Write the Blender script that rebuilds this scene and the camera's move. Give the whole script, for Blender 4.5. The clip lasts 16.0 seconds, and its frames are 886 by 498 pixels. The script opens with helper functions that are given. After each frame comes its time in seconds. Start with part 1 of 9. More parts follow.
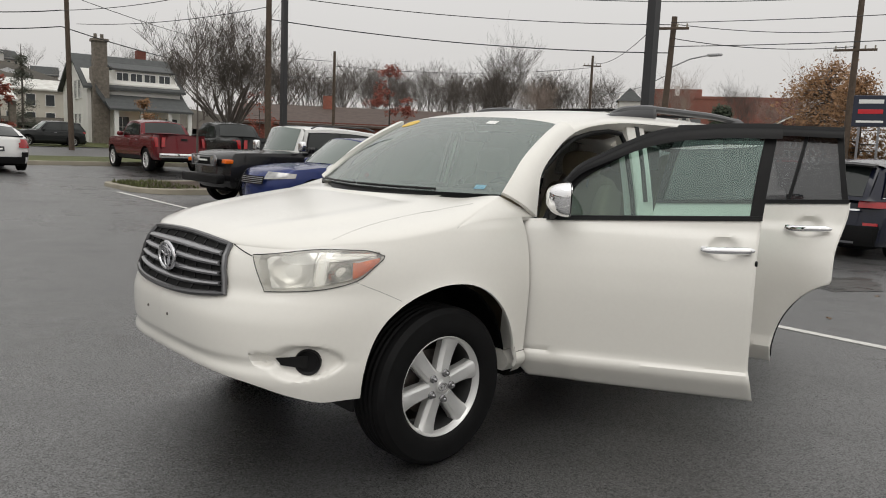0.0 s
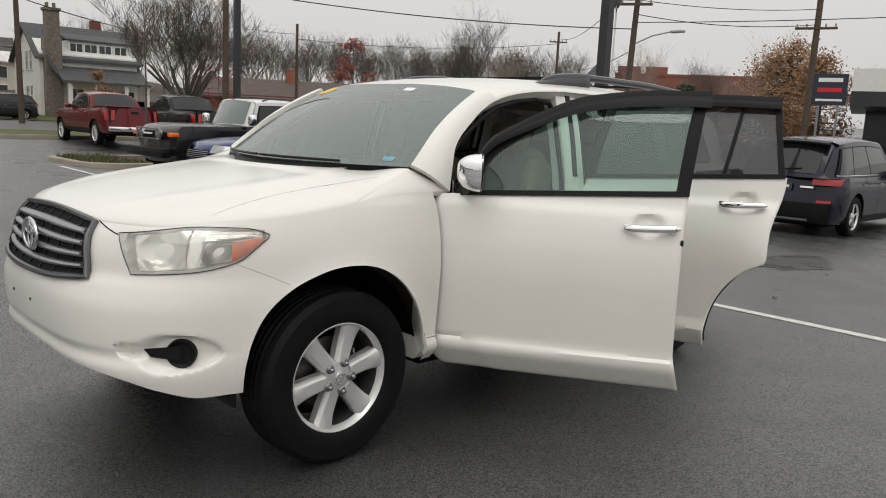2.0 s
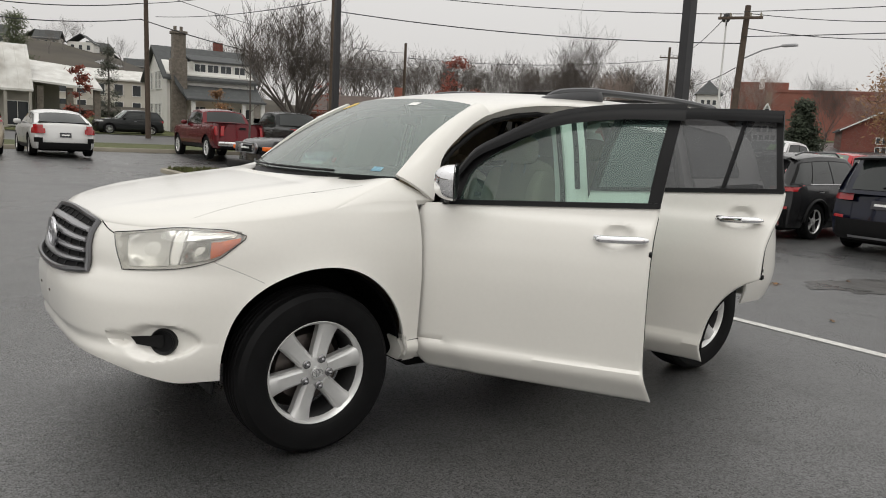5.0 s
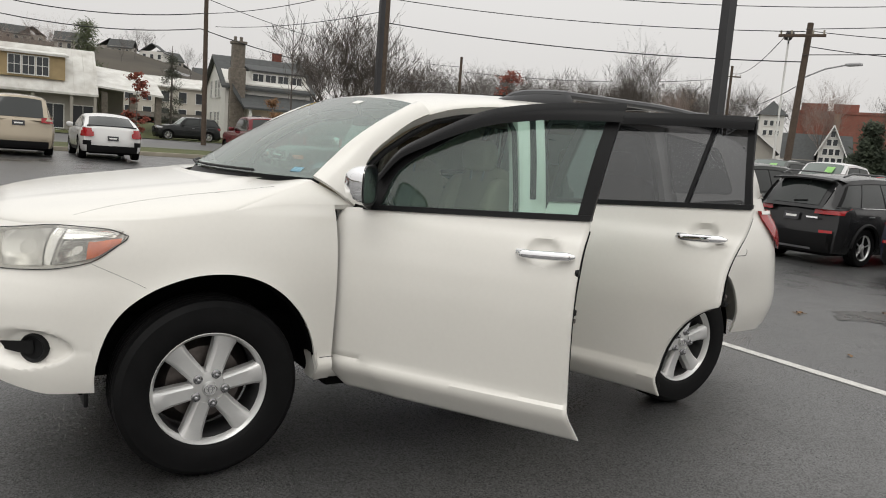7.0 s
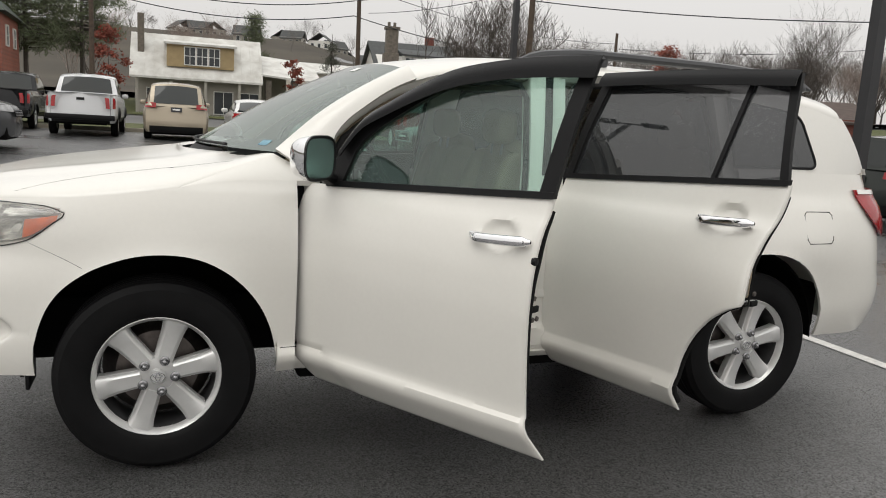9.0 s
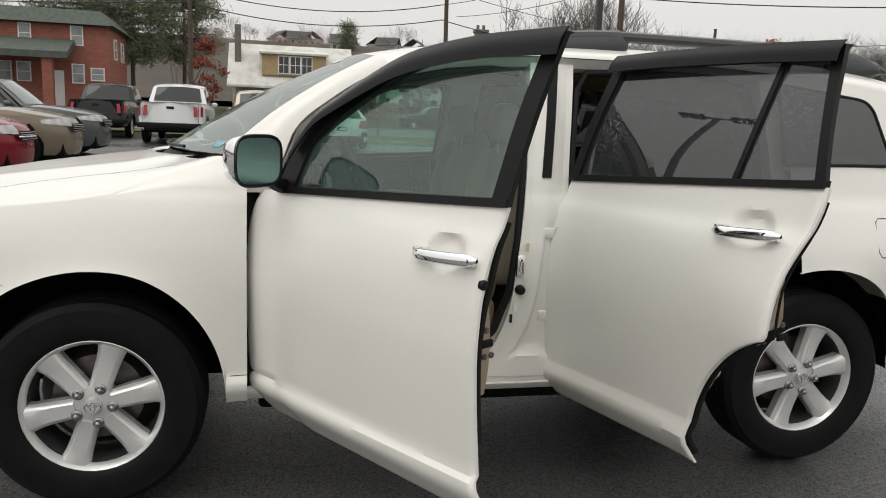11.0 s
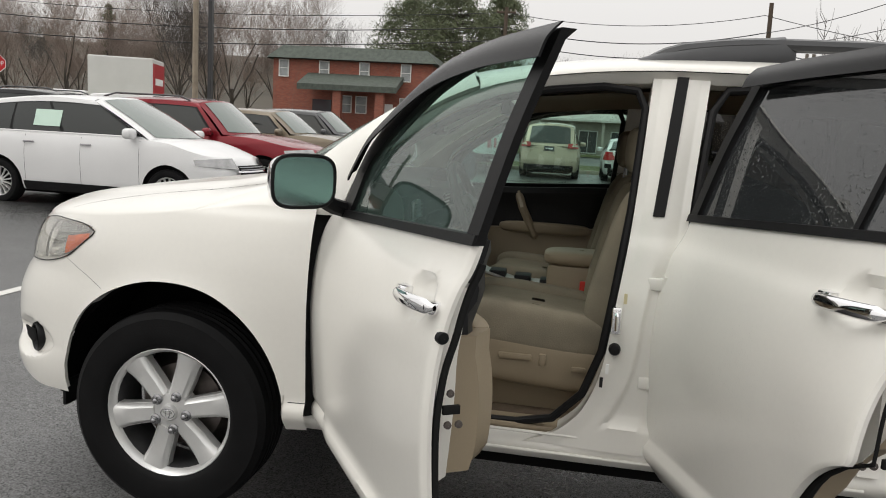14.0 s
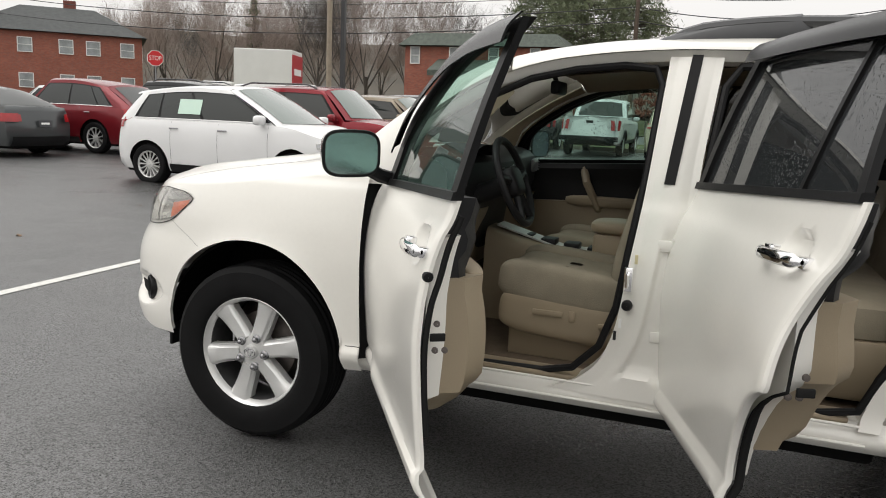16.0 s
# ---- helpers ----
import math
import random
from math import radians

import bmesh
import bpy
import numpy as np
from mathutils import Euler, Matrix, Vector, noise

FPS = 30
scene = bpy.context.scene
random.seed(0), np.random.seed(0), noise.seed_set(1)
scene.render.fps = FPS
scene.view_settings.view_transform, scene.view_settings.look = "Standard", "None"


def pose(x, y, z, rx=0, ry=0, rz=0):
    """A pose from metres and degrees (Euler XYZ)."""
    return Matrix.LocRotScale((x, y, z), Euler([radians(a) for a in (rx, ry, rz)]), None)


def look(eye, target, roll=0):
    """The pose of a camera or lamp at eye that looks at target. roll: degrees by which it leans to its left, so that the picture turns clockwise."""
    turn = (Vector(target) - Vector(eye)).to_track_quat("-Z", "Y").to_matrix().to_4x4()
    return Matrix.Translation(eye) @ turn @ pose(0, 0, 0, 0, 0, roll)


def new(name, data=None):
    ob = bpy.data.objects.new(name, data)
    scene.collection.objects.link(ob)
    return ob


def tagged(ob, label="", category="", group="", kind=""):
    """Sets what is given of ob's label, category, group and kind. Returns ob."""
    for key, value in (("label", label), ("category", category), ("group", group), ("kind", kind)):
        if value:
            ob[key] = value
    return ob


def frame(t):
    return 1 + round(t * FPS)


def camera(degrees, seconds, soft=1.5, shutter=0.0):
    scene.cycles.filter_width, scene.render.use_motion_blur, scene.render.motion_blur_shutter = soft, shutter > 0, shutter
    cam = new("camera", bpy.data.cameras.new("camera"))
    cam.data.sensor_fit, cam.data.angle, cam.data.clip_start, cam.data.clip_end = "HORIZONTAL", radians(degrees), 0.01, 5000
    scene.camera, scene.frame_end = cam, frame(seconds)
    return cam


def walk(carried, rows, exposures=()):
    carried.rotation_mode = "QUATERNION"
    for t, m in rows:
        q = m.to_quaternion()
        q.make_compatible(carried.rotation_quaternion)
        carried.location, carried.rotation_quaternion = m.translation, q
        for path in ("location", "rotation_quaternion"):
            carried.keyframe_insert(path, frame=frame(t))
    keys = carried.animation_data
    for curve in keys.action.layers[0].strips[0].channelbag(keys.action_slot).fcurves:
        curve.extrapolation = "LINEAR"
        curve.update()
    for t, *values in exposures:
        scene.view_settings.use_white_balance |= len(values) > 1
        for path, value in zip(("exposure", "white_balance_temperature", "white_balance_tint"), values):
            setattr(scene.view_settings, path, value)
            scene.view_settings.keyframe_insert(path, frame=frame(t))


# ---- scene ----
cam = camera(60.02, 16.0, 1.0)
PATH = [
    (0, (-2.283, -3.444, 1.46), (-0.963, -1.965, 1.197), 2.3),
    (0.5, (-2.15, -3.495, 1.459), (-0.798, -2.046, 1.185), 3.6),
    (1, (-1.95, -3.538, 1.446), (-0.565, -2.117, 1.197), 4.7),
    (1.5, (-1.89, -3.535, 1.437), (-0.513, -2.113, 1.151), 3.6),
    (2, (-1.857, -3.403, 1.434), (-0.48, -1.988, 1.115), 2.7),
    (2.5, (-1.804, -3.372, 1.442), (-0.443, -1.942, 1.119), 2.0),
    (3, (-1.663, -3.418, 1.438), (-0.418, -1.885, 1.121), 2.8),
    (3.5, (-1.591, -3.492, 1.435), (-0.458, -1.868, 1.152), 2.3),
    (4, (-1.627, -3.586, 1.441), (-0.545, -1.926, 1.171), 2.3),
    (4.5, (-1.64, -3.743, 1.439), (-0.521, -2.111, 1.148), 2.7),
    (5, (-1.511, -3.898, 1.441), (-0.346, -2.298, 1.151), 2.9),
    (5.2, (-1.447, -3.978, 1.447), (-0.284, -2.376, 1.158), 2.8),
    (7.3, (-0.693, -3.948, 1.414), (0.345, -2.259, 1.15), 4.5),
    (7.5, (-0.606, -3.968, 1.419), (0.453, -2.294, 1.141), 4.4),
    (8, (-0.414, -3.954, 1.41), (0.672, -2.303, 1.1), 4.1),
    (8.5, (-0.176, -3.913, 1.421), (0.728, -2.158, 1.101), 4.4),
    (8.7, (-0.08, -3.926, 1.414), (0.701, -2.114, 1.089), 4.2),
    (10.8, (0.5, -3.633, 1.397), (0.975, -1.721, 1.054), 2.2),
    (11, (0.591, -3.613, 1.396), (1.032, -1.691, 1.059), 2.3),
    (11.5, (0.777, -3.576, 1.405), (1.169, -1.642, 1.076), 1.0),
    (12, (0.887, -3.45, 1.395), (1.262, -1.515, 1.057), -0.3),
    (12.5, (1.011, -3.302, 1.422), (1.336, -1.346, 1.16), -0.9),
    (13, (1.178, -3.241, 1.406), (1.179, -1.26, 1.136), 2.8),
    (13.5, (1.325, -3.244, 1.395), (1.065, -1.284, 1.094), 4.4),
    (14, (1.371, -3.318, 1.398), (1.032, -1.369, 1.107), 3.3),
    (14.5, (1.406, -3.443, 1.391), (1.018, -1.507, 1.077), 2.7),
    (15, (1.515, -3.501, 1.397), (1.079, -1.579, 1.057), 2.2),
    (15.5, (1.695, -3.523, 1.389), (1.148, -1.629, 1.053), 3.3),
    (16, (1.783, -3.558, 1.388), (1.119, -1.704, 1.043), 2.5),
]
walk(cam, [(t, look(eye, target, roll)) for t, eye, target, roll in PATH],
     exposures=[(0.0, 0.07), (4.0, 0.11), (8.0, 0.22), (11.5, 0.28), (13.0, 0.30), (14.0, 0.35), (15.0, 0.43), (16.0, 0.55)])

# ---- world and light: a flat overcast sky, brighter overhead ----
world = bpy.data.worlds.new("overcast")
scene.world = world
world.use_nodes = True
wn, wl = world.node_tree.nodes, world.node_tree.links
wn.clear()
w_out, w_bg = wn.new("ShaderNodeOutputWorld"), wn.new("ShaderNodeBackground")
w_tc, w_sep, w_map, w_mix = wn.new("ShaderNodeTexCoord"), wn.new("ShaderNodeSeparateXYZ"), wn.new("ShaderNodeMapRange"), wn.new("ShaderNodeMix")
w_noise, w_sky, w_add = wn.new("ShaderNodeTexNoise"), wn.new("ShaderNodeTexSky"), wn.new("ShaderNodeMix")
w_sky.sky_type, w_sky.sun_disc = 'NISHITA', False
w_sky.sun_elevation, w_sky.sun_rotation, w_sky.dust_density = radians(35), radians(200), 6.0
w_mix.data_type = w_add.data_type = 'RGBA'
w_noise.inputs["Scale"].default_value, w_noise.inputs["Detail"].default_value = 2.2, 3.0
wl.new(w_tc.outputs["Generated"], w_sep.inputs[0])
wl.new(w_tc.outputs["Generated"], w_noise.inputs["Vector"])
w_addn = wn.new("ShaderNodeMath")
w_addn.operation = 'MULTIPLY_ADD'
w_addn.inputs[1].default_value = 0.10
wl.new(w_noise.outputs["Fac"], w_addn.inputs[0])
wl.new(w_sep.outputs[2], w_addn.inputs[2])
wl.new(w_addn.outputs[0], w_map.inputs[0])
w_map.inputs[1].default_value, w_map.inputs[2].default_value = 0.0, 1.0
wl.new(w_map.outputs[0], w_mix.inputs[0])
w_mix.inputs[6].default_value = (0.545, 0.528, 0.513, 1)
w_mix.inputs[7].default_value = (1.10, 1.088, 1.062, 1)
w_add.blend_type = 'ADD'
w_add.inputs[0].default_value = 0.004
wl.new(w_mix.outputs[2], w_add.inputs[6])
wl.new(w_sky.outputs[0], w_add.inputs[7])
wl.new(w_add.outputs[2], w_bg.inputs[0])
w_bg.inputs[1].default_value = 1.0
wl.new(w_bg.outputs[0], w_out.inputs[0])
sun = new("sun", bpy.data.lights.new("sun", 'SUN'))
sun.data.energy, sun.data.angle, sun.data.color = 0.6, radians(40), (1.0, 0.98, 0.94)
sun.matrix_world = look((0, 0, 30), (16, 10, 0))


# ---- materials ----
def material(name, color, rough=0.5, metal=0.0, coat=0.0, vary=0.0, scale=6.0, bump=0.0, bump_scale=60.0, spec=0.5, tint=None, rvary=0.0, piece=0.0):
    """A principled surface with two scales of colour variation and fine relief."""
    m = bpy.data.materials.new(name)
    m.use_nodes = True
    nt, nd, ln = m.node_tree, m.node_tree.nodes, m.node_tree.links
    b = nd["Principled BSDF"]
    b.inputs["Base Color"].default_value = (*color, 1)
    b.inputs["Roughness"].default_value, b.inputs["Metallic"].default_value = rough, metal
    b.inputs["Coat Weight"].default_value, b.inputs["Coat Roughness"].default_value = coat, 0.04
    b.inputs["Specular IOR Level"].default_value = spec
    if vary or bump or rvary or piece:
        tc = nd.new("ShaderNodeTexCoord")
        big, small = nd.new("ShaderNodeTexNoise"), nd.new("ShaderNodeTexNoise")
        big.inputs["Scale"].default_value, big.inputs["Detail"].default_value = scale, 4
        small.inputs["Scale"].default_value, small.inputs["Detail"].default_value = bump_scale, 5
        ln.new(tc.outputs["Object"], big.inputs["Vector"])
        ln.new(tc.outputs["Object"], small.inputs["Vector"])
        both = nd.new("ShaderNodeMath")
        both.operation = 'MULTIPLY_ADD'
        both.inputs[1].default_value = 0.45
        ln.new(small.outputs["Fac"], both.inputs[0])
        ln.new(big.outputs["Fac"], both.inputs[2])
        last = both.outputs[0]
        if piece:
            info, more = nd.new("ShaderNodeObjectInfo"), nd.new("ShaderNodeMath")
            more.operation = 'MULTIPLY_ADD'
            more.inputs[1].default_value = piece
            ln.new(info.outputs["Random"], more.inputs[0])
            ln.new(last, more.inputs[2])
            last = more.outputs[0]
        if vary or piece:
            ramp = nd.new("ShaderNodeValToRGB")
            dark = tint or tuple(c * (1 - vary) for c in color)
            ramp.color_ramp.elements[0].position, ramp.color_ramp.elements[1].position = 0.42, 1.0
            ramp.color_ramp.elements[0].color = (*dark, 1)
            ramp.color_ramp.elements[1].color = (*(min(1, c * (1 + 0.6 * vary)) for c in color), 1)
            ln.new(last, ramp.inputs[0])
            ln.new(ramp.outputs[0], b.inputs["Base Color"])
        if rvary:
            mr = nd.new("ShaderNodeMapRange")
            mr.inputs[1].default_value, mr.inputs[2].default_value = 0.35, 0.65
            mr.inputs[3].default_value, mr.inputs[4].default_value = max(0.02, rough - rvary), min(1, rough + rvary)
            ln.new(big.outputs["Fac"], mr.inputs[0])
            ln.new(mr.outputs[0], b.inputs["Roughness"])
        if bump:
            bp = nd.new("ShaderNodeBump")
            bp.inputs["Strength"].default_value, bp.inputs["Distance"].default_value = 1.0, bump
            ln.new(small.outputs["Fac"], bp.inputs["Height"])
            ln.new(bp.outputs[0], b.inputs["Normal"])
    return m


def window_glass(name, tint, drops=0.0, rough=0.0, film=0.0, haze=(0.5, 0.62, 0.57), bead=0.45, ior=1.8):
    """Clear or tinted sheet glass with mirror gloss, and rain beads where drops is set."""
    m = bpy.data.materials.new(name)
    m.use_nodes = True
    nd, ln = m.node_tree.nodes, m.node_tree.links
    nd.clear()
    out, mix, clear, gloss, fres = (nd.new("ShaderNode" + k) for k in ("OutputMaterial", "MixShader", "BsdfTransparent", "BsdfGlossy", "Fresnel"))
    clear.inputs[0].default_value = (*tint, 1)
    gloss.inputs["Roughness"].default_value = rough
    fres.inputs[0].default_value = ior
    ln.new(fres.outputs[0], mix.inputs[0])
    ln.new(clear.outputs[0], mix.inputs[1])
    ln.new(gloss.outputs[0], mix.inputs[2])
    if film:
        # a thin diffuse layer: wet film, and on the windscreen a painted sky sheen
        dif, mixf = nd.new("ShaderNodeBsdfDiffuse"), nd.new("ShaderNodeMixShader")
        dif.inputs[0].default_value = (*haze, 1)
        mixf.inputs[0].default_value = film
        ln.new(clear.outputs[0], mixf.inputs[1])
        ln.new(dif.outputs[0], mixf.inputs[2])
        ln.new(mixf.outputs[0], mix.inputs[1])
    if drops:
        tc, vo, ramp, bp, no = (nd.new("ShaderNode" + k) for k in ("TexCoord", "TexVoronoi", "MapRange", "Bump", "TexNoise"))
        vo.inputs["Scale"].default_value = 105
        no.inputs["Scale"].default_value = 3.0
        ln.new(tc.outputs["Object"], vo.inputs["Vector"])
        ln.new(tc.outputs["Object"], no.inputs["Vector"])
        lim = nd.new("ShaderNodeMapRange")
        lim.inputs[1].default_value, lim.inputs[2].default_value = 0.35, 0.7
        lim.inputs[3].default_value, lim.inputs[4].default_value = 0.12, 0.42
        ln.new(no.outputs["Fac"], lim.inputs[0])
        ln.new(vo.outputs["Distance"], ramp.inputs[0])
        ramp.inputs[1].default_value, ramp.inputs[3].default_value, ramp.inputs[4].default_value = 0.0, 1.0, 0.0
        ln.new(lim.outputs[0], ramp.inputs[2])
        bp.inputs["Strength"].default_value, bp.inputs["Distance"].default_value = 1.0, drops
        ln.new(ramp.outputs[0], bp.inputs["Height"])
        ln.new(bp.outputs[0], gloss.inputs["Normal"])
        ln.new(bp.outputs[0], fres.inputs["Normal"])
        grey, mix2, fac = nd.new("ShaderNodeBsdfGlossy"), nd.new("ShaderNodeMixShader"), nd.new("ShaderNodeMath")
        grey.inputs["Roughness"].default_value, grey.inputs[0].default_value = 0.25, (0.75, 0.8, 0.8, 1)
        ln.new(bp.outputs[0], grey.inputs["Normal"])
        fac.operation = 'MULTIPLY'
        fac.inputs[1].default_value = bead
        ln.new(ramp.outputs[0], fac.inputs[0])
        ln.new(fac.outputs[0], mix2.inputs[0])
        ln.new(mix.outputs[0], mix2.inputs[1])
        ln.new(grey.outputs[0], mix2.inputs[2])
        ln.new(mix2.outputs[0], out.inputs[0])
    else:
        ln.new(mix.outputs[0], out.inputs[0])
    return m




def rain_paint(name, color, rough=0.30, amount=0.42, tall=0.0007, coat=0.8):
    """Glossy paint with beads of rain standing on it in uneven patches."""
    m = material(name, color, rough, coat=coat, vary=0.035, scale=2.0)
    nd, ln = m.node_tree.nodes, m.node_tree.links
    b = nd["Principled BSDF"]
    tc, vo, no, lim, drop, bp = (nd.new("ShaderNode" + k) for k in ("TexCoord", "TexVoronoi", "TexNoise", "MapRange", "MapRange", "Bump"))
    vo.inputs["Scale"].default_value, no.inputs["Scale"].default_value = 170, 3.5
    no.inputs["Detail"].default_value = 4
    ln.new(tc.outputs["Object"], vo.inputs["Vector"])
    ln.new(tc.outputs["Object"], no.inputs["Vector"])
    for k, v in ((1, 0.44), (2, 0.72), (3, 0.02), (4, amount)):
        lim.inputs[k].default_value = v
    ln.new(no.outputs["Fac"], lim.inputs[0])
    drop.inputs[1].default_value, drop.inputs[3].default_value, drop.inputs[4].default_value = 0.0, 1.0, 0.0
    ln.new(vo.outputs["Distance"], drop.inputs[0])
    ln.new(lim.outputs[0], drop.inputs[2])
    bp.inputs["Strength"].default_value, bp.inputs["Distance"].default_value = 0.7, tall
    ln.new(drop.outputs[0], bp.inputs["Height"])
    ln.new(bp.outputs[0], b.inputs["Coat Normal" if coat else "Normal"])
    return m


PEARL = rain_paint("pearl_white_paint", (0.775, 0.757, 0.705))
PEARL.node_tree.nodes["Principled BSDF"].inputs["Coat Roughness"].default_value = 0.16
SEAM = material("panel_gap", (0.015, 0.015, 0.015), 0.9, spec=0.1)
TRIM = material("black_trim_plastic", (0.007, 0.007, 0.0075), 0.45, spec=0.2, vary=0.2, scale=20, bump=0.0003, bump_scale=400)
VISOR = rain_paint("smoked_acrylic_visor", (0.006, 0.006, 0.0065), 0.24, 0.5, 0.0012, 0.0)
VISOR.node_tree.nodes["Principled BSDF"].inputs["Specular IOR Level"].default_value = 0.16
UNDER = material("underbody_black", (0.005, 0.005, 0.005), 0.9, spec=0.1)
BARREL = material("wheel_barrel_grey", (0.07, 0.07, 0.072), 0.5, metal=0.4, vary=0.3, scale=20)
RUBBER = material("tyre_rubber", (0.0062, 0.0062, 0.0066), 0.6, spec=0.14, vary=0.3, scale=12, bump=0.0006, bump_scale=150)
ALLOY = material("alloy_silver", (0.66, 0.66, 0.65), 0.30, metal=0.5, vary=0.06, scale=10)
ROTOR = material("brake_steel", (0.16, 0.14, 0.13), 0.45, metal=0.8, vary=0.3, scale=15)
CHROME = material("chrome", (0.9, 0.9, 0.91), 0.05, metal=1.0)
SATIN = material("satin_grey_metal", (0.30, 0.30, 0.31), 0.28, metal=0.8, vary=0.05, scale=12)
GRILLEFRAME = material("dark_grey_metal", (0.13, 0.13, 0.135), 0.28, metal=0.8)
RAILGREY = material("dark_rail_grey", (0.035, 0.036, 0.039), 0.4, coat=0.3, vary=0.1, scale=6)
NUT = material("lug_nut_steel", (0.28, 0.28, 0.29), 0.22, metal=1.0)
BADGE = material("badge_metal", (0.62, 0.62, 0.64), 0.18, metal=1.0)
REFL = material("lamp_reflector", (0.92, 0.91, 0.88), 0.14, metal=0.6, bump=0.002, bump_scale=22)
LAMPDIM = material("dim_reflector", (0.62, 0.62, 0.60), 0.14, metal=0.9, bump=0.003, bump_scale=60)
BOWL = material("lamp_bowl_chrome", (0.94, 0.94, 0.92), 0.08, metal=0.9, bump=0.0008, bump_scale=40)
AMBER = material("amber_lens", (0.85, 0.15, 0.002), 0.2, coat=0.5, vary=0.2, scale=30)
REDLENS = material("red_lens", (0.34, 0.006, 0.009), 0.16, coat=0.5, vary=0.25, scale=9)
CLEARLENS = window_glass("clear_lens", (0.94, 0.94, 0.91), film=0.15, haze=(0.90, 0.88, 0.83))
FRONTGLASS = window_glass("green_tinted_glass", (0.55, 0.80, 0.71), drops=0.002, film=0.085, haze=(0.40, 0.60, 0.52), bead=0.16, ior=1.9)
# strong pale green film imitates the sky mirrored in the wet windscreen
SCREEN = window_glass("windscreen_glass", (0.60, 0.76, 0.70), film=0.25, haze=(0.52, 0.63, 0.585))
PRIVACY = window_glass("privacy_glass", (0.07, 0.07, 0.075), drops=0.0011, film=0.04, haze=(0.55, 0.60, 0.63), bead=0.2, ior=1.95)
TAN = material("tan_interior_plastic", (0.30, 0.242, 0.165), 0.5, vary=0.08, scale=4, bump=0.0004, bump_scale=350)
CLOTH = material("beige_seat_fabric", (0.26, 0.225, 0.165), 0.9, vary=0.18, scale=9, bump=0.0012, bump_scale=260)
CARPET = material("brown_carpet", (0.13, 0.095, 0.065), 0.95, vary=0.3, scale=14, bump=0.003, bump_scale=250)
BLACKVINYL = material("black_interior_vinyl", (0.012, 0.012, 0.013), 0.5, spec=0.3, vary=0.15, bump=0.0004, bump_scale=300)
REDBUCKLE = material("red_buckle", (0.6, 0.03, 0.02), 0.4)
YELLOWSTICK = material("yellow_sticker", (0.72, 0.47, 0.05), 0.5, vary=0.1, scale=30)
PAPER = material("white_paper", (0.8, 0.8, 0.78), 0.7)
MIRROR = material("mirror_glass", (0.29, 0.37, 0.375), 0.05, metal=1.0, bump=0.0004, bump_scale=280)


# ---- mesh helpers ----
def curve(points):
    """A smooth function through (x, y) points (cubic Hermite)."""
    xs, ys = [p[0] for p in points], [p[1] for p in points]
    n = len(xs)
    d = [(ys[i + 1] - ys[i]) / (xs[i + 1] - xs[i]) for i in range(n - 1)]
    m = [d[0]] + [0.0 if d[i - 1] * d[i] <= 0 else 2 * d[i - 1] * d[i] / (d[i - 1] + d[i]) for i in range(1, n - 1)] + [d[-1]]

    def f(x):
        if x <= xs[0]:
            return ys[0]
        if x >= xs[-1]:
            return ys[-1]
        i = max(k for k in range(n - 1) if xs[k] <= x)
        h = xs[i + 1] - xs[i]
        t = (x - xs[i]) / h
        return (ys[i] * (1 + 2 * t) * (1 - t) ** 2 + m[i] * h * t * (1 - t) ** 2 + ys[i + 1] * t * t * (3 - 2 * t) + m[i + 1] * h * t * t * (t - 1))
    return f


def polyline(points):
    """A function of 0..1 along a smooth chain of points (any dimension)."""
    acc = [0.0]
    for a, b in zip(points, points[1:]):
        acc.append(acc[-1] + math.dist(a, b))
    fs = [curve([(s / acc[-1], p[k]) for s, p in zip(acc, points)]) for k in range(len(points[0]))]
    return lambda u: tuple(f(u) for f in fs)


def part(name, bm, mat, parent=None, label="", smooth=True, sharp=35):
    """Links a bmesh as one mesh object under a thing or a part."""
    me = bpy.data.meshes.new(name)
    bm.normal_update()
    bm.to_mesh(me)
    bm.free()
    if mat:
        me.materials.append(mat)
    if smooth:
        me.shade_smooth()
        me.set_sharp_from_angle(angle=radians(sharp))
    ob = new(name, me)
    if parent:
        ob.parent = parent
    if label:
        tagged(ob, label)
    return ob


def thing(name, label, category, m=None, group="", kind=""):
    ob = new(name)
    ob.empty_display_size = 0.2
    if m is not None:
        ob.matrix_world = m
    return tagged(ob, label, category, group, kind)


def surf(bm, f, nu, nv, flip=False, us=None, vs=None):
    """A grid of quads over f(u, v), u and v in 0..1."""
    us = us or [i / nu for i in range(nu + 1)]
    vs = vs or [j / nv for j in range(nv + 1)]
    g = [[bm.verts.new(f(u, v)) for v in vs] for u in us]
    for i in range(len(us) - 1):
        for j in range(len(vs) - 1):
            q = (g[i][j], g[i + 1][j], g[i + 1][j + 1], g[i][j + 1])
            bm.faces.new(q[::-1] if flip else q)
    return g


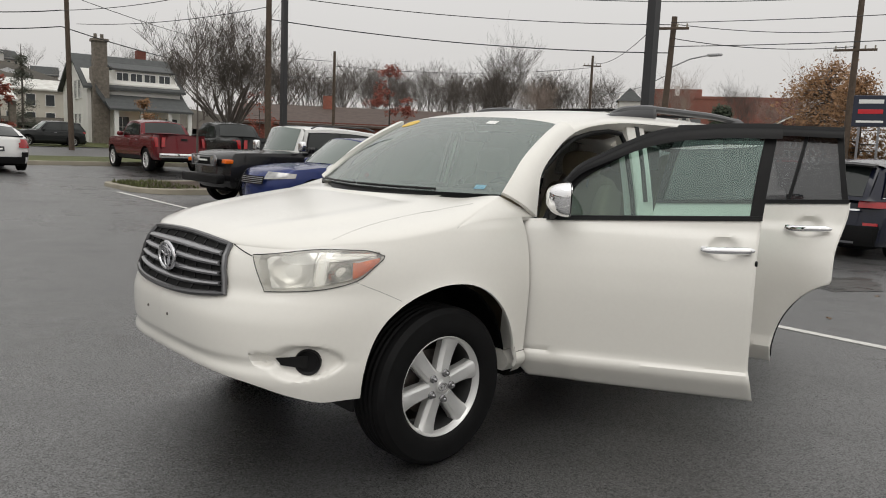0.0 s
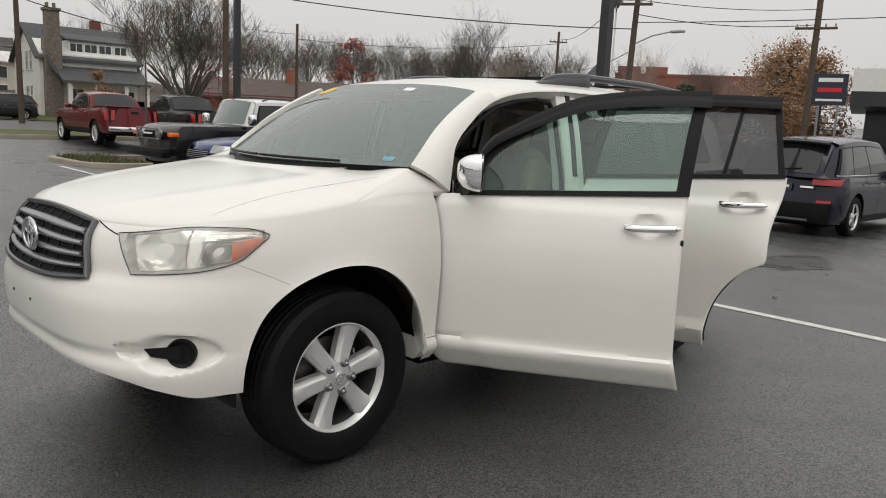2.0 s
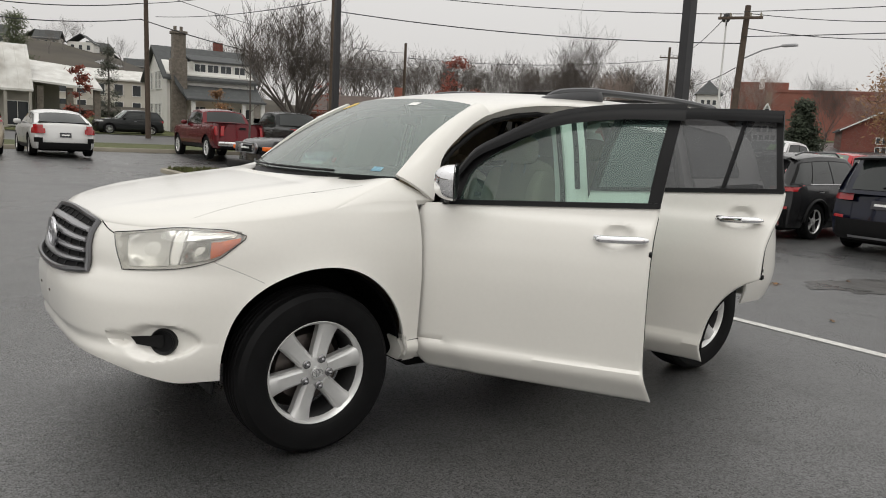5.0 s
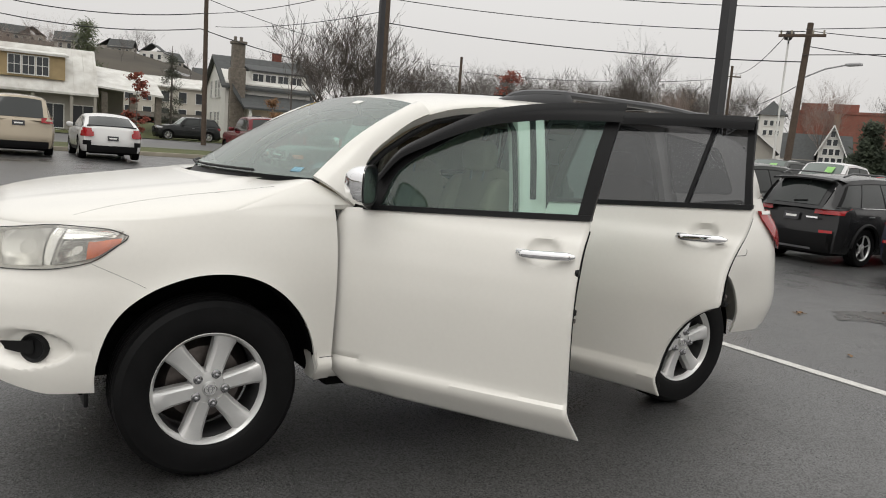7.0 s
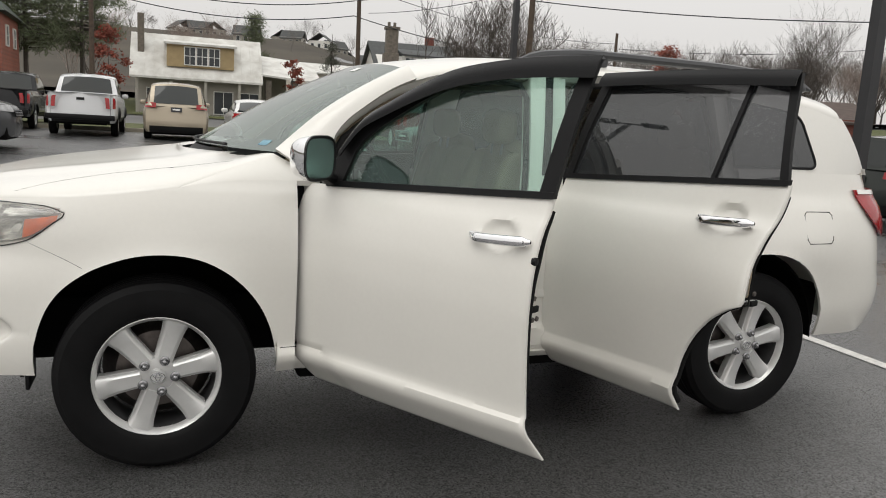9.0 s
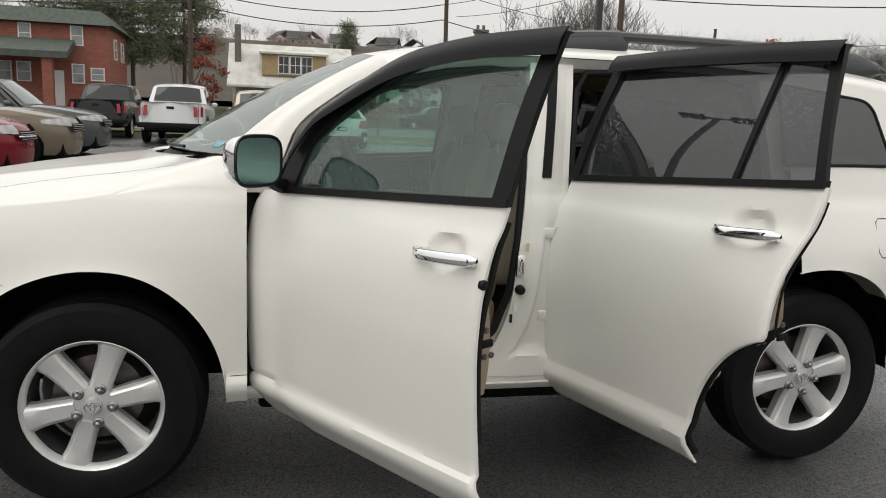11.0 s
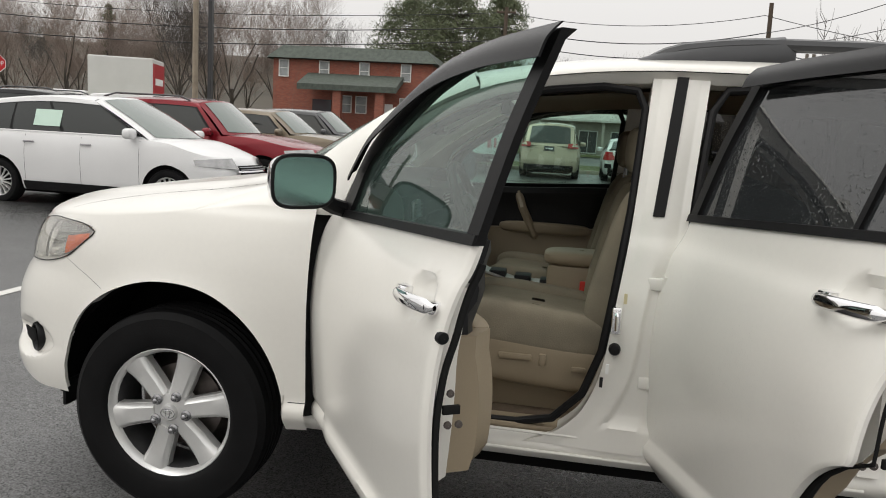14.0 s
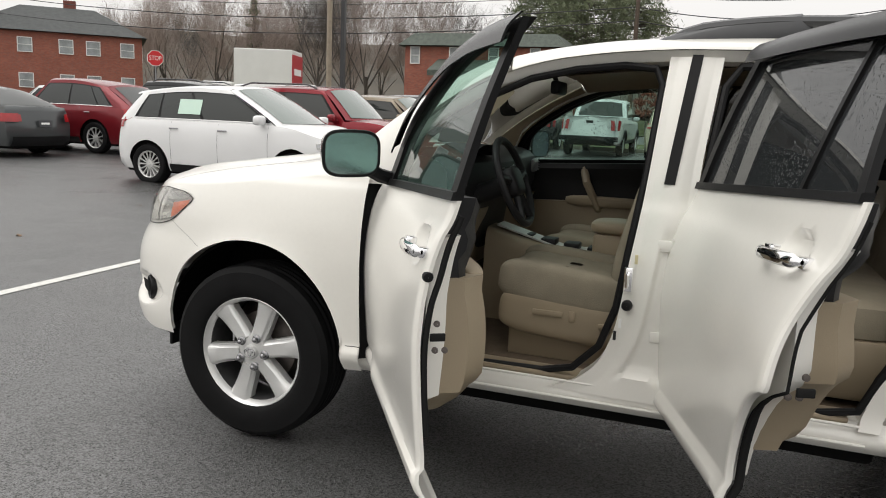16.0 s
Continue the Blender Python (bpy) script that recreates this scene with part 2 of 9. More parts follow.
def slab(bm, f, nu, nv, thick, us=None, vs=None, toward=None):
    """A closed sheet of the given thickness below f(u, v) (along minus its normal, or along toward)."""
    us = us or [i / nu for i in range(nu + 1)]
    vs = vs or [j / nv for j in range(nv + 1)]
    top = [[Vector(f(u, v)) for v in vs] for u in us]
    n, m = len(us), len(vs)
    low = []
    for i in range(n):
        row = []
        for j in range(m):
            if toward is not None:
                d = Vector(toward)
            else:
                a = top[min(i + 1, n - 1)][j] - top[max(i - 1, 0)][j]
                b = top[i][min(j + 1, m - 1)] - top[i][max(j - 1, 0)]
                d = -a.cross(b)
                d = d.normalized() if d.length > 1e-12 else Vector((0, 0, -1))
            row.append(top[i][j] + d * thick)
        low.append(row)
    T = [[bm.verts.new(p) for p in r] for r in top]
    L = [[bm.verts.new(p) for p in r] for r in low]
    for i in range(n - 1):
        for j in range(m - 1):
            bm.faces.new((T[i][j], T[i + 1][j], T[i + 1][j + 1], T[i][j + 1]))
            bm.faces.new((L[i][j], L[i][j + 1], L[i + 1][j + 1], L[i + 1][j]))
        bm.faces.new((T[i][0], L[i][0], L[i + 1][0], T[i + 1][0]))
        bm.faces.new((T[i][-1], T[i + 1][-1], L[i + 1][-1], L[i][-1]))
    for j in range(m - 1):
        bm.faces.new((T[0][j], T[0][j + 1], L[0][j + 1], L[0][j]))
        bm.faces.new((T[-1][j], L[-1][j], L[-1][j + 1], T[-1][j + 1]))


def box(bm, lo, hi, bevel=0.0, segs=2, m=None):
    r = bmesh.ops.create_cube(bm, size=1.0)["verts"]
    lo, hi = Vector(lo), Vector(hi)
    for v in r:
        v.co = Vector((lo[k] + (hi[k] - lo[k]) * (v.co[k] + 0.5) for k in range(3)))
    if bevel:
        es = list({e for v in r for e in v.link_edges})
        r = bmesh.ops.bevel(bm, geom=es, offset=bevel, segments=segs, profile=0.5, affect='EDGES')["verts"]
    if m is not None:
        bmesh.ops.transform(bm, matrix=m, verts=list(r))
    return r


def tube(bm, pts, r, seg=8, closed=False, caps=True):
    """A round bar along points; r a number or a list."""
    pts = [Vector(p) for p in pts]
    n = len(pts)
    rings, ref = [], None
    for i, p in enumerate(pts):
        a, b = pts[i - 1] if (i or closed) else p, pts[(i + 1) % n] if (i < n - 1 or closed) else p
        d = (b - a).normalized()
        if ref is None:
            ref = d.orthogonal().normalized()
        ref = (ref - d * ref.dot(d)).normalized()
        o = d.cross(ref)
        rr = r[i] if isinstance(r, (list, tuple)) else r
        rings.append([bm.verts.new(p + (ref * math.cos(2 * math.pi * k / seg) + o * math.sin(2 * math.pi * k / seg)) * rr) for k in range(seg)])
    for i in range(n if closed else n - 1):
        A, B = rings[i], rings[(i + 1) % n]
        for k in range(seg):
            bm.faces.new((A[k], A[(k + 1) % seg], B[(k + 1) % seg], B[k]))
    if caps and not closed:
        bm.faces.new(rings[0][::-1])
        bm.faces.new(rings[-1])


def revolve(bm, prof, seg=48, m=None):
    """A body of revolution about y; prof of (radius, y)."""
    m = m or Matrix()
    rings = [[bm.verts.new(m @ Vector((r * math.cos(2 * math.pi * k / seg), y, r * math.sin(2 * math.pi * k / seg)))) for k in range(seg)] for r, y in prof]
    for A, B in zip(rings, rings[1:]):
        for k in range(seg):
            bm.faces.new((A[k], B[k], B[(k + 1) % seg], A[(k + 1) % seg]))
    return rings


def prism(bm, pts, d):
    """A flat polygon pushed along d."""
    a = [bm.verts.new(p) for p in pts]
    b = [bm.verts.new(Vector(p) + Vector(d)) for p in pts]
    bm.faces.new(a[::-1])
    bm.faces.new(b)
    for i in range(len(a)):
        j = (i + 1) % len(a)
        bm.faces.new((a[i], a[j], b[j], b[i]))


def smooth01(t):
    t = min(1.0, max(0.0, t))
    return t * t * (3 - 2 * t)


def puff(bm, c, size, e=0.45, nu=28, nv=14, m=None):
    """A stuffed, rounded block (superellipsoid)."""
    sg = lambda t, p: math.copysign(abs(t) ** p, t)
    n0 = len(bm.verts)
    def f(u, v):
        a, b = 2 * math.pi * u, math.pi * (v - 0.5) * 0.998
        return Vector((c[0] + size[0] * sg(math.cos(b), e) * sg(math.cos(a), e), c[1] + size[1] * sg(math.cos(b), e) * sg(math.sin(a), e), c[2] + size[2] * sg(math.sin(b), e)))
    surf(bm, f, nu, nv)
    bm.verts.ensure_lookup_table()
    vs = bm.verts[n0:]
    bmesh.ops.remove_doubles(bm, verts=vs, dist=0.0003)
    bm.verts.ensure_lookup_table()
    if m is not None:
        bmesh.ops.transform(bm, matrix=m, verts=bm.verts[n0:])


# ---- wheels ----
def wheel(parent, x, y, z, out, radius, rim, width, spokes, style="six", label="", turn=0.0):
    """Rim as the part; tyre, disc, cap and nuts under it. out is -1 or 1: the side of the car that the face looks to."""
    m = Matrix.Translation((x, y, z)) @ Matrix.Rotation(0 if out < 0 else math.pi, 4, 'Z') @ Matrix.Rotation(turn, 4, 'Y')
    key = (radius, rim, width, spokes, style)
    if key not in wheel.made:
        h = width / 2
        made = []
        bm = bmesh.new()
        face = -h + 0.012
        revolve(bm, [(rim * 0.925, face + 0.03), (rim * 0.955, face + 0.012), (rim * 1.0, face), (rim * 1.035, face + 0.004), (rim * 1.03, face + 0.02)], 40)
        hub = 0.33 * rim
        revolve(bm, [(0.002, face + 0.012), (hub * 0.5, face + 0.012), (hub * 0.9, face + 0.02), (hub, face + 0.035), (hub, face + 0.08)], 24)
        bmesh.ops.recalc_face_normals(bm, faces=bm.faces)
        ob = part("wheel", bm, ALLOY, None, "")
        made.append(ob)
        for k in range(spokes):
            a = 2 * math.pi * k / spokes + 0.21
            if style == "six":
                w0, w1 = 0.152 * rim, 0.190 * rim
            else:
                w0, w1 = 0.05 * rim, 0.045 * rim

            def f(u, v, w0=w0, w1=w1):
                r = hub * 0.8 + (rim * 0.95 - hub * 0.8) * u
                q = (2 * v - 1)
                wid = w0 + (w1 - w0) * u + 0.035 * rim * max(0, (u - 0.75) / 0.25)
                lift = 0.0 if abs(q) < 0.62 else (0.006 if abs(q) < 0.95 else 0.020)
                return (r, face + 0.012 - 0.01 * math.sin(math.pi * u) * 0 + lift + 0.006 * math.sin(math.pi * u), wid * q)
            vs = [0, 0.02, 0.10, 0.20, 0.5, 0.80, 0.90, 0.98, 1.0]
            if not k:
                sb = bmesh.new()
                slab(sb, f, 5, 6, 0.035, vs=vs, toward=(0, 1, 0))
                bmesh.ops.recalc_face_normals(sb, faces=sb.faces)
                first = part("spoke", sb, ALLOY, None)
                first.parent = ob
                arm = first
            else:
                arm = first.copy()
                scene.collection.objects.link(arm)
            arm.matrix_basis = Matrix.Rotation(-a, 4, 'Y')
            made.append(arm)
        bm = bmesh.new()
        R, r = radius, rim
        prof = [(r * 0.97, h * 0.75), (r * 1.06, h * 0.98), (R * 0.80, h * 1.05), (R * 0.93, h * 0.98), (R * 0.985, h * 0.82), (R, h * 0.6)]
        for gy in (0.45, 0.15, -0.15, -0.45):
            prof += [(R, h * gy + 0.014), (R - 0.008, h * gy + 0.006), (R - 0.008, h * gy - 0.006), (R, h * gy - 0.014)]
        prof += [(R, -h * 0.6), (R * 0.985, -h * 0.82), (R * 0.93, -h * 0.98), (R * 0.925, -h * 1.0), (R * 0.90, -h * 1.0), (R * 0.80, -h * 1.05), (r * 1.10, -h * 1.0), (r * 1.05, -h * 0.96), (r * 1.0, -h * 0.86)]
        revolve(bm, prof, 56)
        bmesh.ops.recalc_face_normals(bm, faces=bm.faces)
        made.append(part("tyre", bm, RUBBER, ob, "worn black rubber tyre"))
        bm = bmesh.new()
        revolve(bm, [(rim * 0.93, h * 0.8), (rim * 0.90, 0.0), (rim * 0.92, face + 0.03)], 40)
        made.append(part("barrel", bm, BARREL, ob, "dark wheel barrel"))
        bm = bmesh.new()
        revolve(bm, [(0.01, face + 0.10), (rim * 0.66, face + 0.11), (rim * 0.68, face + 0.13), (rim * 0.9, h * 0.85), (0.01, h * 0.85)], 32)
        made.append(part("brake_disc", bm, ROTOR, ob, "dull steel brake disc"))
        bm = bmesh.new()
        revolve(bm, [(0.0005, face - 0.003), (hub * 0.34, face - 0.002), (hub * 0.40, face + 0.004), (hub * 0.42, face + 0.016)], 20)
        made.append(part("centre_cap", bm, ALLOY, ob, "silver wheel centre cap"))
        if style == "six":
            bm = bmesh.new()
            for ea, eb, dz in ((0.026, 0.018, 0.0), (0.016, 0.006, 0.005), (0.008, 0.016, 0.0)):
                tube(bm, [(ea * math.cos(2 * math.pi * k / 20), face - 0.003, dz + eb * math.sin(2 * math.pi * k / 20)) for k in range(20)], 0.0016, 5, closed=True)
            made.append(part("cap_emblem", bm, NUT, ob, "small raised emblem"))
            for k in range(5):
                a = 2 * math.pi * k / 5 - 0.087
                bm = bmesh.new()
                nm = Matrix.Translation((math.cos(a) * rim * 0.272, face, math.sin(a) * rim * 0.272))
                revolve(bm, [(0.0005, -0.013), (0.006, -0.012), (0.0105, -0.008), (0.0125, 0.0), (0.0125, 0.02)], 10, nm)
                revolve(bm, [(0.0125, 0.006), (0.019, 0.010), (0.019, 0.022)], 14, nm)
                made.append(part("lug_nut", bm, NUT, ob, "dark steel lug nut"))
        ob.parent = parent
        ob.matrix_basis = m
        if label:
            tagged(ob, label)
        wheel.made[key] = made
        return ob
    src = wheel.made[key]
    made = {}
    for o in src:
        c = o.copy()
        scene.collection.objects.link(c)
        made[o] = c
        c.parent = made.get(o.parent, parent)
    top = made[src[0]]
    top.parent, top.matrix_basis = parent, m
    return top


wheel.made = {}

# ---- the white crossover: x runs from its front axle to its tail, its driver's side is -y ----
W = curve([(0.20, 0.82), (0.28, 0.845), (0.33, 0.876), (0.38, 0.915), (0.435, 0.951), (0.457, 0.950), (0.472, 0.937), (0.485, 0.936), (0.55, 0.941), (0.70, 0.953), (0.80, 0.957), (0.90, 0.951), (1.0, 0.934), (1.08, 0.91), (1.13, 0.885), (1.19, 0.868), (1.4, 0.812), (1.65, 0.728)])
WS = W
XF = curve([(0.22, -0.72), (0.30, -0.775), (0.36, -0.815), (0.42, -0.860), (0.465, -0.897), (0.495, -0.908), (0.525, -0.903), (0.57, -0.926), (0.70, -0.938), (0.79, -0.915), (0.835, -0.885), (0.90, -0.872), (0.97, -0.845), (1.03, -0.79), (1.08, -0.74)])
XR = curve([(0.28, 3.55), (0.36, 3.74), (0.45, 3.82), (0.62, 3.84), (0.75, 3.80), (0.9, 3.77), (1.1, 3.71), (1.3, 3.62)])
ZSH = curve([(-0.95, 1.036), (-0.88, 1.010), (-0.78, 1.010), (-0.60, 1.032), (-0.40, 1.045), (-0.2, 1.068), (0.05, 1.102), (0.3, 1.132), (0.6, 1.136)])
ZC = curve([(-0.79, 1.037), (-0.70, 1.078), (-0.5, 1.118), (-0.2, 1.163), (0.1, 1.202), (0.4, 1.235)])
XC, XCR, AR, ZA = 0.42, 3.2, 0.442, 0.375
AH = 0.478
BELT = curve([(0.55, 1.125), (1.1, 1.155), (1.68, 1.188), (2.2, 1.222), (2.66, 1.252)])
DTOP = curve([(0.60, 1.13), (0.64, 1.24), (0.68, 1.335), (0.796, 1.435), (0.933, 1.522), (1.073, 1.577), (1.218, 1.610), (1.45, 1.636), (1.66, 1.645), (2.2, 1.645), (2.62, 1.628), (3.1, 1.58), (3.45, 1.505)])
ZR = curve([(0.90, 1.640), (1.1, 1.676), (1.4, 1.712), (1.9, 1.733), (2.4, 1.730), (3.0, 1.712), (3.5, 1.655)])

WB = curve([(0.20, 0.79), (0.30, 0.845), (0.36, 0.872), (0.42, 0.897), (0.48, 0.918), (0.55, 0.939), (0.60, 0.945), (0.70, 0.953)])


def hip(x, z):
    """The swell of the body side ahead of the rear wheel."""
    return 0.030 * smooth01((x - 2.25) / 0.35) * smooth01((3.4 - x) / 0.4) * math.exp(-((z - 0.88) / 0.16) ** 2)


def side_pt(x0, z, th=None):
    """A point of the left body side for nominal station x0 (ahead of XC and behind XCR the plan rounds off)."""
    n = 3.0 + max(0, 0.80 - z) * 1.6 + max(0, 0.55 - z) * 5
    ex = 1 + 3 * smooth01((0.62 - z) / 0.1)
    W = WB if z < 0.70 and (x0 < 0 or x0 > 2.79) else WS
    if x0 < XC:
        s = min(1, max(0, (XC - x0) / (XC + 0.93)))
        th = math.asin(min(1, s ** (n / 2))) if th is None else th
        s = math.sin(th) ** (2 / n)
        x, y = XC - (XC + 0.93) * s + (XF(z) + 0.93) * s ** ex, W(z) * max(0, math.cos(th)) ** (2 / n)
    elif x0 > XCR:
        s = min(1, (x0 - XCR) / 0.64)
        th = math.asin(min(1, s ** 2.0)) if th is None else th
        x, y = XCR + (XR(z) - XCR) * math.sin(th) ** 0.5, W(z) * max(0, math.cos(th)) ** 0.5
    else:
        x, y = x0, W(z)
    y += hip(x, z)
    for xa in (0.0, 2.79):
        d = math.hypot(x - xa, (z - ZA) * AR / AH) - AR
        if z > 0.3:
            y += 0.016 * math.exp(-max(d, 0) / 0.05) * (1 if d > -0.03 else 0)
    return (x, -y, z)


def zlow(x):
    for xa in (0.0, 2.79):
        if abs(x - xa) < AR:
            return max(0.37, ZA + AH * (1 - (abs(x - xa) / AR) ** 2.15) ** (1 / 2.15))
    return curve([(-0.93, 0.478), (-0.86, 0.462), (-0.75, 0.415), (-0.60, 0.380), (-0.45, 0.386)])(x) if x < 0 else (0.37 if x < 1 else 0.40)


def stations(a, b, n, *arches):
    xs = {round(a + (b - a) * i / n, 4) for i in range(n + 1)}
    for xa in arches:
        for k in range(1, 28):
            x = xa - AR * math.cos(math.pi * k / 28)
            if a < x < b:
                xs.add(round(x, 4))
        for e in (xa - AR + 0.0005, xa + AR - 0.0005, xa - AR - 0.0005, xa + AR + 0.0005):
            if a < e < b:
                xs.add(e)
    xs = sorted(xs)
    return [x for i, x in enumerate(xs) if i == 0 or x - xs[i - 1] > 0.0009]


suv = thing("crossover_suv", "pearl white crossover SUV with open doors on wet asphalt", "car")
MIRR = Matrix.Diagonal((1, -1, 1, 1))


def both(name, build, mat, parent, label="", sides=(-1, 1), **kw):
    """The same mesh on the driver's side and mirrored."""
    made = []
    for s in sides:
        bm = bmesh.new()
        build(bm)
        if s > 0:
            bmesh.ops.transform(bm, matrix=MIRR, verts=bm.verts)
            bmesh.ops.reverse_faces(bm, faces=bm.faces)
        made.append(part(name, bm, mat, parent, label, **kw))
    return made


# front end: bumper, wings and hood share one run of stations from the nose to the door gap
F_ST = [-0.93 + 0.93 * 0.00001] + stations(-0.925, 0.514, 110, 0.0)


LAMP_LO = curve([(0, 0.838), (0.4, 0.853), (0.75, 0.89), (1.0, 0.978)])
LAMP_HI = curve([(0, 0.982), (0.45, 1.018), (0.8, 1.014), (1.0, 0.992)])


def pocket(p, x0):
    """The hollows that hold the fog lamp cover and the headlamp."""
    if p[0] > -0.3 and x0 > -0.33:
        return p
    k = 0.0
    if p[2] < 0.7:
        d = math.hypot((p[1] + 0.775) * 0.9, p[2] - 0.553)
        k = smooth01((0.078 - d) / 0.020)
        e = max(abs(p[1] + 0.70) - 0.05, 0) + max(abs(p[2] - 0.560) - 0.012, 0)
        k = max(k, smooth01((0.022 - e) / 0.022))
        return (p[0] + 0.034 * k, p[1] + 0.010 * k, p[2])
    v = 0.5
    for _ in range(8):
        u = min(1.2, max(-0.2, (x0 + 0.79 + 0.05 * v) / (0.415 + 0.05 * v)))
        v = (p[2] - LAMP_LO(u)) / max(0.012, LAMP_HI(u) - LAMP_LO(u))
        v = min(1.5, max(-0.5, v))
    k = smooth01((min(u, 1 - u) - 0.015) / 0.06) * smooth01((min(v, 1 - v) - 0.03) / 0.16)
    return (p[0] + 0.038 * k, p[1] + 0.038 * k, p[2])


def front_shell(bm):
    rows = 64
    g = []
    for i, x0 in enumerate(F_ST):
        zl, zt = zlow(x0), ZSH(x0)
        th = math.pi / 2 if i == 0 else None
        g.append([bm.verts.new(pocket(side_pt(x0, zl + (zt - zl) * j / rows, th), x0)) for j in range(rows + 1)])
    for i in range(len(g) - 1):
        for j in range(rows):
            bm.faces.new((g[i][j], g[i + 1][j], g[i + 1][j + 1], g[i][j + 1]))
    # turned-in lip round the wheel arch
    lip = [(g[i][0], x0) for i, x0 in enumerate(F_ST) if abs(x0) <= AR]
    inner = [bm.verts.new(v.co + Vector((0, 0.016, 0))) for v, _ in lip]
    for k in range(len(lip) - 1):
        bm.faces.new((lip[k][0], inner[k], inner[k + 1], lip[k + 1][0]))


both("front_wing", front_shell, PEARL, suv)


def hood_pt(x0, eta, t=0.0):
    th = math.pi / 2 if x0 <= -0.9299 else None
    e = side_pt(x0, ZSH(x0), th)
    x, ye = e[0], -e[1]
    zc = ZC(x)
    dz = max(0, zc - e[2])
    a = abs(eta)
    z = e[2] + dz * max(0, 1 - a ** 2.6) ** 0.58
    crease = 0.010 * math.exp(-((a - 0.62) / 0.06) ** 2) * min(1, max(0, (x + 0.8) / 0.3))
    return (x + t * 0.24 * eta * eta, eta * ye, z + crease)


bm = bmesh.new()
etas = [-math.cos(math.pi * k / 40) for k in range(41)]


def hood_end(e):
    """Rear edge of the hood: short of the cowl in the middle, up to the windscreen's corners at the sides."""
    w = smooth01((abs(e) - 0.54) / 0.14)
    near = Vector(hood_pt(min(0.04 + 0.85 * e * e, 0.33), e))
    glass = Vector((0.16 + 0.285 * e * e - 0.012, e * 0.80, 1.235 + 0.004 * e * e - 0.006 - 0.020 * (1 - smooth01((abs(e) - 0.78) / 0.2))))
    return near.lerp(glass, w)


g = [[bm.verts.new(hood_pt(x0, e)) for e in etas] for x0 in F_ST if x0 < 0.02]
for k in range(1, 13):
    u = k / 12
    g.append([bm.verts.new(Vector(hood_pt(0.02, e)).lerp(hood_end(e), u) + Vector((0, 0, 0.012 * math.sin(math.pi * u) * (1 - smooth01((abs(e) - 0.45) / 0.3))))) for e in etas])
for i in range(len(g) - 1):
    for j in range(40):
        bm.faces.new((g[i][j], g[i][j + 1], g[i + 1][j + 1], g[i + 1][j])[::-1])
bmesh.ops.remove_doubles(bm, verts=bm.verts, dist=0.0004)
bmesh.ops.recalc_face_normals(bm, faces=bm.faces)
part("hood", bm, PEARL, suv, "white hood beaded with rain", sharp=60)

# roof, windscreen, pillars
def roof_pt(x, eta):
    ze = DTOP(x)
    ye = W(ze)
    ye *= 1 - 0.22 * max(0, (x - 3.0) / 0.7) ** 2.2
    return Vector((x, eta * ye, ze + (ZR(x) - ze) * max(0, 1 - abs(eta) ** 2.6) ** 0.52))


bm = bmesh.new()
surf(bm, lambda u, v: roof_pt((0.93 + 0.09 * (-math.cos(math.pi * v)) ** 2) * (1 - u) + (3.34 + 0.05 * math.cos(math.pi * v) ** 2) * u, -math.cos(math.pi * v)), 40, 36)
bmesh.ops.recalc_face_normals(bm, faces=bm.faces)
part("roof", bm, PEARL, suv, sharp=60)
ETA_A = 0.895


def screen_pt(s, eta):
    q = eta / ETA_A
    base = Vector((0.16 + 0.285 * q * q, q * 0.80, 1.235 + 0.004 * q * q))
    top = roof_pt(0.93 + 0.09 * eta * eta, eta)
    p = base.lerp(top, s)
    b = 0.022 * math.sin(math.pi * s)
    return p + Vector((-b * 0.6, 0, b))


bm = bmesh.new()
surf(bm, lambda u, v: screen_pt(u, ETA_A * (2 * v - 1)), 16, 24)
bmesh.ops.recalc_face_normals(bm, faces=bm.faces)
screen = part("windscreen", bm, SCREEN, suv, "green-tinted windscreen with stickers")
screen.visible_shadow = False


def FOOT_A(u):
    """Lower line of the pillar's foot: the top of the wing."""
    x = 0.02 + 0.585 * u
    return Vector(side_pt(x, ZSH(x)))


def FOOT_B(u):
    """Upper line: the hood's edge to the windscreen's lower corner, then the pillar's root."""
    c = hood_end(-1.0)
    if u < 0.72:
        return Vector(hood_pt(0.02, -1.0)).lerp(c, u / 0.72)
    return c.lerp(Vector((0.605, -W(DTOP(0.605)), DTOP(0.605))), (u - 0.72) / 0.28)


PILLAR_X = curve([(0, 0.60), (0.15, 0.63), (0.3, 0.665), (0.5, 0.755), (0.75, 0.89), (1, 1.02)])


def a_pillar(bm):
    def f(u, v):
        a = screen_pt(u, -ETA_A)
        x = PILLAR_X(u)
        zd = DTOP(x)
        b = Vector((x, -W(zd), zd))
        p = a.lerp(b, v)
        return p + Vector((-0.012, -0.012, 0.014)) * math.sin(math.pi * v)
    slab(bm, f, 16, 6, 0.022)
    # corner between wing top, pillar foot and hood
    def foot(u, v):
        a, b = FOOT_A(u), FOOT_B(u)
        rise = (a - Vector(side_pt(0.02 + 0.585 * u, a.z - 0.03))).normalized()
        c = a + rise * (0.42 * (b - a).length)
        return a * (1 - v) ** 2 + c * (2 * v * (1 - v)) + b * v ** 2
    slab(bm, foot, 25, 12, 0.02, toward=(0, 0.3, -1))


both("windscreen_pillar", a_pillar, PEARL, suv)


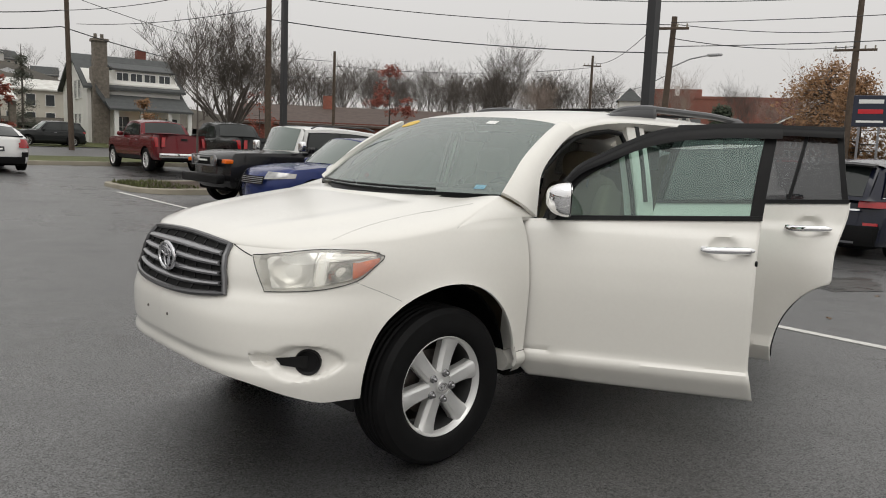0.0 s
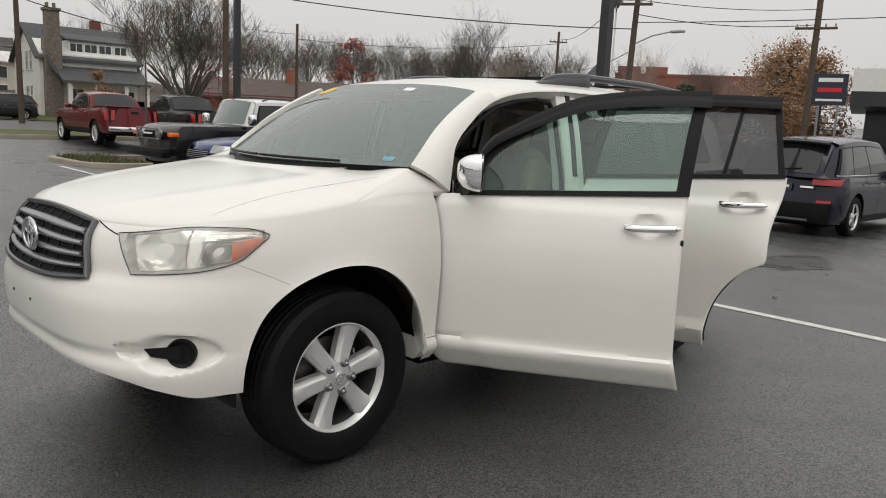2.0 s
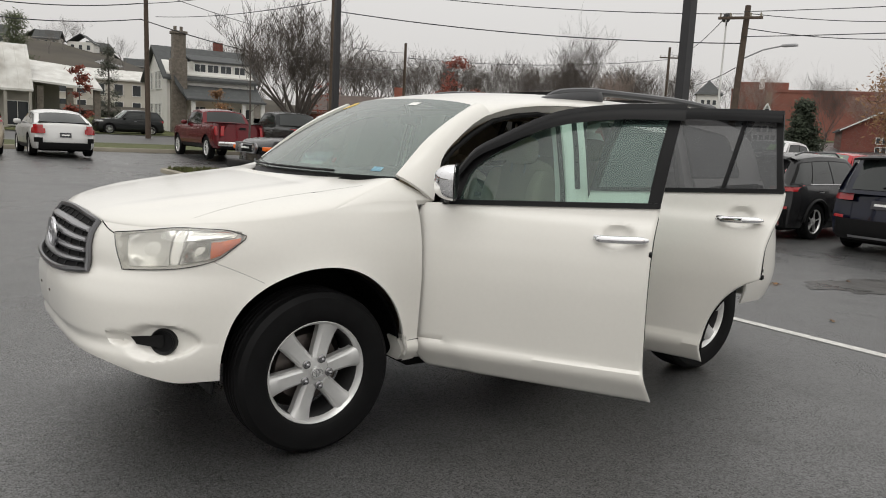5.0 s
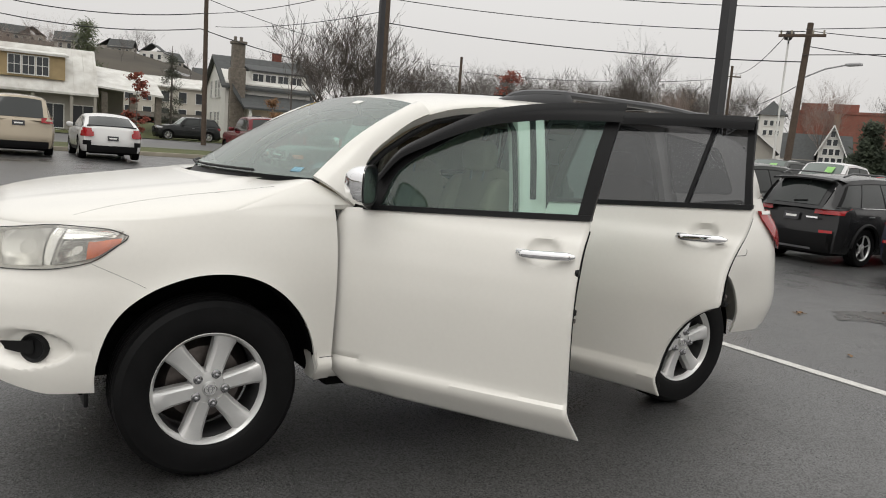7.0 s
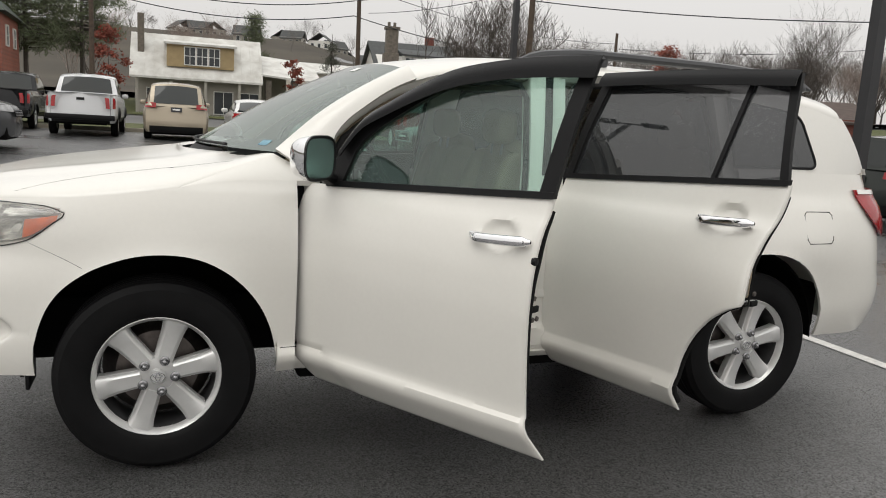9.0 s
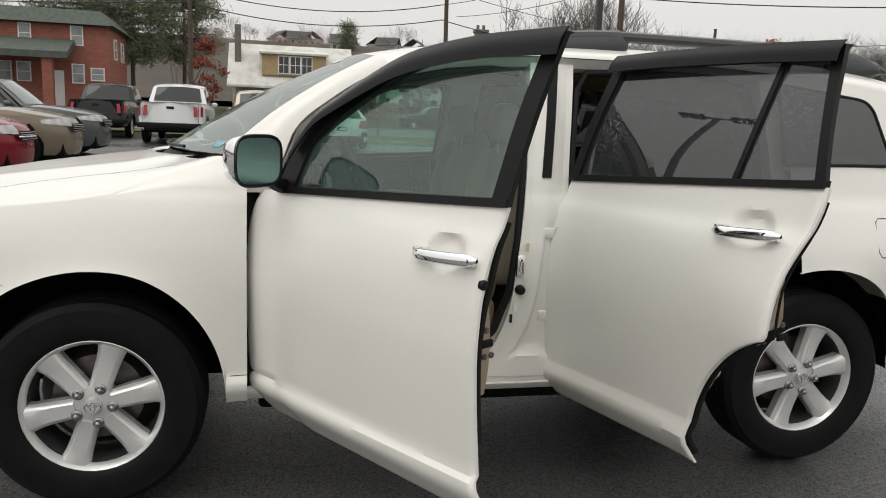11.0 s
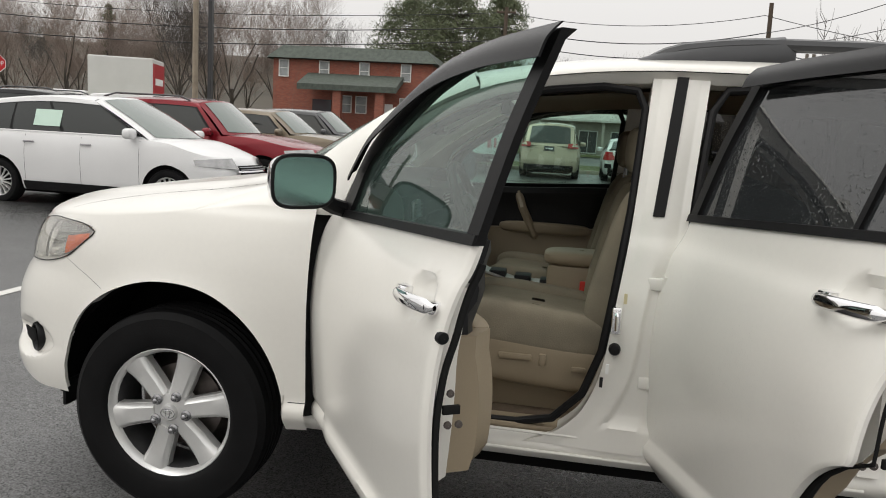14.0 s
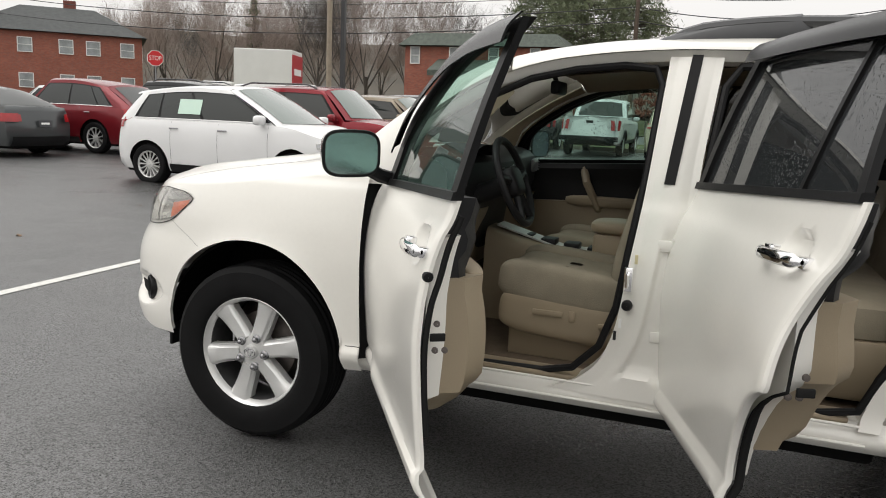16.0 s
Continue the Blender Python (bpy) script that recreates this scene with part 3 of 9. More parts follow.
def pillar_lining(bm):
    def f(u, v):
        a = screen_pt(0.02 + 0.97 * u, -ETA_A * 0.985)
        x = PILLAR_X(u) + 0.015
        zd = DTOP(x)
        b = Vector((x, -W(zd), zd))
        p = a.lerp(b, 0.02 + 0.80 * v)
        return p + Vector((0.03, 0.045 + 0.012 * math.sin(math.pi * v), -0.045))
    slab(bm, f, 14, 6, 0.01)


both("pillar_lining", pillar_lining, TAN, suv, "tan windscreen pillar lining")
bm = bmesh.new()


def cowl_pt(u, v):
    y = (2 * v - 1) * 0.46
    h = Vector(hood_pt(0.02 + 0.85 * (y / 0.90) ** 2, y / 0.90))
    p = Vector((h.x - 0.01, y, h.z - 0.028))
    q = Vector((0.165 + 0.285 * (y / 0.80) ** 2, y, 1.226))
    return p.lerp(q, u) - Vector((0, 0, 0.012 * math.sin(math.pi * u)))


surf(bm, cowl_pt, 6, 24)
part("cowl_panel", bm, TRIM, suv, "black plastic cowl under the windscreen")
for ya, yb in ((-0.60, 0.02), (0.05, 0.62)):
    bm = bmesh.new()
    tube(bm, [screen_pt(0.015, y / 0.95 * 1.0 * ETA_A) + Vector((-0.012, 0, 0.006)) for y in [ya + (yb - ya) * k / 10 for k in range(11)]], 0.0065, 6)
    part("windscreen_wiper", bm, TRIM, suv, "black wiper arm and blade")

# rear quarter, with the wheel arch and the turned-in tail
R_ST = stations(2.665, 3.835, 26, 2.79)
R_ST = [x for x in R_ST if x < 3.838] + [3.84]


def rear_shell(bm):
    rows, g = 26, []
    for x0 in R_ST:
        zl, zt = zlow(x0), 1.245
        th = math.pi / 2 if x0 >= 3.84 else None
        g.append([bm.verts.new(side_pt(x0, zl + (zt - zl) * j / rows, th)) for j in range(rows + 1)])
    for i in range(len(g) - 1):
        for j in range(rows):
            bm.faces.new((g[i][j], g[i + 1][j], g[i + 1][j + 1], g[i][j + 1]))
    lip = [g[i][0] for i, x0 in enumerate(R_ST) if abs(x0 - 2.79) <= AR]
    inner = [bm.verts.new(v.co + Vector((0, 0.016, 0))) for v in lip]
    for k in range(len(lip) - 1):
        bm.faces.new((lip[k], inner[k], inner[k + 1], lip[k + 1]))


both("rear_quarter_panel", rear_shell, PEARL, suv)


def d_pillar(bm):
    """The body side behind the rear door above the belt, with a hole for the quarter window."""
    ytop = lambda x, z: W(z) * (1 - 0.22 * max(0, (x - 3.0) / 0.7) ** 2.2)
    P = lambda x, z, o=0.0: Vector((x, -ytop(x, z) - o, z))
    hole_lo = lambda x: 1.175
    hole_hi = lambda x: DTOP(x) - 0.055
    # above, below and behind the window
    slab(bm, lambda u, v: P(2.66 + 0.74 * u, hole_hi(2.66 + 0.74 * u) + (DTOP(2.66 + 0.74 * u) - hole_hi(2.66 + 0.74 * u)) * v), 12, 3, 0.03, toward=(0, 1, 0))
    slab(bm, lambda u, v: P(2.66 + 1.02 * u, 1.24 + 0.03 * v), 12, 1, 0.03, toward=(0, 1, 0))

    def back(u, v):
        z = 1.262 + (1.532 - 1.262) * v
        x0 = 3.06 - 0.10 * v
        x1 = 3.64 - 0.225 * v + 0.01 * math.sin(math.pi * v)
        return P(x0 + (x1 - x0) * u, z)
    slab(bm, back, 6, 10, 0.03, toward=(0, 1, 0))


both("rear_pillar", d_pillar, PEARL, suv)


def quarter_outline(grow=0.0):
    """Rounded outline of the rear quarter window, as (x, z)."""
    c = [Vector((2.64, 1.262)), Vector((3.165, 1.268)), Vector((3.075, DTOP(3.06) - 0.052)), Vector((2.64, DTOP(2.64) - 0.040))]
    rad = (0.01, 0.05, 0.06, 0.01)
    pts = []
    for k in range(4):
        a, b, d = c[k - 1], c[k], c[(k + 1) % 4]
        p, q = b + (a - b).normalized() * rad[k], b + (d - b).normalized() * rad[k]
        for m in range(9):
            t = m / 8
            pts.append(p * (1 - t) ** 2 + b * 2 * t * (1 - t) + q * t * t)
    return pts


def quarter_pt(x, z, o):
    return Vector((x, -W(z) * (1 - 0.22 * max(0, (x - 3.0) / 0.7) ** 2.2) - o, z))


def quarter_glass(bm):
    pts = quarter_outline()
    mid = Vector((2.88, 1.41))
    pts.append(pts[0])
    n = len(pts) - 1
    surf(bm, lambda u, v: quarter_pt(*(mid.lerp(pts[round(u * n)], 0.02 + 0.98 * v)), 0.0035), n, 8)
    bm.normal_update()
    bmesh.ops.reverse_faces(bm, faces=[f for f in bm.faces if f.normal.y > 0])


def quarter_rim(bm):
    tube(bm, [quarter_pt(p.x, p.y, 0.002) for p in quarter_outline()], 0.0075, 6, closed=True)


both("quarter_window_seal", quarter_rim, TRIM, suv, "black quarter window seal")
both("quarter_window", quarter_glass, PRIVACY, suv, "dark tinted rear quarter window")
bm = bmesh.new()
surf(bm, lambda u, v: Vector((3.35 + 0.33 * u - 0.04 * (2 * v - 1) ** 2, (2 * v - 1) * (0.60 + 0.12 * u), 1.62 - 0.38 * u)), 8, 12)
part("tailgate_window", bm, PRIVACY, suv, "dark tinted rear window")
bm = bmesh.new()
surf(bm, lambda u, v: Vector((XR(1.25 - 0.88 * u) - 0.012 - 0.05 * (2 * v - 1) ** 2, (2 * v - 1) * 0.74, 1.25 - 0.88 * u)), 10, 12)
part("tailgate", bm, PEARL, suv)


def tail_lamp(bm):
    def f(u, v):
        z = 0.93 + 0.24 * v
        x0 = 3.82 - (0.39 - 0.24 * (1 - v) ** 2) * (1 - u)
        p = Vector(side_pt(min(x0, 3.835), z))
        swell = math.sin(math.pi * (0.12 + 0.76 * v)) * (0.35 + 0.65 * u)
        return p + Vector((0.012 + 0.034 * swell, -0.014 - 0.010 * swell, 0))
    slab(bm, f, 6, 10, 0.012, toward=(0, 1, 0))


tails = both("tail_lamp", tail_lamp, REDLENS, suv, "red wrap-around tail lamp")
for s_, tl in zip((-1, 1), tails):
    both("reversing_lens", lambda bm: surf(bm, lambda u, v: Vector(side_pt(min(3.80 - 0.37 * (1 - u), 3.835), 1.150 + 0.022 * v)) + Vector((0.026, -0.024, 0)), 6, 4), REFL, tl, "clear upper lens", sides=(s_,))


def on_side(x, z, o=0.003):
    p = Vector(side_pt(x, z))
    return Vector((p.x, p.y - o, p.z))


# panel gaps drawn as thin dark channels
def gap(name, pts, sides=(-1, 1), r=0.0022):
    both(name, lambda bm: tube(bm, pts, r, 5), SEAM, suv, sides=sides, smooth=False)


gap("panel_gap", [on_side(-0.481 + 0.215 * k / 8, 0.884 - 0.086 * k / 8, -0.0005) for k in range(9)], r=0.0009)
gap("panel_gap", [on_side(x, 0.475 + 0.0 * x, -0.0005) for x in (0.455, 0.48, 0.50, 0.52)])
gap("panel_gap", [on_side(x, z, -0.001) for x, z in ((3.035, 0.92), (3.035, 1.04), (3.05, 1.055), (3.20, 1.055), (3.22, 1.04), (3.22, 0.92), (3.20, 0.90), (3.05, 0.90), (3.035, 0.92))], r=0.0028)
HOODLINE = curve([(-0.56, 0.737), (-0.42, 0.717), (-0.255, 0.705), (-0.02, 0.711), (0.15, 0.736), (0.28, 0.778)])


def hood_line(x):
    if x < 0.02:
        y = HOODLINE(x)
        return Vector(hood_pt(x, -y / -hood_pt(x, -1.0)[1])) + Vector((0, 0, 0.0002))
    z = curve([(0.02, 1.152), (0.151, 1.174), (0.28, 1.197)])(x)
    return Vector((x, -HOODLINE(x), z + 0.0002))


gap("panel_gap", [hood_line(-0.60 + 0.88 * k / 30) for k in range(31)], r=0.0004)

# headlamps
def lamp_pt(u, v, o):
    x0 = (-0.79 + 0.415 * u) * (1 - v) + (-0.84 + 0.465 * u) * v
    zl, zu = LAMP_LO(u), LAMP_HI(u)
    zz = zl + (zu - zl) * v
    p = Vector(side_pt(x0, min(zz, 1.06)))
    q = Vector(side_pt(x0 + 0.01, min(zz, 1.06)))
    d = (q - p)
    nrm = Vector((d.y, -d.x, 0)).normalized()
    if nrm.y > 0:
        nrm = -nrm
    return p + nrm * o


def headlamp_body(bm):
    """A thin dark bezel that runs round the lens."""
    edge = [(k / 20, 0.0) for k in range(20)] + [(1.0, k / 4) for k in range(4)] + [(1 - k / 20, 1.0) for k in range(20)] + [(0.0, 1 - k / 6) for k in range(6)]
    tube(bm, [lamp_pt(u, v, 0.003) for u, v in edge], 0.0020, 6, closed=True)


lamps = both("headlamp", headlamp_body, TRIM, suv, "clear-lens headlamp with an amber corner")
for s, lamp in zip((-1, 1), lamps):
    def under(name, u0, u1, v0, v1, o, mat, bulge=0.0, label=""):
        bm = bmesh.new()
        surf(bm, lambda u, v: lamp_pt(u0 + (u1 - u0) * u, v0 + (v1 - v0) * v, o + bulge * math.sin(math.pi * u) * math.sin(math.pi * v)), 8, 6)
        if s > 0:
            bmesh.ops.transform(bm, matrix=MIRR, verts=bm.verts)
        bmesh.ops.recalc_face_normals(bm, faces=bm.faces)
        return part(name, bm, mat, lamp, label)
    under("reflector", 0.05, 0.96, 0.10, 0.93, -0.030, REFL)

    def bowl(name, u0, u1, v0, v1, lean, rim, deep, mat, ribs):
        """A leaning, hollowed reflector bowl with fine ribs and a raised rim."""
        bm = bmesh.new()

        def f(u, v):
            q = min(1.0, (2 * u - 1) ** 2 + 0.8 * (2 * v - 1) ** 2)
            rib = 0.0016 * abs((v * ribs) % 1 - 0.5) if ribs else 0.0
            return lamp_pt(u0 + (u1 - u0) * u + lean * v, v0 + (v1 - v0) * v, rim - deep * (1 - q) ** 0.8 + rib)
        surf(bm, f, 18, 4 * max(ribs, 5))
        if s > 0:
            bmesh.ops.transform(bm, matrix=MIRR, verts=bm.verts)
        bmesh.ops.recalc_face_normals(bm, faces=bm.faces)
        part(name, bm, mat, lamp, "chrome lamp bowl")
    bowl("high_beam_bowl", 0.05, 0.36, 0.08, 0.92, 0.03, -0.006, 0.028, REFL, 0)
    bowl("low_beam_bowl", 0.46, 0.70, 0.10, 0.64, 0.06, -0.004, 0.030, LAMPDIM, 7)
    bowl("reflector_step", 0.36, 0.47, 0.08, 0.92, 0.05, -0.012, 0.006, BOWL, 0)
    bowl("upper_reflector", 0.50, 0.90, 0.68, 0.92, 0.02, -0.006, 0.006, BOWL, 3)
    under("turn_lens", 0.71, 0.96, 0.10, 0.60, 0.001, AMBER, 0.003, "amber turn-signal lens")
    cover = under("lens_cover", 0.0, 1.0, 0.0, 1.0, 0.005, CLEARLENS, 0.010)
    cover.visible_shadow = False

# grille: satin frame, dark back, four bars and the emblem
def nose_pt(y, z, o):
    n = 3.0 + max(0, 0.80 - z) * 1.6 + max(0, 0.55 - z) * 5
    c = min(1, abs(y) / (WB(z) if z < 0.70 else W(z)))
    th = math.acos(c ** (n / 2))
    s = math.sin(th) ** (2 / n)
    x = XC - (XC + 0.93) * s + (XF(z) + 0.93) * s ** (1 + 3 * smooth01((0.62 - z) / 0.1))
    return Vector((x - o, y, z))


gtop = lambda y: 1.030 - 0.020 * (abs(y) / 0.40) ** 2
gbot = lambda y: 0.785 + 0.030 * (abs(y) / 0.40) ** 2
GW = lambda v: 0.475 - 0.075 * v
bm = bmesh.new()
surf(bm, lambda u, v: nose_pt((2 * u - 1) * GW(v), gbot((2 * u - 1) * 0.4) + (gtop((2 * u - 1) * 0.4) - gbot((2 * u - 1) * 0.4)) * v, 0.004), 30, 10)
bmesh.ops.recalc_face_normals(bm, faces=bm.faces)
grille = part("grille", bm, SEAM, suv, "black grille with satin grey bars and frame")
gp = lambda u, v, o: nose_pt((2 * u - 1) * GW(v), gbot((2 * u - 1) * 0.4) + (gtop((2 * u - 1) * 0.4) - gbot((2 * u - 1) * 0.4)) * v, o)
for k in range(4):
    bm = bmesh.new()
    v0 = 0.14 + 0.205 * k
    slab(bm, lambda u, v: gp(0.03 + 0.94 * u, v0 + 0.095 * v, 0.016 + 0.010 * math.sin(math.pi * v)), 30, 4, 0.012, toward=(1, 0, 0))
    bmesh.ops.recalc_face_normals(bm, faces=bm.faces)
    part("grille_bar", bm, SATIN, grille, "satin grey grille bar")
for k in range(7):
    bm = bmesh.new()
    u0 = 0.10 + 0.13 * k
    slab(bm, lambda u, v: gp(u0 + 0.008 * u, 0.06 + 0.88 * v, 0.010), 1, 8, 0.006, toward=(1, 0, 0))
    bmesh.ops.recalc_face_normals(bm, faces=bm.faces)
    part("grille_rib", bm, TRIM, grille)
bm = bmesh.new()
loop = [gp(u, 0.0, 0.014) for u in [k / 24 for k in range(25)]] + [gp(1.0, v, 0.014) for v in (0.25, 0.5, 0.75)] + [gp(1 - k / 24, 1.0, 0.014) for k in range(25)] + [gp(0.0, v, 0.014) for v in (0.75, 0.5, 0.25)]
tube(bm, loop, 0.013, 8, closed=True)
part("grille_frame", bm, GRILLEFRAME, grille, "dark satin grille frame")


def ring(bm, c, a, b, r, n=36):
    tube(bm, [(c[0], c[1] + a * math.cos(2 * math.pi * k / n), c[2] + b * math.sin(2 * math.pi * k / n)) for k in range(n)], r, 8, closed=True)


bm = bmesh.new()
ec = (XF(0.918) - 0.040, 0.0, 0.918)
ring(bm, ec, 0.085, 0.060, 0.009)
ring(bm, (ec[0], 0, ec[2] + 0.018), 0.052, 0.018, 0.007)
ring(bm, ec, 0.024, 0.050, 0.007)
part("emblem", bm, BADGE, grille, "silver oval emblem")

corner = lamp_pt(0.0, 1.0, 0.0)
gap("panel_gap", [nose_pt(-0.405 + (corner.y + 0.405) * k / 8, 1.012 + (corner.z - 0.006 - 1.012) * k / 8, 0.002) for k in range(9)], r=0.0024)

# lower bumper: fog recess and lamp, bottom lip
fogs = both("fog_recess", lambda bm: slab(bm, lambda u, v: nose_pt(-(0.700 + 0.014 * (1 - v) * (1 - u) + 0.080 * u), 0.540 - 0.010 * u + (0.030 + 0.022 * u) * v, -0.018), 8, 4, 0.01, toward=(1, 0, 0)), SEAM, suv, "black bumper recess")
for s, rec in zip((-1, 1), fogs):
    bm = bmesh.new()
    c = nose_pt(-0.79, 0.552, 0.0)
    rot = Matrix.Translation((c.x + 0.014, -0.770, 0.552)) @ Matrix.Rotation(radians(-40), 4, 'Z')
    revolve(bm, [(0.056, 0.05), (0.056, -0.010), (0.052, -0.016), (0.046, -0.014), (0.041, -0.008), (0.03, -0.006), (0.0005, -0.006)], 28, rot)
    if s > 0:
        bmesh.ops.transform(bm, matrix=MIRR, verts=bm.verts)
    bmesh.ops.recalc_face_normals(bm, faces=bm.faces)
    part("fog_lamp_blank", bm, TRIM, rec, "round black fog lamp cover")
bm = bmesh.new()
surf(bm, lambda u, v: nose_pt((2 * u - 1) * 0.62, 0.56 - 0.03 * v, -0.16) + Vector((0.10 * v, 0, 0)), 24, 4)
bmesh.ops.recalc_face_normals(bm, faces=bm.faces)
part("lower_valance", bm, TRIM, suv, "black lower air dam")
for y in (-0.07, 0.16):
    bm = bmesh.new()
    p = nose_pt(y, 0.66, 0.001)
    revolve(bm, [(0.0005, -0.003), (0.006, -0.002), (0.007, 0.004)], 10, Matrix.Translation(p) @ Matrix.Rotation(radians(-90), 4, 'Z'))
    part("plate_screw", bm, ROTOR, suv)

# floor pan, wheel houses, firewall
bm = bmesh.new()
box(bm, (0.55, -0.80, 0.29), (2.35, 0.80, 0.36), 0.02)
box(bm, (-0.50, -0.60, 0.36), (0.6, 0.60, 0.62), 0.03)
box(bm, (2.3, -0.55, 0.32), (3.6, 0.55, 0.6), 0.03)
part("underbody", bm, UNDER, suv, "black underbody")


def wheel_house(bm, xa):
    n = 16
    for (ya, yb, ra, rb) in ((-0.850, -0.845, 0.466, 0.480), (-0.845, -0.52, 0.480, 0.480), (-0.52, -0.51, 0.480, 0.02)):
        A = [bm.verts.new((xa + ra * math.cos(math.pi * k / n), ya, ZA + ra * math.sin(math.pi * k / n))) for k in range(n + 1)]
        B = [bm.verts.new((xa + rb * math.cos(math.pi * k / n), yb, ZA + rb * math.sin(math.pi * k / n))) for k in range(n + 1)]
        for k in range(n):
            bm.faces.new((A[k], A[k + 1], B[k + 1], B[k]))
    bmesh.ops.remove_doubles(bm, verts=bm.verts, dist=0.0002)


both("front_wheel_house", lambda bm: wheel_house(bm, 0.0), UNDER, suv)
both("rear_wheel_house", lambda bm: wheel_house(bm, 2.79), UNDER, suv)
both("splash_guard", lambda bm: box(bm, (-0.462, -0.860, 0.325), (-0.446, -0.70, 0.42), 0.006), TRIM, suv)
for xw in (0.0, 2.79):
    for s in (-1, 1):
        wheel(suv, xw, s * 0.822, 0.372, s, 0.371, 0.233, 0.222, 6, "six", "silver six-spoke alloy wheel")

# sills, door pillars and their seals
def sill(bm):
    slab(bm, lambda u, v: Vector((0.46 + 1.96 * u, -(0.855 + 0.035 * math.sin(math.pi * min(1, 1.1 * v))), 0.355 + 0.105 * v)), 20, 8, 0.10, toward=(0, 1, 0))


def hinge_pillar(bm):
    slab(bm, lambda u, v: Vector((0.50 + 0.085 * u + 0.02 * (1 - v), -(W(0.4 + 0.7 * v) - 0.085), 0.40 + 0.71 * v)), 3, 10, 0.08, toward=(0, 1, 0))


BL = curve([(0.40, 1.20), (0.47, 1.36), (0.56, 1.44), (0.70, 1.485), (0.90, 1.51), (1.15, 1.54), (1.62, 1.575)])
BR = curve([(0.40, 1.95), (0.47, 1.82), (0.60, 1.735), (0.80, 1.70), (1.15, 1.71), (1.62, 1.752)])


def b_pillar(bm):
    def f(u, v):
        z = 0.42 + 1.20 * v
        x = BL(z) + (BR(z) - BL(z)) * u
        inset = 0.055 - 0.025 * smooth01((z - 0.98) / 0.22)
        bulge = 0.012 * math.sin(math.pi * min(1, max(0, (u - 0.15) / 0.7)))
        d = x - BL(z) - 0.085
        step = 0.016 * smooth01(d / 0.02) * smooth01((1.05 - z) / 0.1) * smooth01((z - 0.49) / 0.03)
        q = max(abs(x - 1.565) - 0.045, 0) ** 2 + max(abs(z - 0.515) - 0.004, 0) ** 2
        oval = -0.006 * smooth01((0.026 - math.sqrt(q)) / 0.018)
        return Vector((x, -(W(max(z, 0.56)) - inset) - bulge + step + oval, z))
    slab(bm, f, 40, 90, 0.09, toward=(0, 1, 0))


both("hinge_gap_rubber", lambda bm: slab(bm, lambda u, v: Vector((0.500 + 0.055 * u, -(W(0.42 + 0.70 * v) - 0.030 - 0.05 * u), 0.42 + 0.70 * v)), 2, 12, 0.012, toward=(0, 1, 0)), SEAM, suv, "black rubber in the hinge gap")
both("sill", sill, PEARL, suv)
for zr, yr in ((0.452, 0.884), (0.392, 0.892)):
    both("sill_ridge", lambda bm: tube(bm, [(0.56 + 1.74 * k / 10, -yr, zr) for k in range(11)], 0.0055, 8), PEARL, suv)
both("hinge_pillar", hinge_pillar, PEARL, suv)
bp = both("centre_pillar", b_pillar, PEARL, suv, "white door pillar with striker and hinges")


def rear_jamb(bm):
    def f(u, v):
        z = 0.44 + 0.72 * v
        x0 = 2.55 if z > 0.86 else 2.79 - math.sqrt(max(0.0, 0.53 ** 2 - (z - ZA) ** 2)) + 0.06
        x0 = min(x0, 2.56)
        x1 = 2.672 if z > 0.80 else 2.79 - math.sqrt(max(0.0, 0.458 ** 2 - (z - ZA) ** 2))
        return Vector((x0 - 0.05 + (min(x1, 2.672) - x0 + 0.05) * u, -(W(z) - 0.055), z))
    slab(bm, f, 4, 18, 0.08, toward=(0, 1, 0))

    def g(u, v):
        z = 1.14 + (1.60 - 1.14) * v
        return Vector((2.60 + 0.08 * u - 0.03 * v, -(W(z) - 0.03), z))
    slab(bm, g, 2, 10, 0.06, toward=(0, 1, 0))


both("rear_door_jamb", rear_jamb, PEARL, suv)


def top_rail(bm):
    slab(bm, lambda u, v: Vector((0.62 + 2.05 * u, -(W(DTOP(0.62 + 2.05 * u)) - 0.012 - 0.03 * v), DTOP(0.62 + 2.05 * u) - 0.002 - 0.035 * v)), 30, 2, 0.06, toward=(0, 1, -0.2))


both("roof_side_rail", top_rail, PEARL, suv)


def seal_loop(front):
    if front:
        pts = [(0.60, 0.47), (0.585, 0.8), (0.61, 1.10), (0.65, 1.20), (0.713, 1.305), (0.804, 1.38), (0.942, 1.465), (1.085, 1.533), (1.25, 1.570), (1.42, 1.588), (1.53, 1.578), (1.558, 1.52), (1.535, 1.2), (1.505, 0.95), (1.48, 0.75), (1.43, 0.60), (1.34, 0.505), (1.22, 0.468), (0.9, 0.462)]
    else:
        pts = [(1.83, 0.50), (1.755, 0.62), (1.72, 0.85), (1.722, 1.15), (1.765, 1.52), (1.81, 1.59), (2.0, 1.605), (2.4, 1.600), (2.52, 1.575), (2.55, 1.4), (2.55, 1.15), (2.53, 0.95), (2.40, 0.80), (2.32, 0.62), (2.27, 0.50), (2.15, 0.465), (1.95, 0.465)]
    ins = lambda z: 0.068 if z < 1.1 else 0.05
    return [(x, -(W(max(z, 0.56)) - ins(z)) + (0.03 if z < 0.5 else 0), z) for x, z in pts]


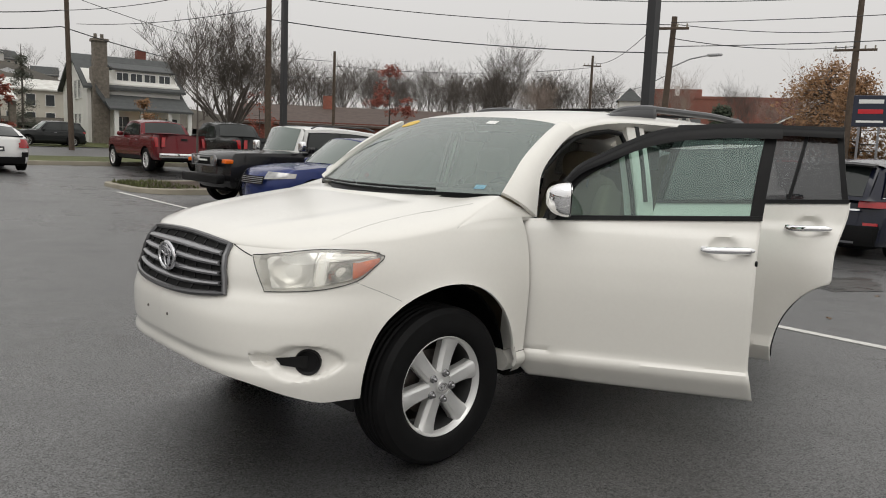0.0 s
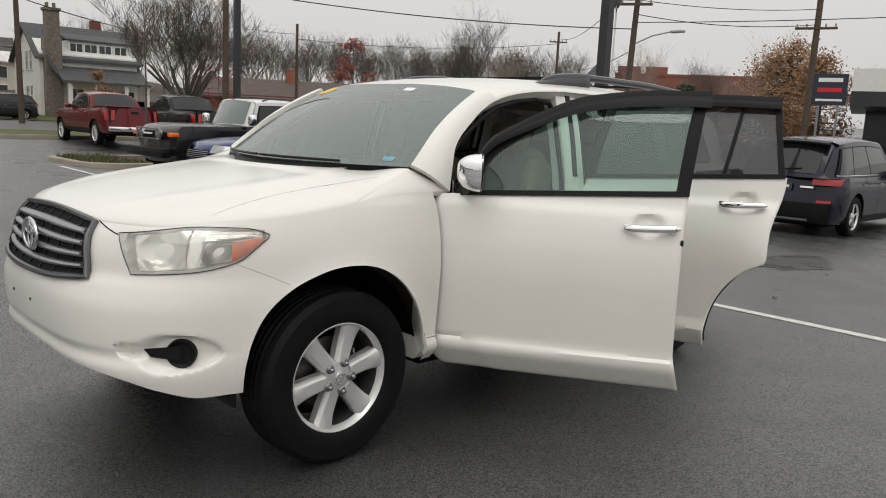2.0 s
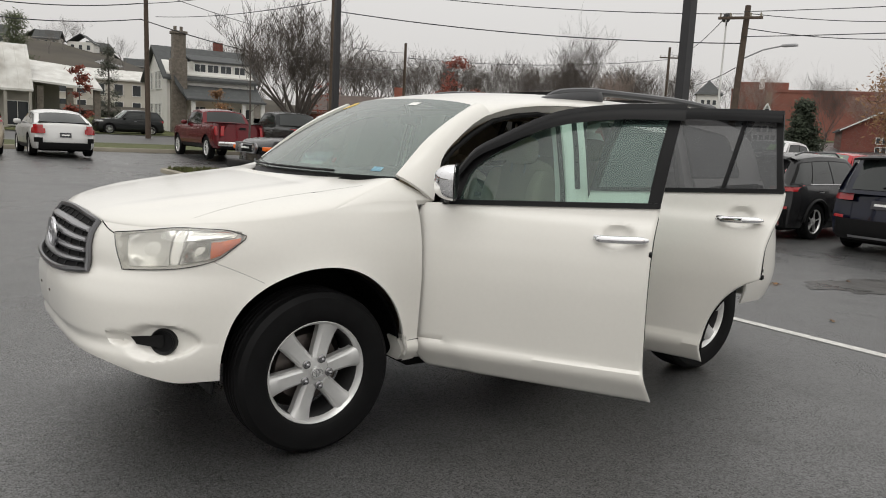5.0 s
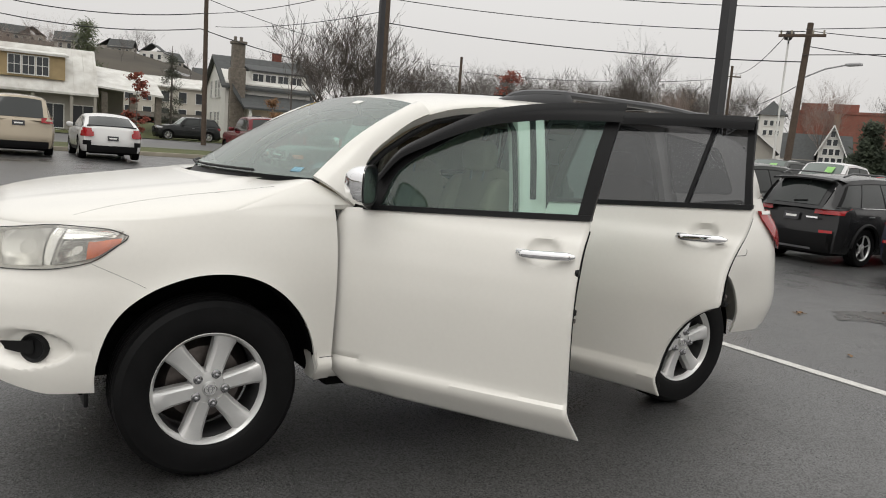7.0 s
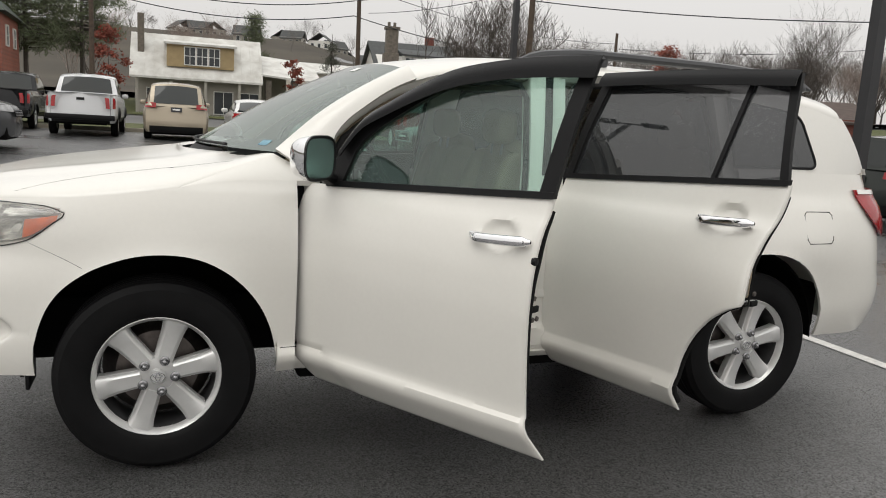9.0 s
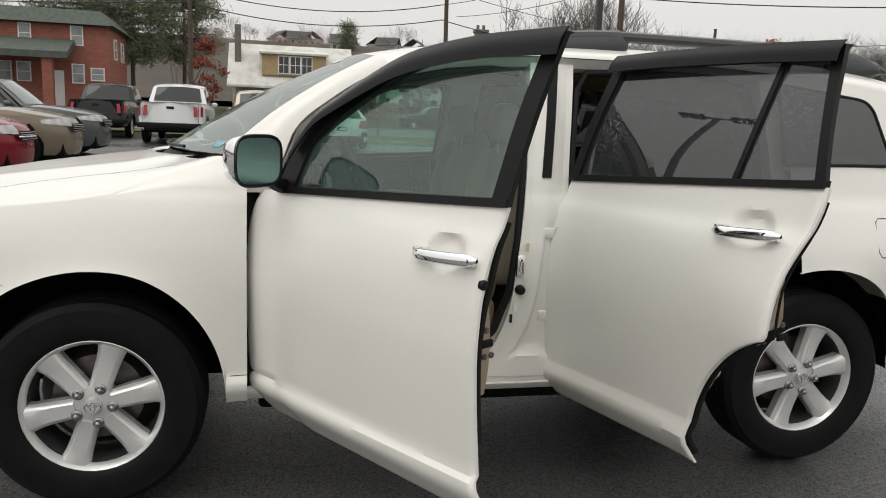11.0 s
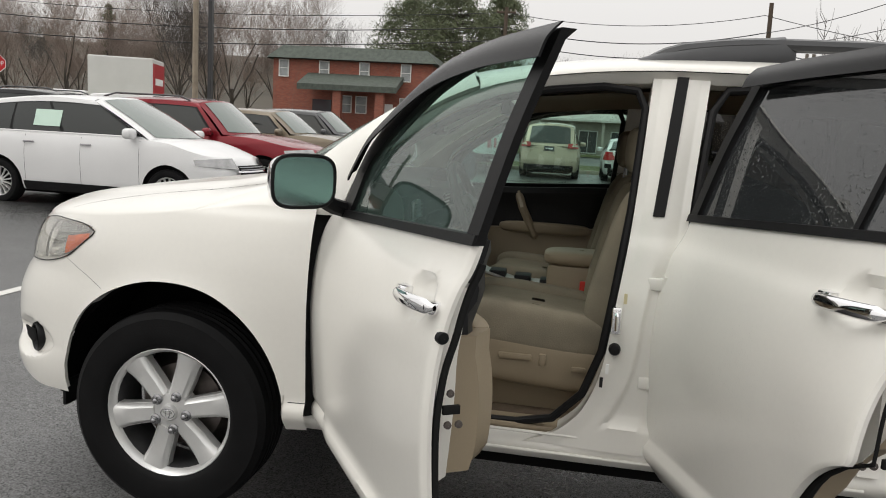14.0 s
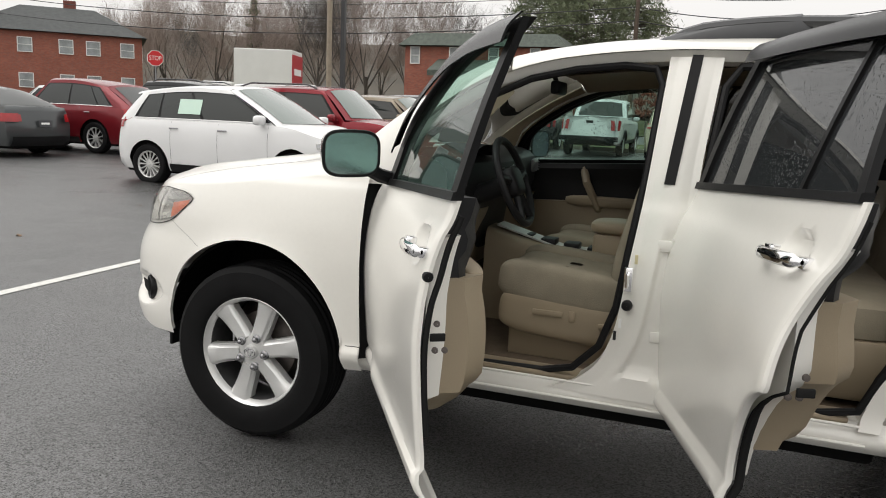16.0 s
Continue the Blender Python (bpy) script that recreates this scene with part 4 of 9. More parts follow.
for fr in (True, False):
    both("door_seal", lambda bm: tube(bm, seal_loop(fr), 0.014, 8, closed=True), TRIM, suv, "black rubber door seal")
bm = bmesh.new()
slab(bm, lambda u, v: Vector((1.600 + 0.036 * u + 0.048 * v, -(W(1.187 + 0.44 * v) - 0.014), 1.187 + 0.44 * v)), 1, 12, 0.008, toward=(0, 1, 0))
part("pillar_strip", bm, TRIM, bp[0], "black sealing strip")
bm = bmesh.new()
box(bm, (1.50, -0.916, 0.815), (1.53, -0.895, 0.90), 0.004)
tube(bm, [(1.515, -0.91, 0.83), (1.515, -0.940, 0.835), (1.515, -0.940, 0.875), (1.515, -0.91, 0.88)], 0.006, 6)
part("door_striker", bm, CHROME, bp[0], "steel door striker")
bm = bmesh.new()
revolve(bm, [(0.0005, -0.02), (0.014, -0.018), (0.018, -0.01), (0.02, 0.02)], 14, Matrix.Translation((1.518, -0.910, 0.765)))
part("buffer", bm, TRIM, bp[0], "black rubber buffer")
for z in (0.66, 0.98):
    bm = bmesh.new()
    box(bm, (1.60, -0.895, z - 0.02), (1.655, -0.878, z + 0.02), 0.005)
    tube(bm, [(1.655, -0.897, z - 0.026), (1.655, -0.897, z + 0.026)], 0.009, 8)
    part("door_hinge", bm, PEARL, bp[0])
for x, z, mt in ((1.537, 0.93, material("faded_yellow_sticker", (0.62, 0.55, 0.33), 0.5)), (1.50, 0.70, PAPER), (1.485, 0.655, BLACKVINYL)):
    bm = bmesh.new()
    box(bm, (x - 0.005, -0.917, z - 0.016), (x + 0.005, -0.9105, z + 0.016), 0.0)
    part("data_sticker", bm, mt, bp[0])

# roof rails
def roof_rail(bm):
    path = polyline([(1.56, -0.60, 1.690), (1.68, -0.605, 1.728), (1.95, -0.61, 1.750), (2.6, -0.605, 1.748), (3.1, -0.59, 1.724), (3.30, -0.58, 1.676)])
    pts = [path(k / 30) for k in range(31)]
    tube(bm, pts, [0.012 if k in (0, 30) else 0.022 for k in range(31)], 8)
    surf(bm, lambda u, v: Vector((1.50 + 0.52 * u, -0.605, 1.672 + 0.045 * u)) + Vector((0, 0.034 * math.cos(2 * math.pi * v), (0.012 + 0.052 * math.sin(math.pi * min(0.5, 0.75 * u))) * math.sin(2 * math.pi * v))) * (1 if 0.02 < u < 0.98 else 0.4), 14, 12)
    surf(bm, lambda u, v: Vector((2.98 + 0.28 * u, -0.59, 1.664)) + Vector((0, 0.03 * math.cos(2 * math.pi * v), 0.018 + (0.02 + 0.05 * min(1, (1 - u) * 2.2)) * math.sin(2 * math.pi * v))) * (1 if 0.02 < u < 0.98 else 0.4), 10, 12)
    bmesh.ops.recalc_face_normals(bm, faces=bm.faces)


both("roof_rail", roof_rail, RAILGREY, suv, "dark grey roof rail")
for x in (1.95, 2.75):
    bm = bmesh.new()
    slab(bm, lambda u, v: Vector((x + 0.05 * v, -0.60 + 1.2 * u, 1.752 + 0.008 * math.sin(math.pi * u))), 8, 2, 0.018, toward=(0, 0, -1))
    part("roof_crossbar", bm, TRIM, suv, "black roof crossbar")

# ---- doors ----
FRONT_HINGE, REAR_HINGE = Vector((0.56, -0.92, 0)), Vector((1.675, -0.92, 0))


def swing(ob, hinge, deg):
    ob.matrix_basis = Matrix.Translation(hinge) @ Matrix.Rotation(radians(-deg), 4, 'Z') @ Matrix.Translation(-hinge)


FD_A = curve([(0.30, 0.58), (0.36, 0.53), (0.47, 0.505), (0.7, 0.496), (1.0, 0.497), (1.16, 0.510)])
FD_B = curve([(0.30, 1.65), (0.40, 1.625), (0.5, 1.605), (0.9, 1.60), (1.02, 1.602), (1.19, 1.615)])
RD_A = curve([(0.30, 1.656), (0.5, 1.614), (0.9, 1.604), (1.02, 1.608), (1.19, 1.632)])
rd_b = lambda z: min(2.61 + 0.045 * smooth01((z - 0.95) / 0.27), 2.79 - (AR + 0.004) * max(0.0, 1 - (abs(z - ZA) / (AH + 0.004)) ** 2.15) ** (1 / 2.15) - 0.004)


def cup(x, z, xc, zc):
    """The hollow behind a door handle."""
    d = ((x - xc) / 0.074) ** 2 + ((z - zc) / 0.058) ** 2
    return 0.024 * smooth01((1 - d) / 0.75)


def door_pt(front, u, v, side=True):
    zb = 0.315 if front else 0.335
    z = zb + (BELT(0.56 + 1.11 * u if front else 1.69 + 0.96 * u) - zb) * v
    a, b = (FD_A(z), FD_B(z)) if front else (RD_A(z), rd_b(z))
    x = a + (b - a) * u
    y = W(z)
    if not front:
        d = math.hypot(x - 2.79, (z - ZA) * AR / AH) - AR
        y += 0.016 * math.exp(-max(d, 0) / 0.05) + hip(x, z)
    m = min(1, max(0, (x - a - 0.18) / 0.08)) if front else min(1, max(0, (b - x) / 0.1 + 0.4))
    if z < 0.475:
        y = y * m + (W(z) - 0.010) * (1 - m) if front else y
    y -= cup(x, z, 1.455, 1.045) if front else cup(x, z, 2.465, 1.112)
    return Vector((x, -y, z))


def build_door(front, s):
    nm = "front_door" if front else "rear_door"
    lab = ("open white front door" if front else "open white rear door") if s < 0 else ""

    def sub(name, build, mat, parent, label="", **kw):
        return both(name, build, mat, parent, label, sides=(s,), **kw)[0]
    vs = [0, 0.015, 0.03, 0.05, 0.08, 0.11, 0.14, 0.165, 0.18, 0.195, 0.22] + [0.22 + 0.78 * k / 50 for k in range(1, 51)]
    us = [0, 0.006, 0.015] + [0.015 + 0.97 * k / 64 for k in range(1, 65)] + [0.994, 1.0]

    def skin(bm):
        def f(u, v):
            p = door_pt(front, u, v)
            e = min(u, 1 - u, v / 0.8)
            if e < 0.012:
                p = p + Vector((0, 0.010 * (1 - e / 0.012) ** 2, 0))
            return p
        slab(bm, f, 0, 0, 0.010, us=us, vs=vs, toward=(0, 1, 0))
    door = sub(nm, skin, PEARL, suv, lab)

    def inner(bm):
        def f(u, v):
            lo = (0.14 + 0.24 * smooth01((u - 0.60) / 0.40)) if front else 0.16
            p = door_pt(front, 0.03 + 0.950 * u, lo + (0.88 - lo) * v)
            return Vector((p.x, -(min(-p.y, 0.95) - 0.016 - 0.012 * math.sin(math.pi * v)), p.z))
        slab(bm, f, 24, 14, 0.065, toward=(-0.75, 1, 0))
    sub("door_shell", inner, PEARL, door)

    def trim_low(bm):
        def f(u, v):
            lo = 0.17 + (0.21 * smooth01((u - 0.60) / 0.40) if front else 0.08 * u)
            p = door_pt(front, 0.07 + 0.850 * u, lo + (0.745 - lo) * v)
            bul = 0.03 * math.sin(math.pi * min(1, v * 1.2)) ** 0.7
            edge = 0.07 * (1 - min(1, (1 - u) / 0.09, v / 0.14)) ** 2
            return Vector((p.x, -(min(-p.y, 0.925) - 0.190 - bul * 0.6 + edge), p.z))
        slab(bm, f, 14, 14, 0.075, toward=(0, -1, 0))
        puff(bm, (1.2 if front else 2.15, -0.755, 0.945), (0.24, 0.035, 0.03), 0.5)
    sub("door_trim", trim_low, TAN, door, "tan door trim panel")

    def trim_up(bm):
        def f(u, v):
            p = door_pt(front, 0.07 + 0.835 * u, 0.735 + 0.26 * v)
            edge = 0.035 * (1 - min(1, (1 - u) / 0.07, (1 - v) / 0.2)) ** 2
            return Vector((p.x, -(min(-p.y, 0.925) - 0.142 + 0.02 * v + edge), p.z))
        slab(bm, f, 28, 8, 0.055, toward=(0, -1, 0))
    sub("upper_door_trim", trim_up, BLACKVINYL, door, "black upper door trim")
    if s > 0 and front:
        sub("pull_handle", lambda bm: tube(bm, [(1.17, -0.80, 0.86), (1.15, -0.735, 0.91), (1.08, -0.725, 1.05), (1.05, -0.79, 1.12)], 0.022, 8), TAN, door, "tan pull handle")

    # window frame
    belt = BELT(1.67)
    ins = 0.004
    P = lambda x, z, o=0.0: Vector((x, -(W(z) + o), z))
    if front:
        top_out = polyline([(0.600, BELT(0.63)), (0.632, 1.22), (0.668, 1.305), (0.738, 1.380), (0.845, 1.447), (0.962, 1.509), (1.08, 1.560), (1.225, 1.596), (1.45, 1.618), (1.668, 1.622)])
        top_in = polyline([(0.69, BELT(0.69)), (0.71, 1.20), (0.735, 1.28), (0.80, 1.345), (0.88, 1.398), (0.98, 1.458), (1.09, 1.514), (1.255, 1.563), (1.45, 1.588), (1.612, 1.592)])
        rear_out = polyline([(1.668, 1.622), (1.638, 1.4), (1.615, belt)])
        rear_in = polyline([(1.612, 1.592), (1.583, 1.4), (1.560, belt)])
        front_out = front_in = None
    else:
        top_out = polyline([(1.705, 1.640), (2.0, 1.647), (2.3, 1.648), (2.583, 1.643)])
        top_in = polyline([(1.742, 1.590), (2.0, 1.600), (2.3, 1.600), (2.555, 1.597)])
        rear_out = polyline([(2.583, 1.643), (2.618, 1.4), (2.648, BELT(2.64))])
        rear_in = polyline([(2.555, 1.597), (2.590, 1.4), (2.616, BELT(2.61))])
        front_out = polyline([(1.705, 1.640), (1.658, 1.4), (1.628, belt)])
        front_in = polyline([(1.742, 1.590), (1.70, 1.4), (1.668, belt)])

    def ribbon(bm, A, B, o, n, th):
        def f(u, v):
            a, b = A(u), B(u)
            return P(a[0] + (b[0] - a[0]) * v, a[1] + (b[1] - a[1]) * v, o)
        slab(bm, f, n, 2, th, toward=(0, 1, 0))

    def frame_mesh(bm):
        ribbon(bm, top_out, top_in, 0.0, 24, 0.035)
        ribbon(bm, rear_out, rear_in, 0.001, 10, 0.020)
        if front_out:
            ribbon(bm, front_out, front_in, 0.001, 10, 0.035)
        bmesh.ops.recalc_face_normals(bm, faces=bm.faces)
    sub("window_frame", frame_mesh, TRIM, door, "black window frame")

    def belt_strip(bm):
        x0, x1 = (0.62, 1.615) if front else (1.630, 2.648)
        slab(bm, lambda u, v: P(x0 + (x1 - x0) * u, BELT(x0 + (x1 - x0) * u) - 0.004 + 0.022 * v, 0.008), 20, 2, 0.03, toward=(0, 1, 0))
    sub("belt_moulding", belt_strip, TRIM, door, "black belt moulding")

    def pane(bm):
        def f(u, v):
            if front:
                t = top_in(u * 0.999)
                xb = 0.66 + (1.560 - 0.66) * u
                x, zt = t[0] + (xb - t[0]) * (1 - v), t[1]
                z = BELT(xb) + (zt - BELT(xb)) * v
                return P(x, z, -0.014)
            t = top_in(u)
            xb = 1.668 + (2.616 - 1.668) * u
            return P(xb + (t[0] - xb) * v, BELT(xb) + (t[1] - BELT(xb)) * v, -0.014)
        surf(bm, f, 24, 10)
    g = sub("window_pane", pane, FRONTGLASS if front else PRIVACY, door, "green-tinted window glass with rain drops" if front else "dark privacy glass window")
    g.visible_shadow = False
    if not front:
        sub("window_divider", lambda bm: ribbon(bm, polyline([(2.395, 1.597), (2.365, 1.38), (2.340, BELT(2.34))]), polyline([(2.413, 1.597), (2.383, 1.38), (2.358, BELT(2.36))]), -0.004, 8, 0.03), TRIM, door, "black window divider bar")

    def visor(bm):
        if front:
            A = polyline([(0.662, 1.275), (0.696, 1.332), (0.748, 1.396), (0.850, 1.457), (0.962, 1.517), (1.08, 1.570), (1.146, 1.590), (1.225, 1.604), (1.363, 1.621), (1.45, 1.627), (1.678, 1.632)])
            wid = lambda u: 0.036 + 0.036 * min(1, u / 0.5)
        else:
            A = polyline([(1.700, 1.648), (2.0, 1.656), (2.3, 1.658), (2.588, 1.653)])
            wid = lambda u: 0.060
        def f(u, v):
            x, z = A(u)
            q = wid(u) * v
            nx = 0.55 * (1 - u) if front else 0.0
            return P(x + q * nx, z - q * (1 - 0.25 * nx), 0.012 + 0.022 * math.sin(math.pi * 0.5 * min(1, v * 1.6)))
        slab(bm, f, 30, 6, 0.006, toward=(0, 1, 0))
    sub("rain_visor", visor, VISOR, door, "smoked plastic window visor wet with drops")

    # handle
    hx0, hx1, hz = (1.352, 1.588, 1.04) if front else (2.352, 2.586, 1.104)
    def handle(bm):
        def f(u, v):
            x = hx0 + (hx1 - hx0) * u
            a = 2 * math.pi * v
            r = 0.017 * min(1, 6 * u + 0.25, 6 * (1 - u) + 0.35)
            bow = 0.030 + 0.018 * math.sin(math.pi * u) ** 0.6 + (0 if front else 0.012)
            return Vector((x, -(W(hz) + bow - 0.012) - 0.7 * r * math.cos(a), hz - 0.006 + 0.012 * u + r * math.sin(a)))
        surf(bm, f, 20, 12)
        for xx in (hx0 + 0.02, hx1 - 0.035):
            box(bm, (xx - 0.02, -(W(hz) + 0.022), hz - 0.013), (xx + 0.02, -(W(hz) - 0.01), hz + 0.013), 0.005)
        bmesh.ops.recalc_face_normals(bm, faces=bm.faces)
    h = sub("door_handle", handle, CHROME, door, "wet chrome door handle")
    if front:
        sub("key_lock", lambda bm: revolve(bm, [(0.0005, -0.003), (0.006, -0.002), (0.007, 0.003)], 12, Matrix.Translation((hx1 - 0.022, -(W(hz) + 0.033), hz + 0.005))), TRIM, h)

        # mirror
        def shell(bm):
            c = Vector((0.655, -1.055, 1.240))
            def f(u, v):
                a, b = 2 * math.pi * u, math.pi * 0.5 * v
                e = 0.55
                cy, cz = math.copysign(abs(math.cos(a)) ** e, math.cos(a)), math.copysign(abs(math.sin(a)) ** e, math.sin(a))
                r = math.sin(b) ** 0.65
                return c + Vector((0.055 - 0.125 * math.cos(b), 0.105 * cy * r, 0.082 * cz * r))
            surf(bm, f, 32, 12)
            bmesh.ops.recalc_face_normals(bm, faces=bm.faces)
        turn_m = Matrix.Translation((0.694, -1.045, 0)) @ Matrix.Rotation(radians(16), 4, 'Z') @ Matrix.Diagonal((0.82, 1.03, 1, 1)) @ Matrix.Translation((-0.655, 1.055, 0))
        turned = lambda build: (lambda bm: (build(bm), bmesh.ops.transform(bm, matrix=turn_m, verts=bm.verts)))
        mir = sub("wing_mirror", turned(shell), CHROME, door, "chrome-capped wing mirror")
        def rim_m(bm):
            pts = []
            for k in range(32):
                a = 2 * math.pi * k / 32
                cy, cz = math.copysign(abs(math.cos(a)) ** 0.55, math.cos(a)), math.copysign(abs(math.sin(a)) ** 0.55, math.sin(a))
                pts.append((0.706, -1.055 + 0.101 * cy, 1.240 + 0.078 * cz))
            tube(bm, pts, 0.006, 6, closed=True)
            tube(bm, [(0.66, -0.97, 1.180), (0.65, -0.93, 1.160), (0.655, -0.875, 1.145)], 0.026, 8)
            prism(bm, [(0.60, -0.885, 1.12), (0.735, -0.885, 1.12), (0.735, -0.868, 1.215)], (0, 0.03, 0.0))
        sub("mirror_housing", turned(rim_m), TRIM, mir, "black mirror rim and arm")
        def mglass(bm):
            pts = []
            for k in range(32):
                a = 2 * math.pi * k / 32
                cy, cz = math.copysign(abs(math.cos(a)) ** 0.55, math.cos(a)), math.copysign(abs(math.sin(a)) ** 0.55, math.sin(a))
                pts.append((0.703, -1.055 + 0.097 * cy, 1.240 + 0.075 * cz))
            prism(bm, pts, (0.004, 0, 0))
        sub("mirror_glass", turned(mglass), MIRROR, mir, "wet mirror glass", smooth=False)
    # latch edge: black weather strip and screws
    def edge(bm):
        b = FD_B if front else rd_b
        zs = [(0.56 + 0.58 * k / 24) if front else (0.37 + 0.84 * k / 24) for k in range(25)]
        ins = curve([(0.36, 0.028), (0.75, 0.031), (0.90, 0.037), (0.99, 0.046), (1.15, 0.036)])
        tube(bm, [((b(z) - 0.007), -(min(W(z) + hip(b(z), z), 0.965) - ins(z)), z) for z in zs], [0.0085 if front else 0.004 + 0.008 * smooth01((0.80 - z) / 0.12) for z in zs], 8)
    sub("edge_seal", edge, SEAM, door, "black edge seal")
    for k, z in enumerate((0.86, 0.79, 0.79)):
        bm_x = (FD_B if front else rd_b)(z)
        sub("latch_screw", lambda bm: revolve(bm, [(0.0005, -0.004), (0.008, -0.003), (0.009, 0.003)], 10, Matrix.Translation((bm_x - 0.010, -(W(z) - 0.060 - (0.026 if k == 2 else 0)), z)) @ Matrix.Rotation(radians(90), 4, 'Z')), ROTOR, door)
    if front:
        sub("edge_plug", lambda bm: revolve(bm, [(0.0005, -0.006), (0.012, -0.005), (0.014, 0.0), (0.015, 0.008)], 16, Matrix.Translation((FD_B(0.985) - 0.001, -(W(0.985) - 0.013), 0.985)) @ Matrix.Rotation(radians(90), 4, 'Z')), TRIM, door, "black rubber plug")
    sub("latch", lambda bm: box(bm, ((FD_B if front else rd_b)(0.825) - 0.014, -(W(0.825) - 0.045), 0.815), ((FD_B if front else rd_b)(0.825) - 0.004, -(W(0.825) - 0.085), 0.835), 0.002), SEAM, door)
    return door


FRONT_OPEN, REAR_OPEN = 57.4, 71.2
fd, rd = build_door(True, -1), build_door(False, -1)
swing(fd, FRONT_HINGE, FRONT_OPEN)
swing(rd, REAR_HINGE, REAR_OPEN)
build_door(True, 1)
build_door(False, 1)


# ---- ground: flat car park, a verge and road, then land that rises ----
def wet_asphalt():
    m = bpy.data.materials.new("wet_asphalt")
    m.use_nodes = True
    nd, ln = m.node_tree.nodes, m.node_tree.links
    b = nd["Principled BSDF"]
    tc = nd.new("ShaderNodeTexCoord")

    def noise(scale, detail):
        n = nd.new("ShaderNodeTexNoise")
        n.inputs["Scale"].default_value, n.inputs["Detail"].default_value = scale, detail
        ln.new(tc.outputs["Object"], n.inputs["Vector"])
        return n.outputs["Fac"]

    def ranged(src, a, b_, lo, hi):
        r = nd.new("ShaderNodeMapRange")
        for k, v in ((1, a), (2, b_), (3, lo), (4, hi)):
            r.inputs[k].default_value = v
        ln.new(src, r.inputs[0])
        return r.outputs[0]

    def calc(op, a, b_):
        q = nd.new("ShaderNodeMath")
        q.operation = op
        for k, v in ((0, a), (1, b_)):
            if isinstance(v, float):
                q.inputs[k].default_value = v
            else:
                ln.new(v, q.inputs[k])
        return q.outputs[0]
    big, mid, fine = noise(0.22, 4), noise(1.6, 5), noise(80, 5)
    stone, crack = nd.new("ShaderNodeTexVoronoi"), nd.new("ShaderNodeTexVoronoi")
    stone.inputs["Scale"].default_value = 165
    ln.new(tc.outputs["Object"], stone.inputs["Vector"])
    wet = calc('ADD', calc('MULTIPLY', mid, 0.45), big)
    # water film: smooth where it stands, rough where stones come through
    ln.new(calc('MULTIPLY', ranged(wet, 0.50, 0.95, 0.20, 0.46), ranged(fine, 0.3, 0.7, 0.7, 1.35)), b.inputs["Roughness"])
    b.inputs["IOR"].default_value = 2.0
    shade = nd.new("ShaderNodeSeparateColor")
    ln.new(stone.outputs["Color"], shade.inputs[0])
    ln.new(calc('MULTIPLY', ranged(wet, 0.50, 0.95, 1.1, 0.6), ranged(shade.outputs[1], 0.0, 1.0, 0.12, 1.7)), b.inputs["Specular IOR Level"])
    ramp = nd.new("ShaderNodeValToRGB")
    ramp.color_ramp.elements[0].position, ramp.color_ramp.elements[1].position = 0.5, 1.0
    ramp.color_ramp.elements[0].color, ramp.color_ramp.elements[1].color = (0.011, 0.0109, 0.0107, 1), (0.034, 0.0336, 0.0330, 1)
    ln.new(wet, ramp.inputs[0])
    speck = nd.new("ShaderNodeMix")
    speck.data_type, speck.blend_type = 'RGBA', 'MULTIPLY'
    speck.inputs[0].default_value = 1.0
    ln.new(ramp.outputs[0], speck.inputs[6])
    # hairline cracks: edges of large warped cells, broken up by noise
    crack.feature = 'DISTANCE_TO_EDGE'
    crack.inputs["Scale"].default_value = 0.33
    warp = nd.new("ShaderNodeMix")
    warp.data_type = 'RGBA'
    warp.inputs[0].default_value = 0.10
    wn = nd.new("ShaderNodeTexNoise")
    wn.inputs["Scale"].default_value, wn.inputs["Detail"].default_value = 2.5, 6
    ln.new(tc.outputs["Object"], wn.inputs["Vector"])
    ln.new(tc.outputs["Object"], warp.inputs[6])
    ln.new(wn.outputs["Color"], warp.inputs[7])
    ln.new(warp.outputs[2], crack.inputs["Vector"])
    line = calc('MAXIMUM', ranged(crack.outputs["Distance"], 0.0, 0.002, 0.55, 1.0), ranged(big, 0.52, 0.62, 1.0, 0.0))
    grain = calc('MULTIPLY', ranged(shade.outputs[0], 0.0, 1.0, 0.25, 2.1), ranged(fine, 0.34, 0.68, 0.5, 1.5))
    ln.new(calc('MULTIPLY', grain, line), speck.inputs[7])
    ln.new(speck.outputs[2], b.inputs["Base Color"])
    bp = nd.new("ShaderNodeBump")
    bp.inputs["Strength"].default_value, bp.inputs["Distance"].default_value = 1.0, 0.0019
    ln.new(calc('ADD', calc('MULTIPLY', stone.outputs["Distance"], 0.6), noise(420, 3)), bp.inputs["Height"])
    ln.new(bp.outputs[0], b.inputs["Normal"])
    return m


ASPHALT = wet_asphalt()
ROADMAT = material("road_asphalt", (0.085, 0.083, 0.082), 0.5, vary=0.25, scale=0.4, bump=0.003, bump_scale=40)
GRASS = material("winter_grass", (0.085, 0.095, 0.03), 0.9, vary=0.5, scale=0.8, bump=0.03, bump_scale=25)
CONCRETE = material("kerb_concrete", (0.32, 0.29, 0.23), 0.8, vary=0.25, scale=2, bump=0.002, bump_scale=60)
MULCH = material("brown_mulch", (0.06, 0.04, 0.028), 0.95, vary=0.4, scale=10, bump=0.02, bump_scale=60)
LINE = material("white_line_paint", (0.62, 0.61, 0.58), 0.6, vary=0.25, scale=14, bump=0.001, bump_scale=90)
WOODPOLE = material("weathered_pole_wood", (0.085, 0.062, 0.045), 0.85, vary=0.35, scale=6, bump=0.004, bump_scale=30)
